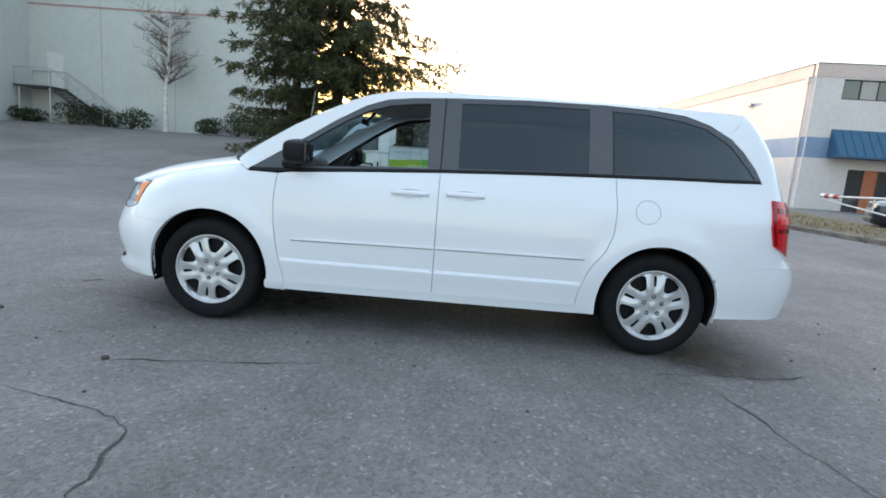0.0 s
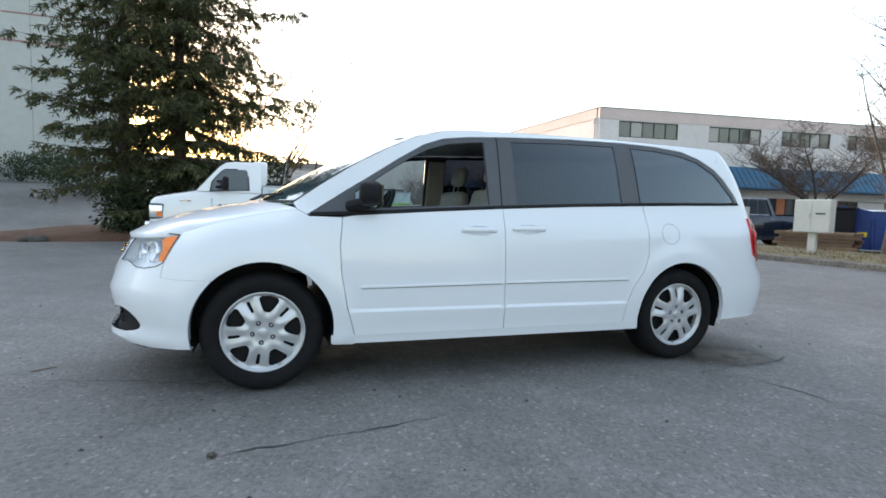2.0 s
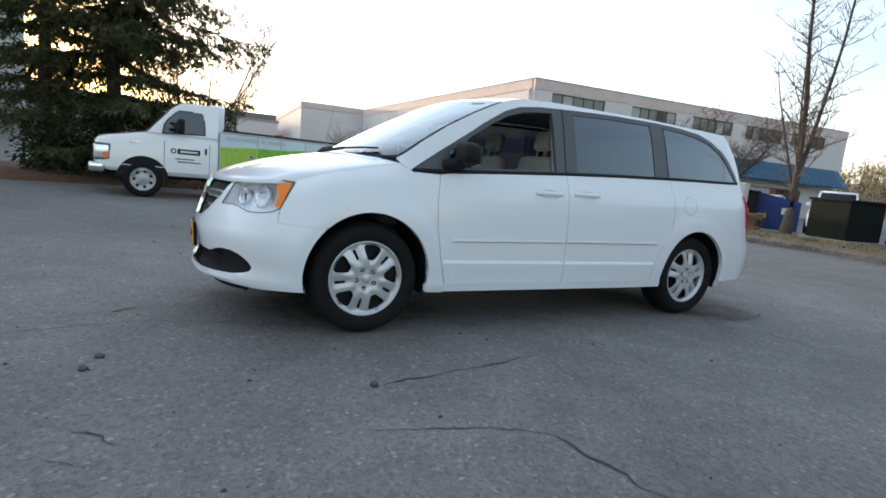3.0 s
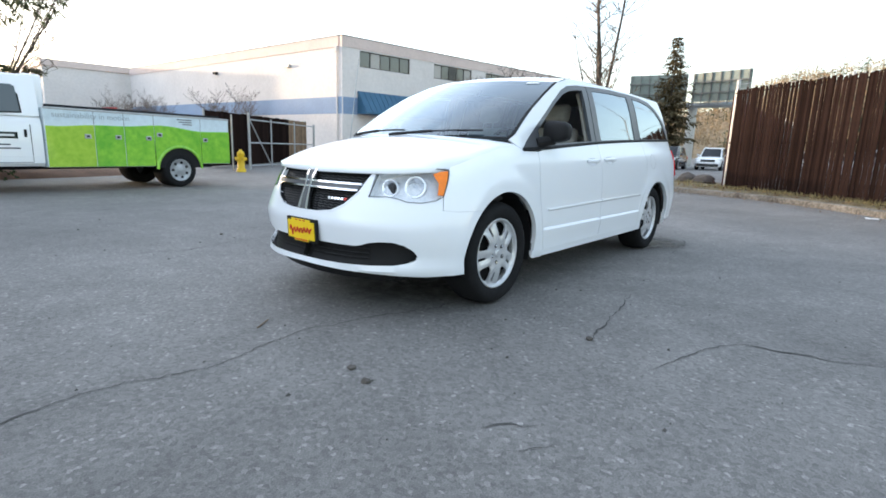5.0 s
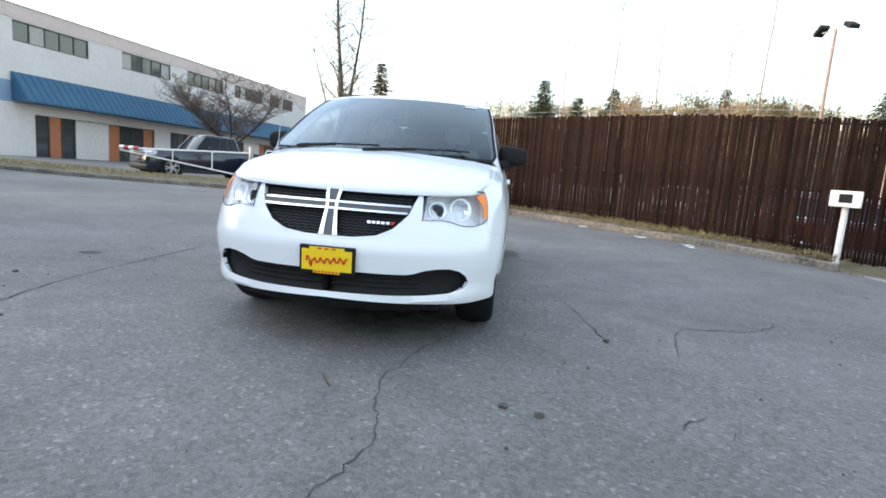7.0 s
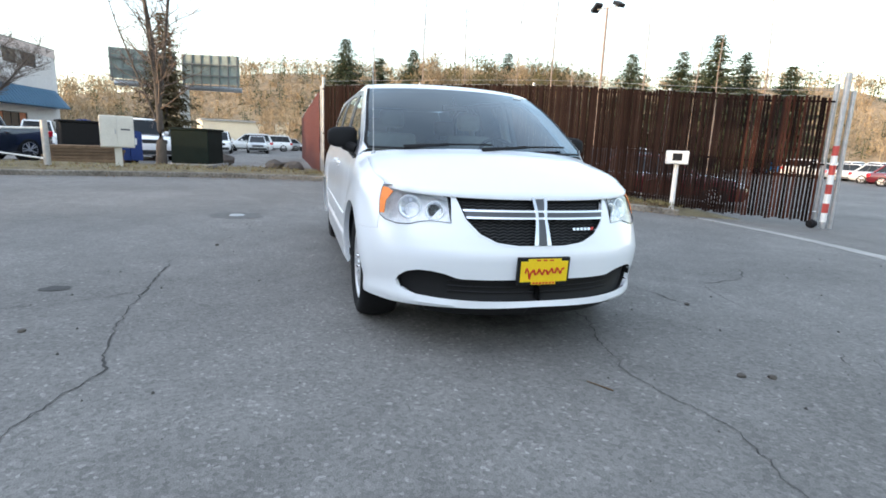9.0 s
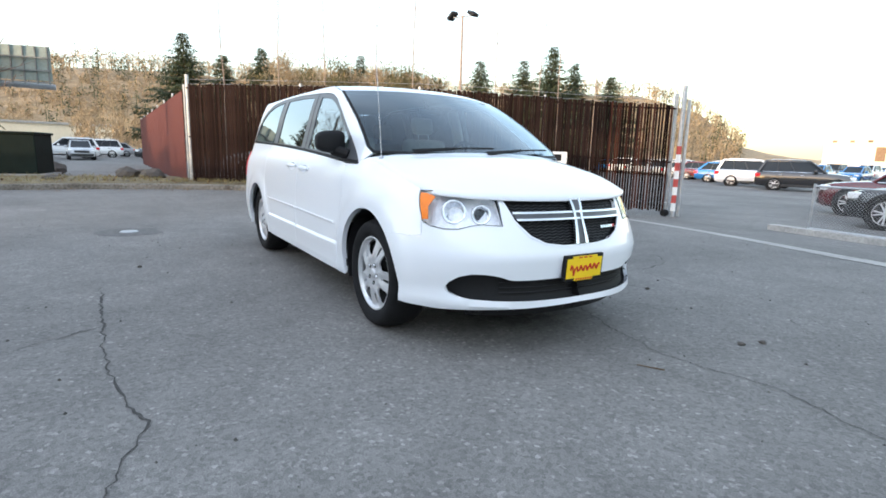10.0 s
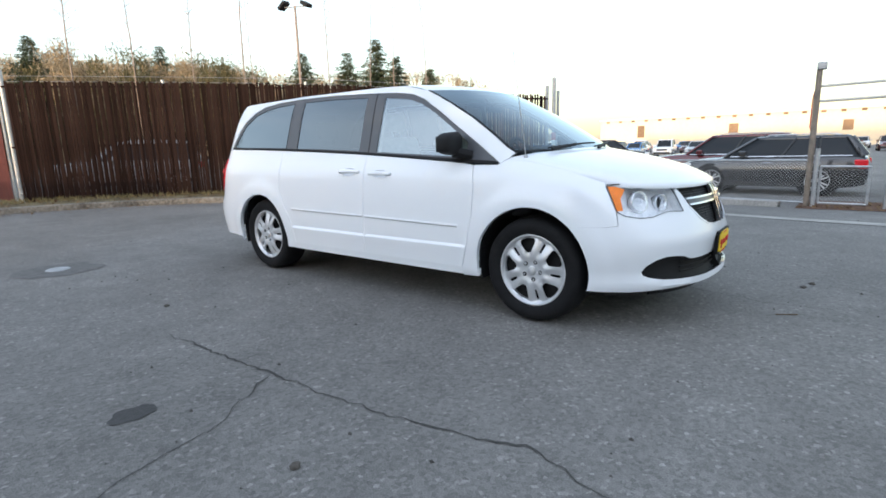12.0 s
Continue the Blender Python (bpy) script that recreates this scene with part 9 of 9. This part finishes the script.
    blot("oil_stain", 2.05, -0.85, 0.62, 0.46, fading_blot("brown_stain", 2.05, -0.85, 0.62, 0.46, (0.085, 0.07, 0.05), 0.6, 0.9), "brownish stain behind the rear wheel", "stain", seed=5)
    blot("oil_stain", -1.35, -0.15, 1.0, 0.7, fading_blot("dark_blot", -1.35, -0.15, 1.0, 0.7, (0.07, 0.066, 0.06), 0.7, 0.7), "faint dark patch on the asphalt under the van's front", "stain", z=0.0035, seed=8)
    for x, y, w in ((8.0, -2.9, 0.16), (6.5, -3.95, 0.17), (5.6, -4.65, 0.14), (5.25, -4.6, 0.10)):
        bm = bmesh.new()
        bmesh.ops.create_grid(bm, x_segments=5, y_segments=4, size=1)
        for v in bm.verts:
            q = noise.noise(Vector((v.co.x * 2 + x, v.co.y * 2 + y, 2)))
            v.co = Vector((x + v.co.x * w * (1 + 0.4 * q), y + v.co.y * w * 0.6 * (1 - 0.5 * q), ground_z(x, y) + 0.008 + 0.03 * abs(q)))
        tagged(link("paper_scrap", bm, M["whitepaint"]), "crumpled pale paper scrap on the asphalt", "scrap", "scraps by the kerb")
    cov = empty("utility_cover", "small pale metal utility cover in the asphalt", "cover")
    bm = bmesh.new()
    lathe(bm, [(0.0, 0.012), (0.10, 0.012), (0.115, 0.004), (0.115, 0.0)], 20, Matrix.Translation((3.55, 2.24, ground_z(3.55, 2.24) + 0.004)))
    part("lid", bm, M["steel"], cov)
    st = Soup()
    for i in range(420):
        x, y = rnd.uniform(-6.5, 5), rnd.uniform(-6, 6)
        s = rnd.choice((0.006, 0.008, 0.01, 0.016))
        p = Vector((x, y, ground_z(x, y)))
        b = len(st.v)
        a = rnd.uniform(0, 6)
        for k in range(4):
            st.v.append(p + Vector((math.cos(a + k * 1.57) * s, math.sin(a + k * 1.57) * s * 0.7, -0.001)))
        st.v.append(p + Vector((0, 0, s * 0.8)))
        st.f += [(b, b + 1, b + 4), (b + 1, b + 2, b + 4), (b + 2, b + 3, b + 4), (b + 3, b, b + 4)]
    tagged(st.mesh("grit", mat("dark_grit", (0.07, 0.065, 0.06), 0.9, vary=0.4, scale=2)), "loose dark grit scattered on the asphalt", "grit", kind="stuff")
    tw = bmesh.new()
    tube(tw, (-2.98, -0.21, 0.006), (-2.86, -0.13, 0.008), 0.004, 0.003, 5)
    tagged(link("twig", tw, M["litter"]), "pale dry twig lying on the asphalt", "twig")
    for i, (x, y) in enumerate(((-3.01, -1.19), (-1.74, -1.713), (1.07, 2.19), (-2.96, -1.03), (-1.6, 2.9))):
        rock(x, y, 0.022, 900 + i, "small dark pebble on the asphalt", "pebbles on the asphalt")


build_cracks()
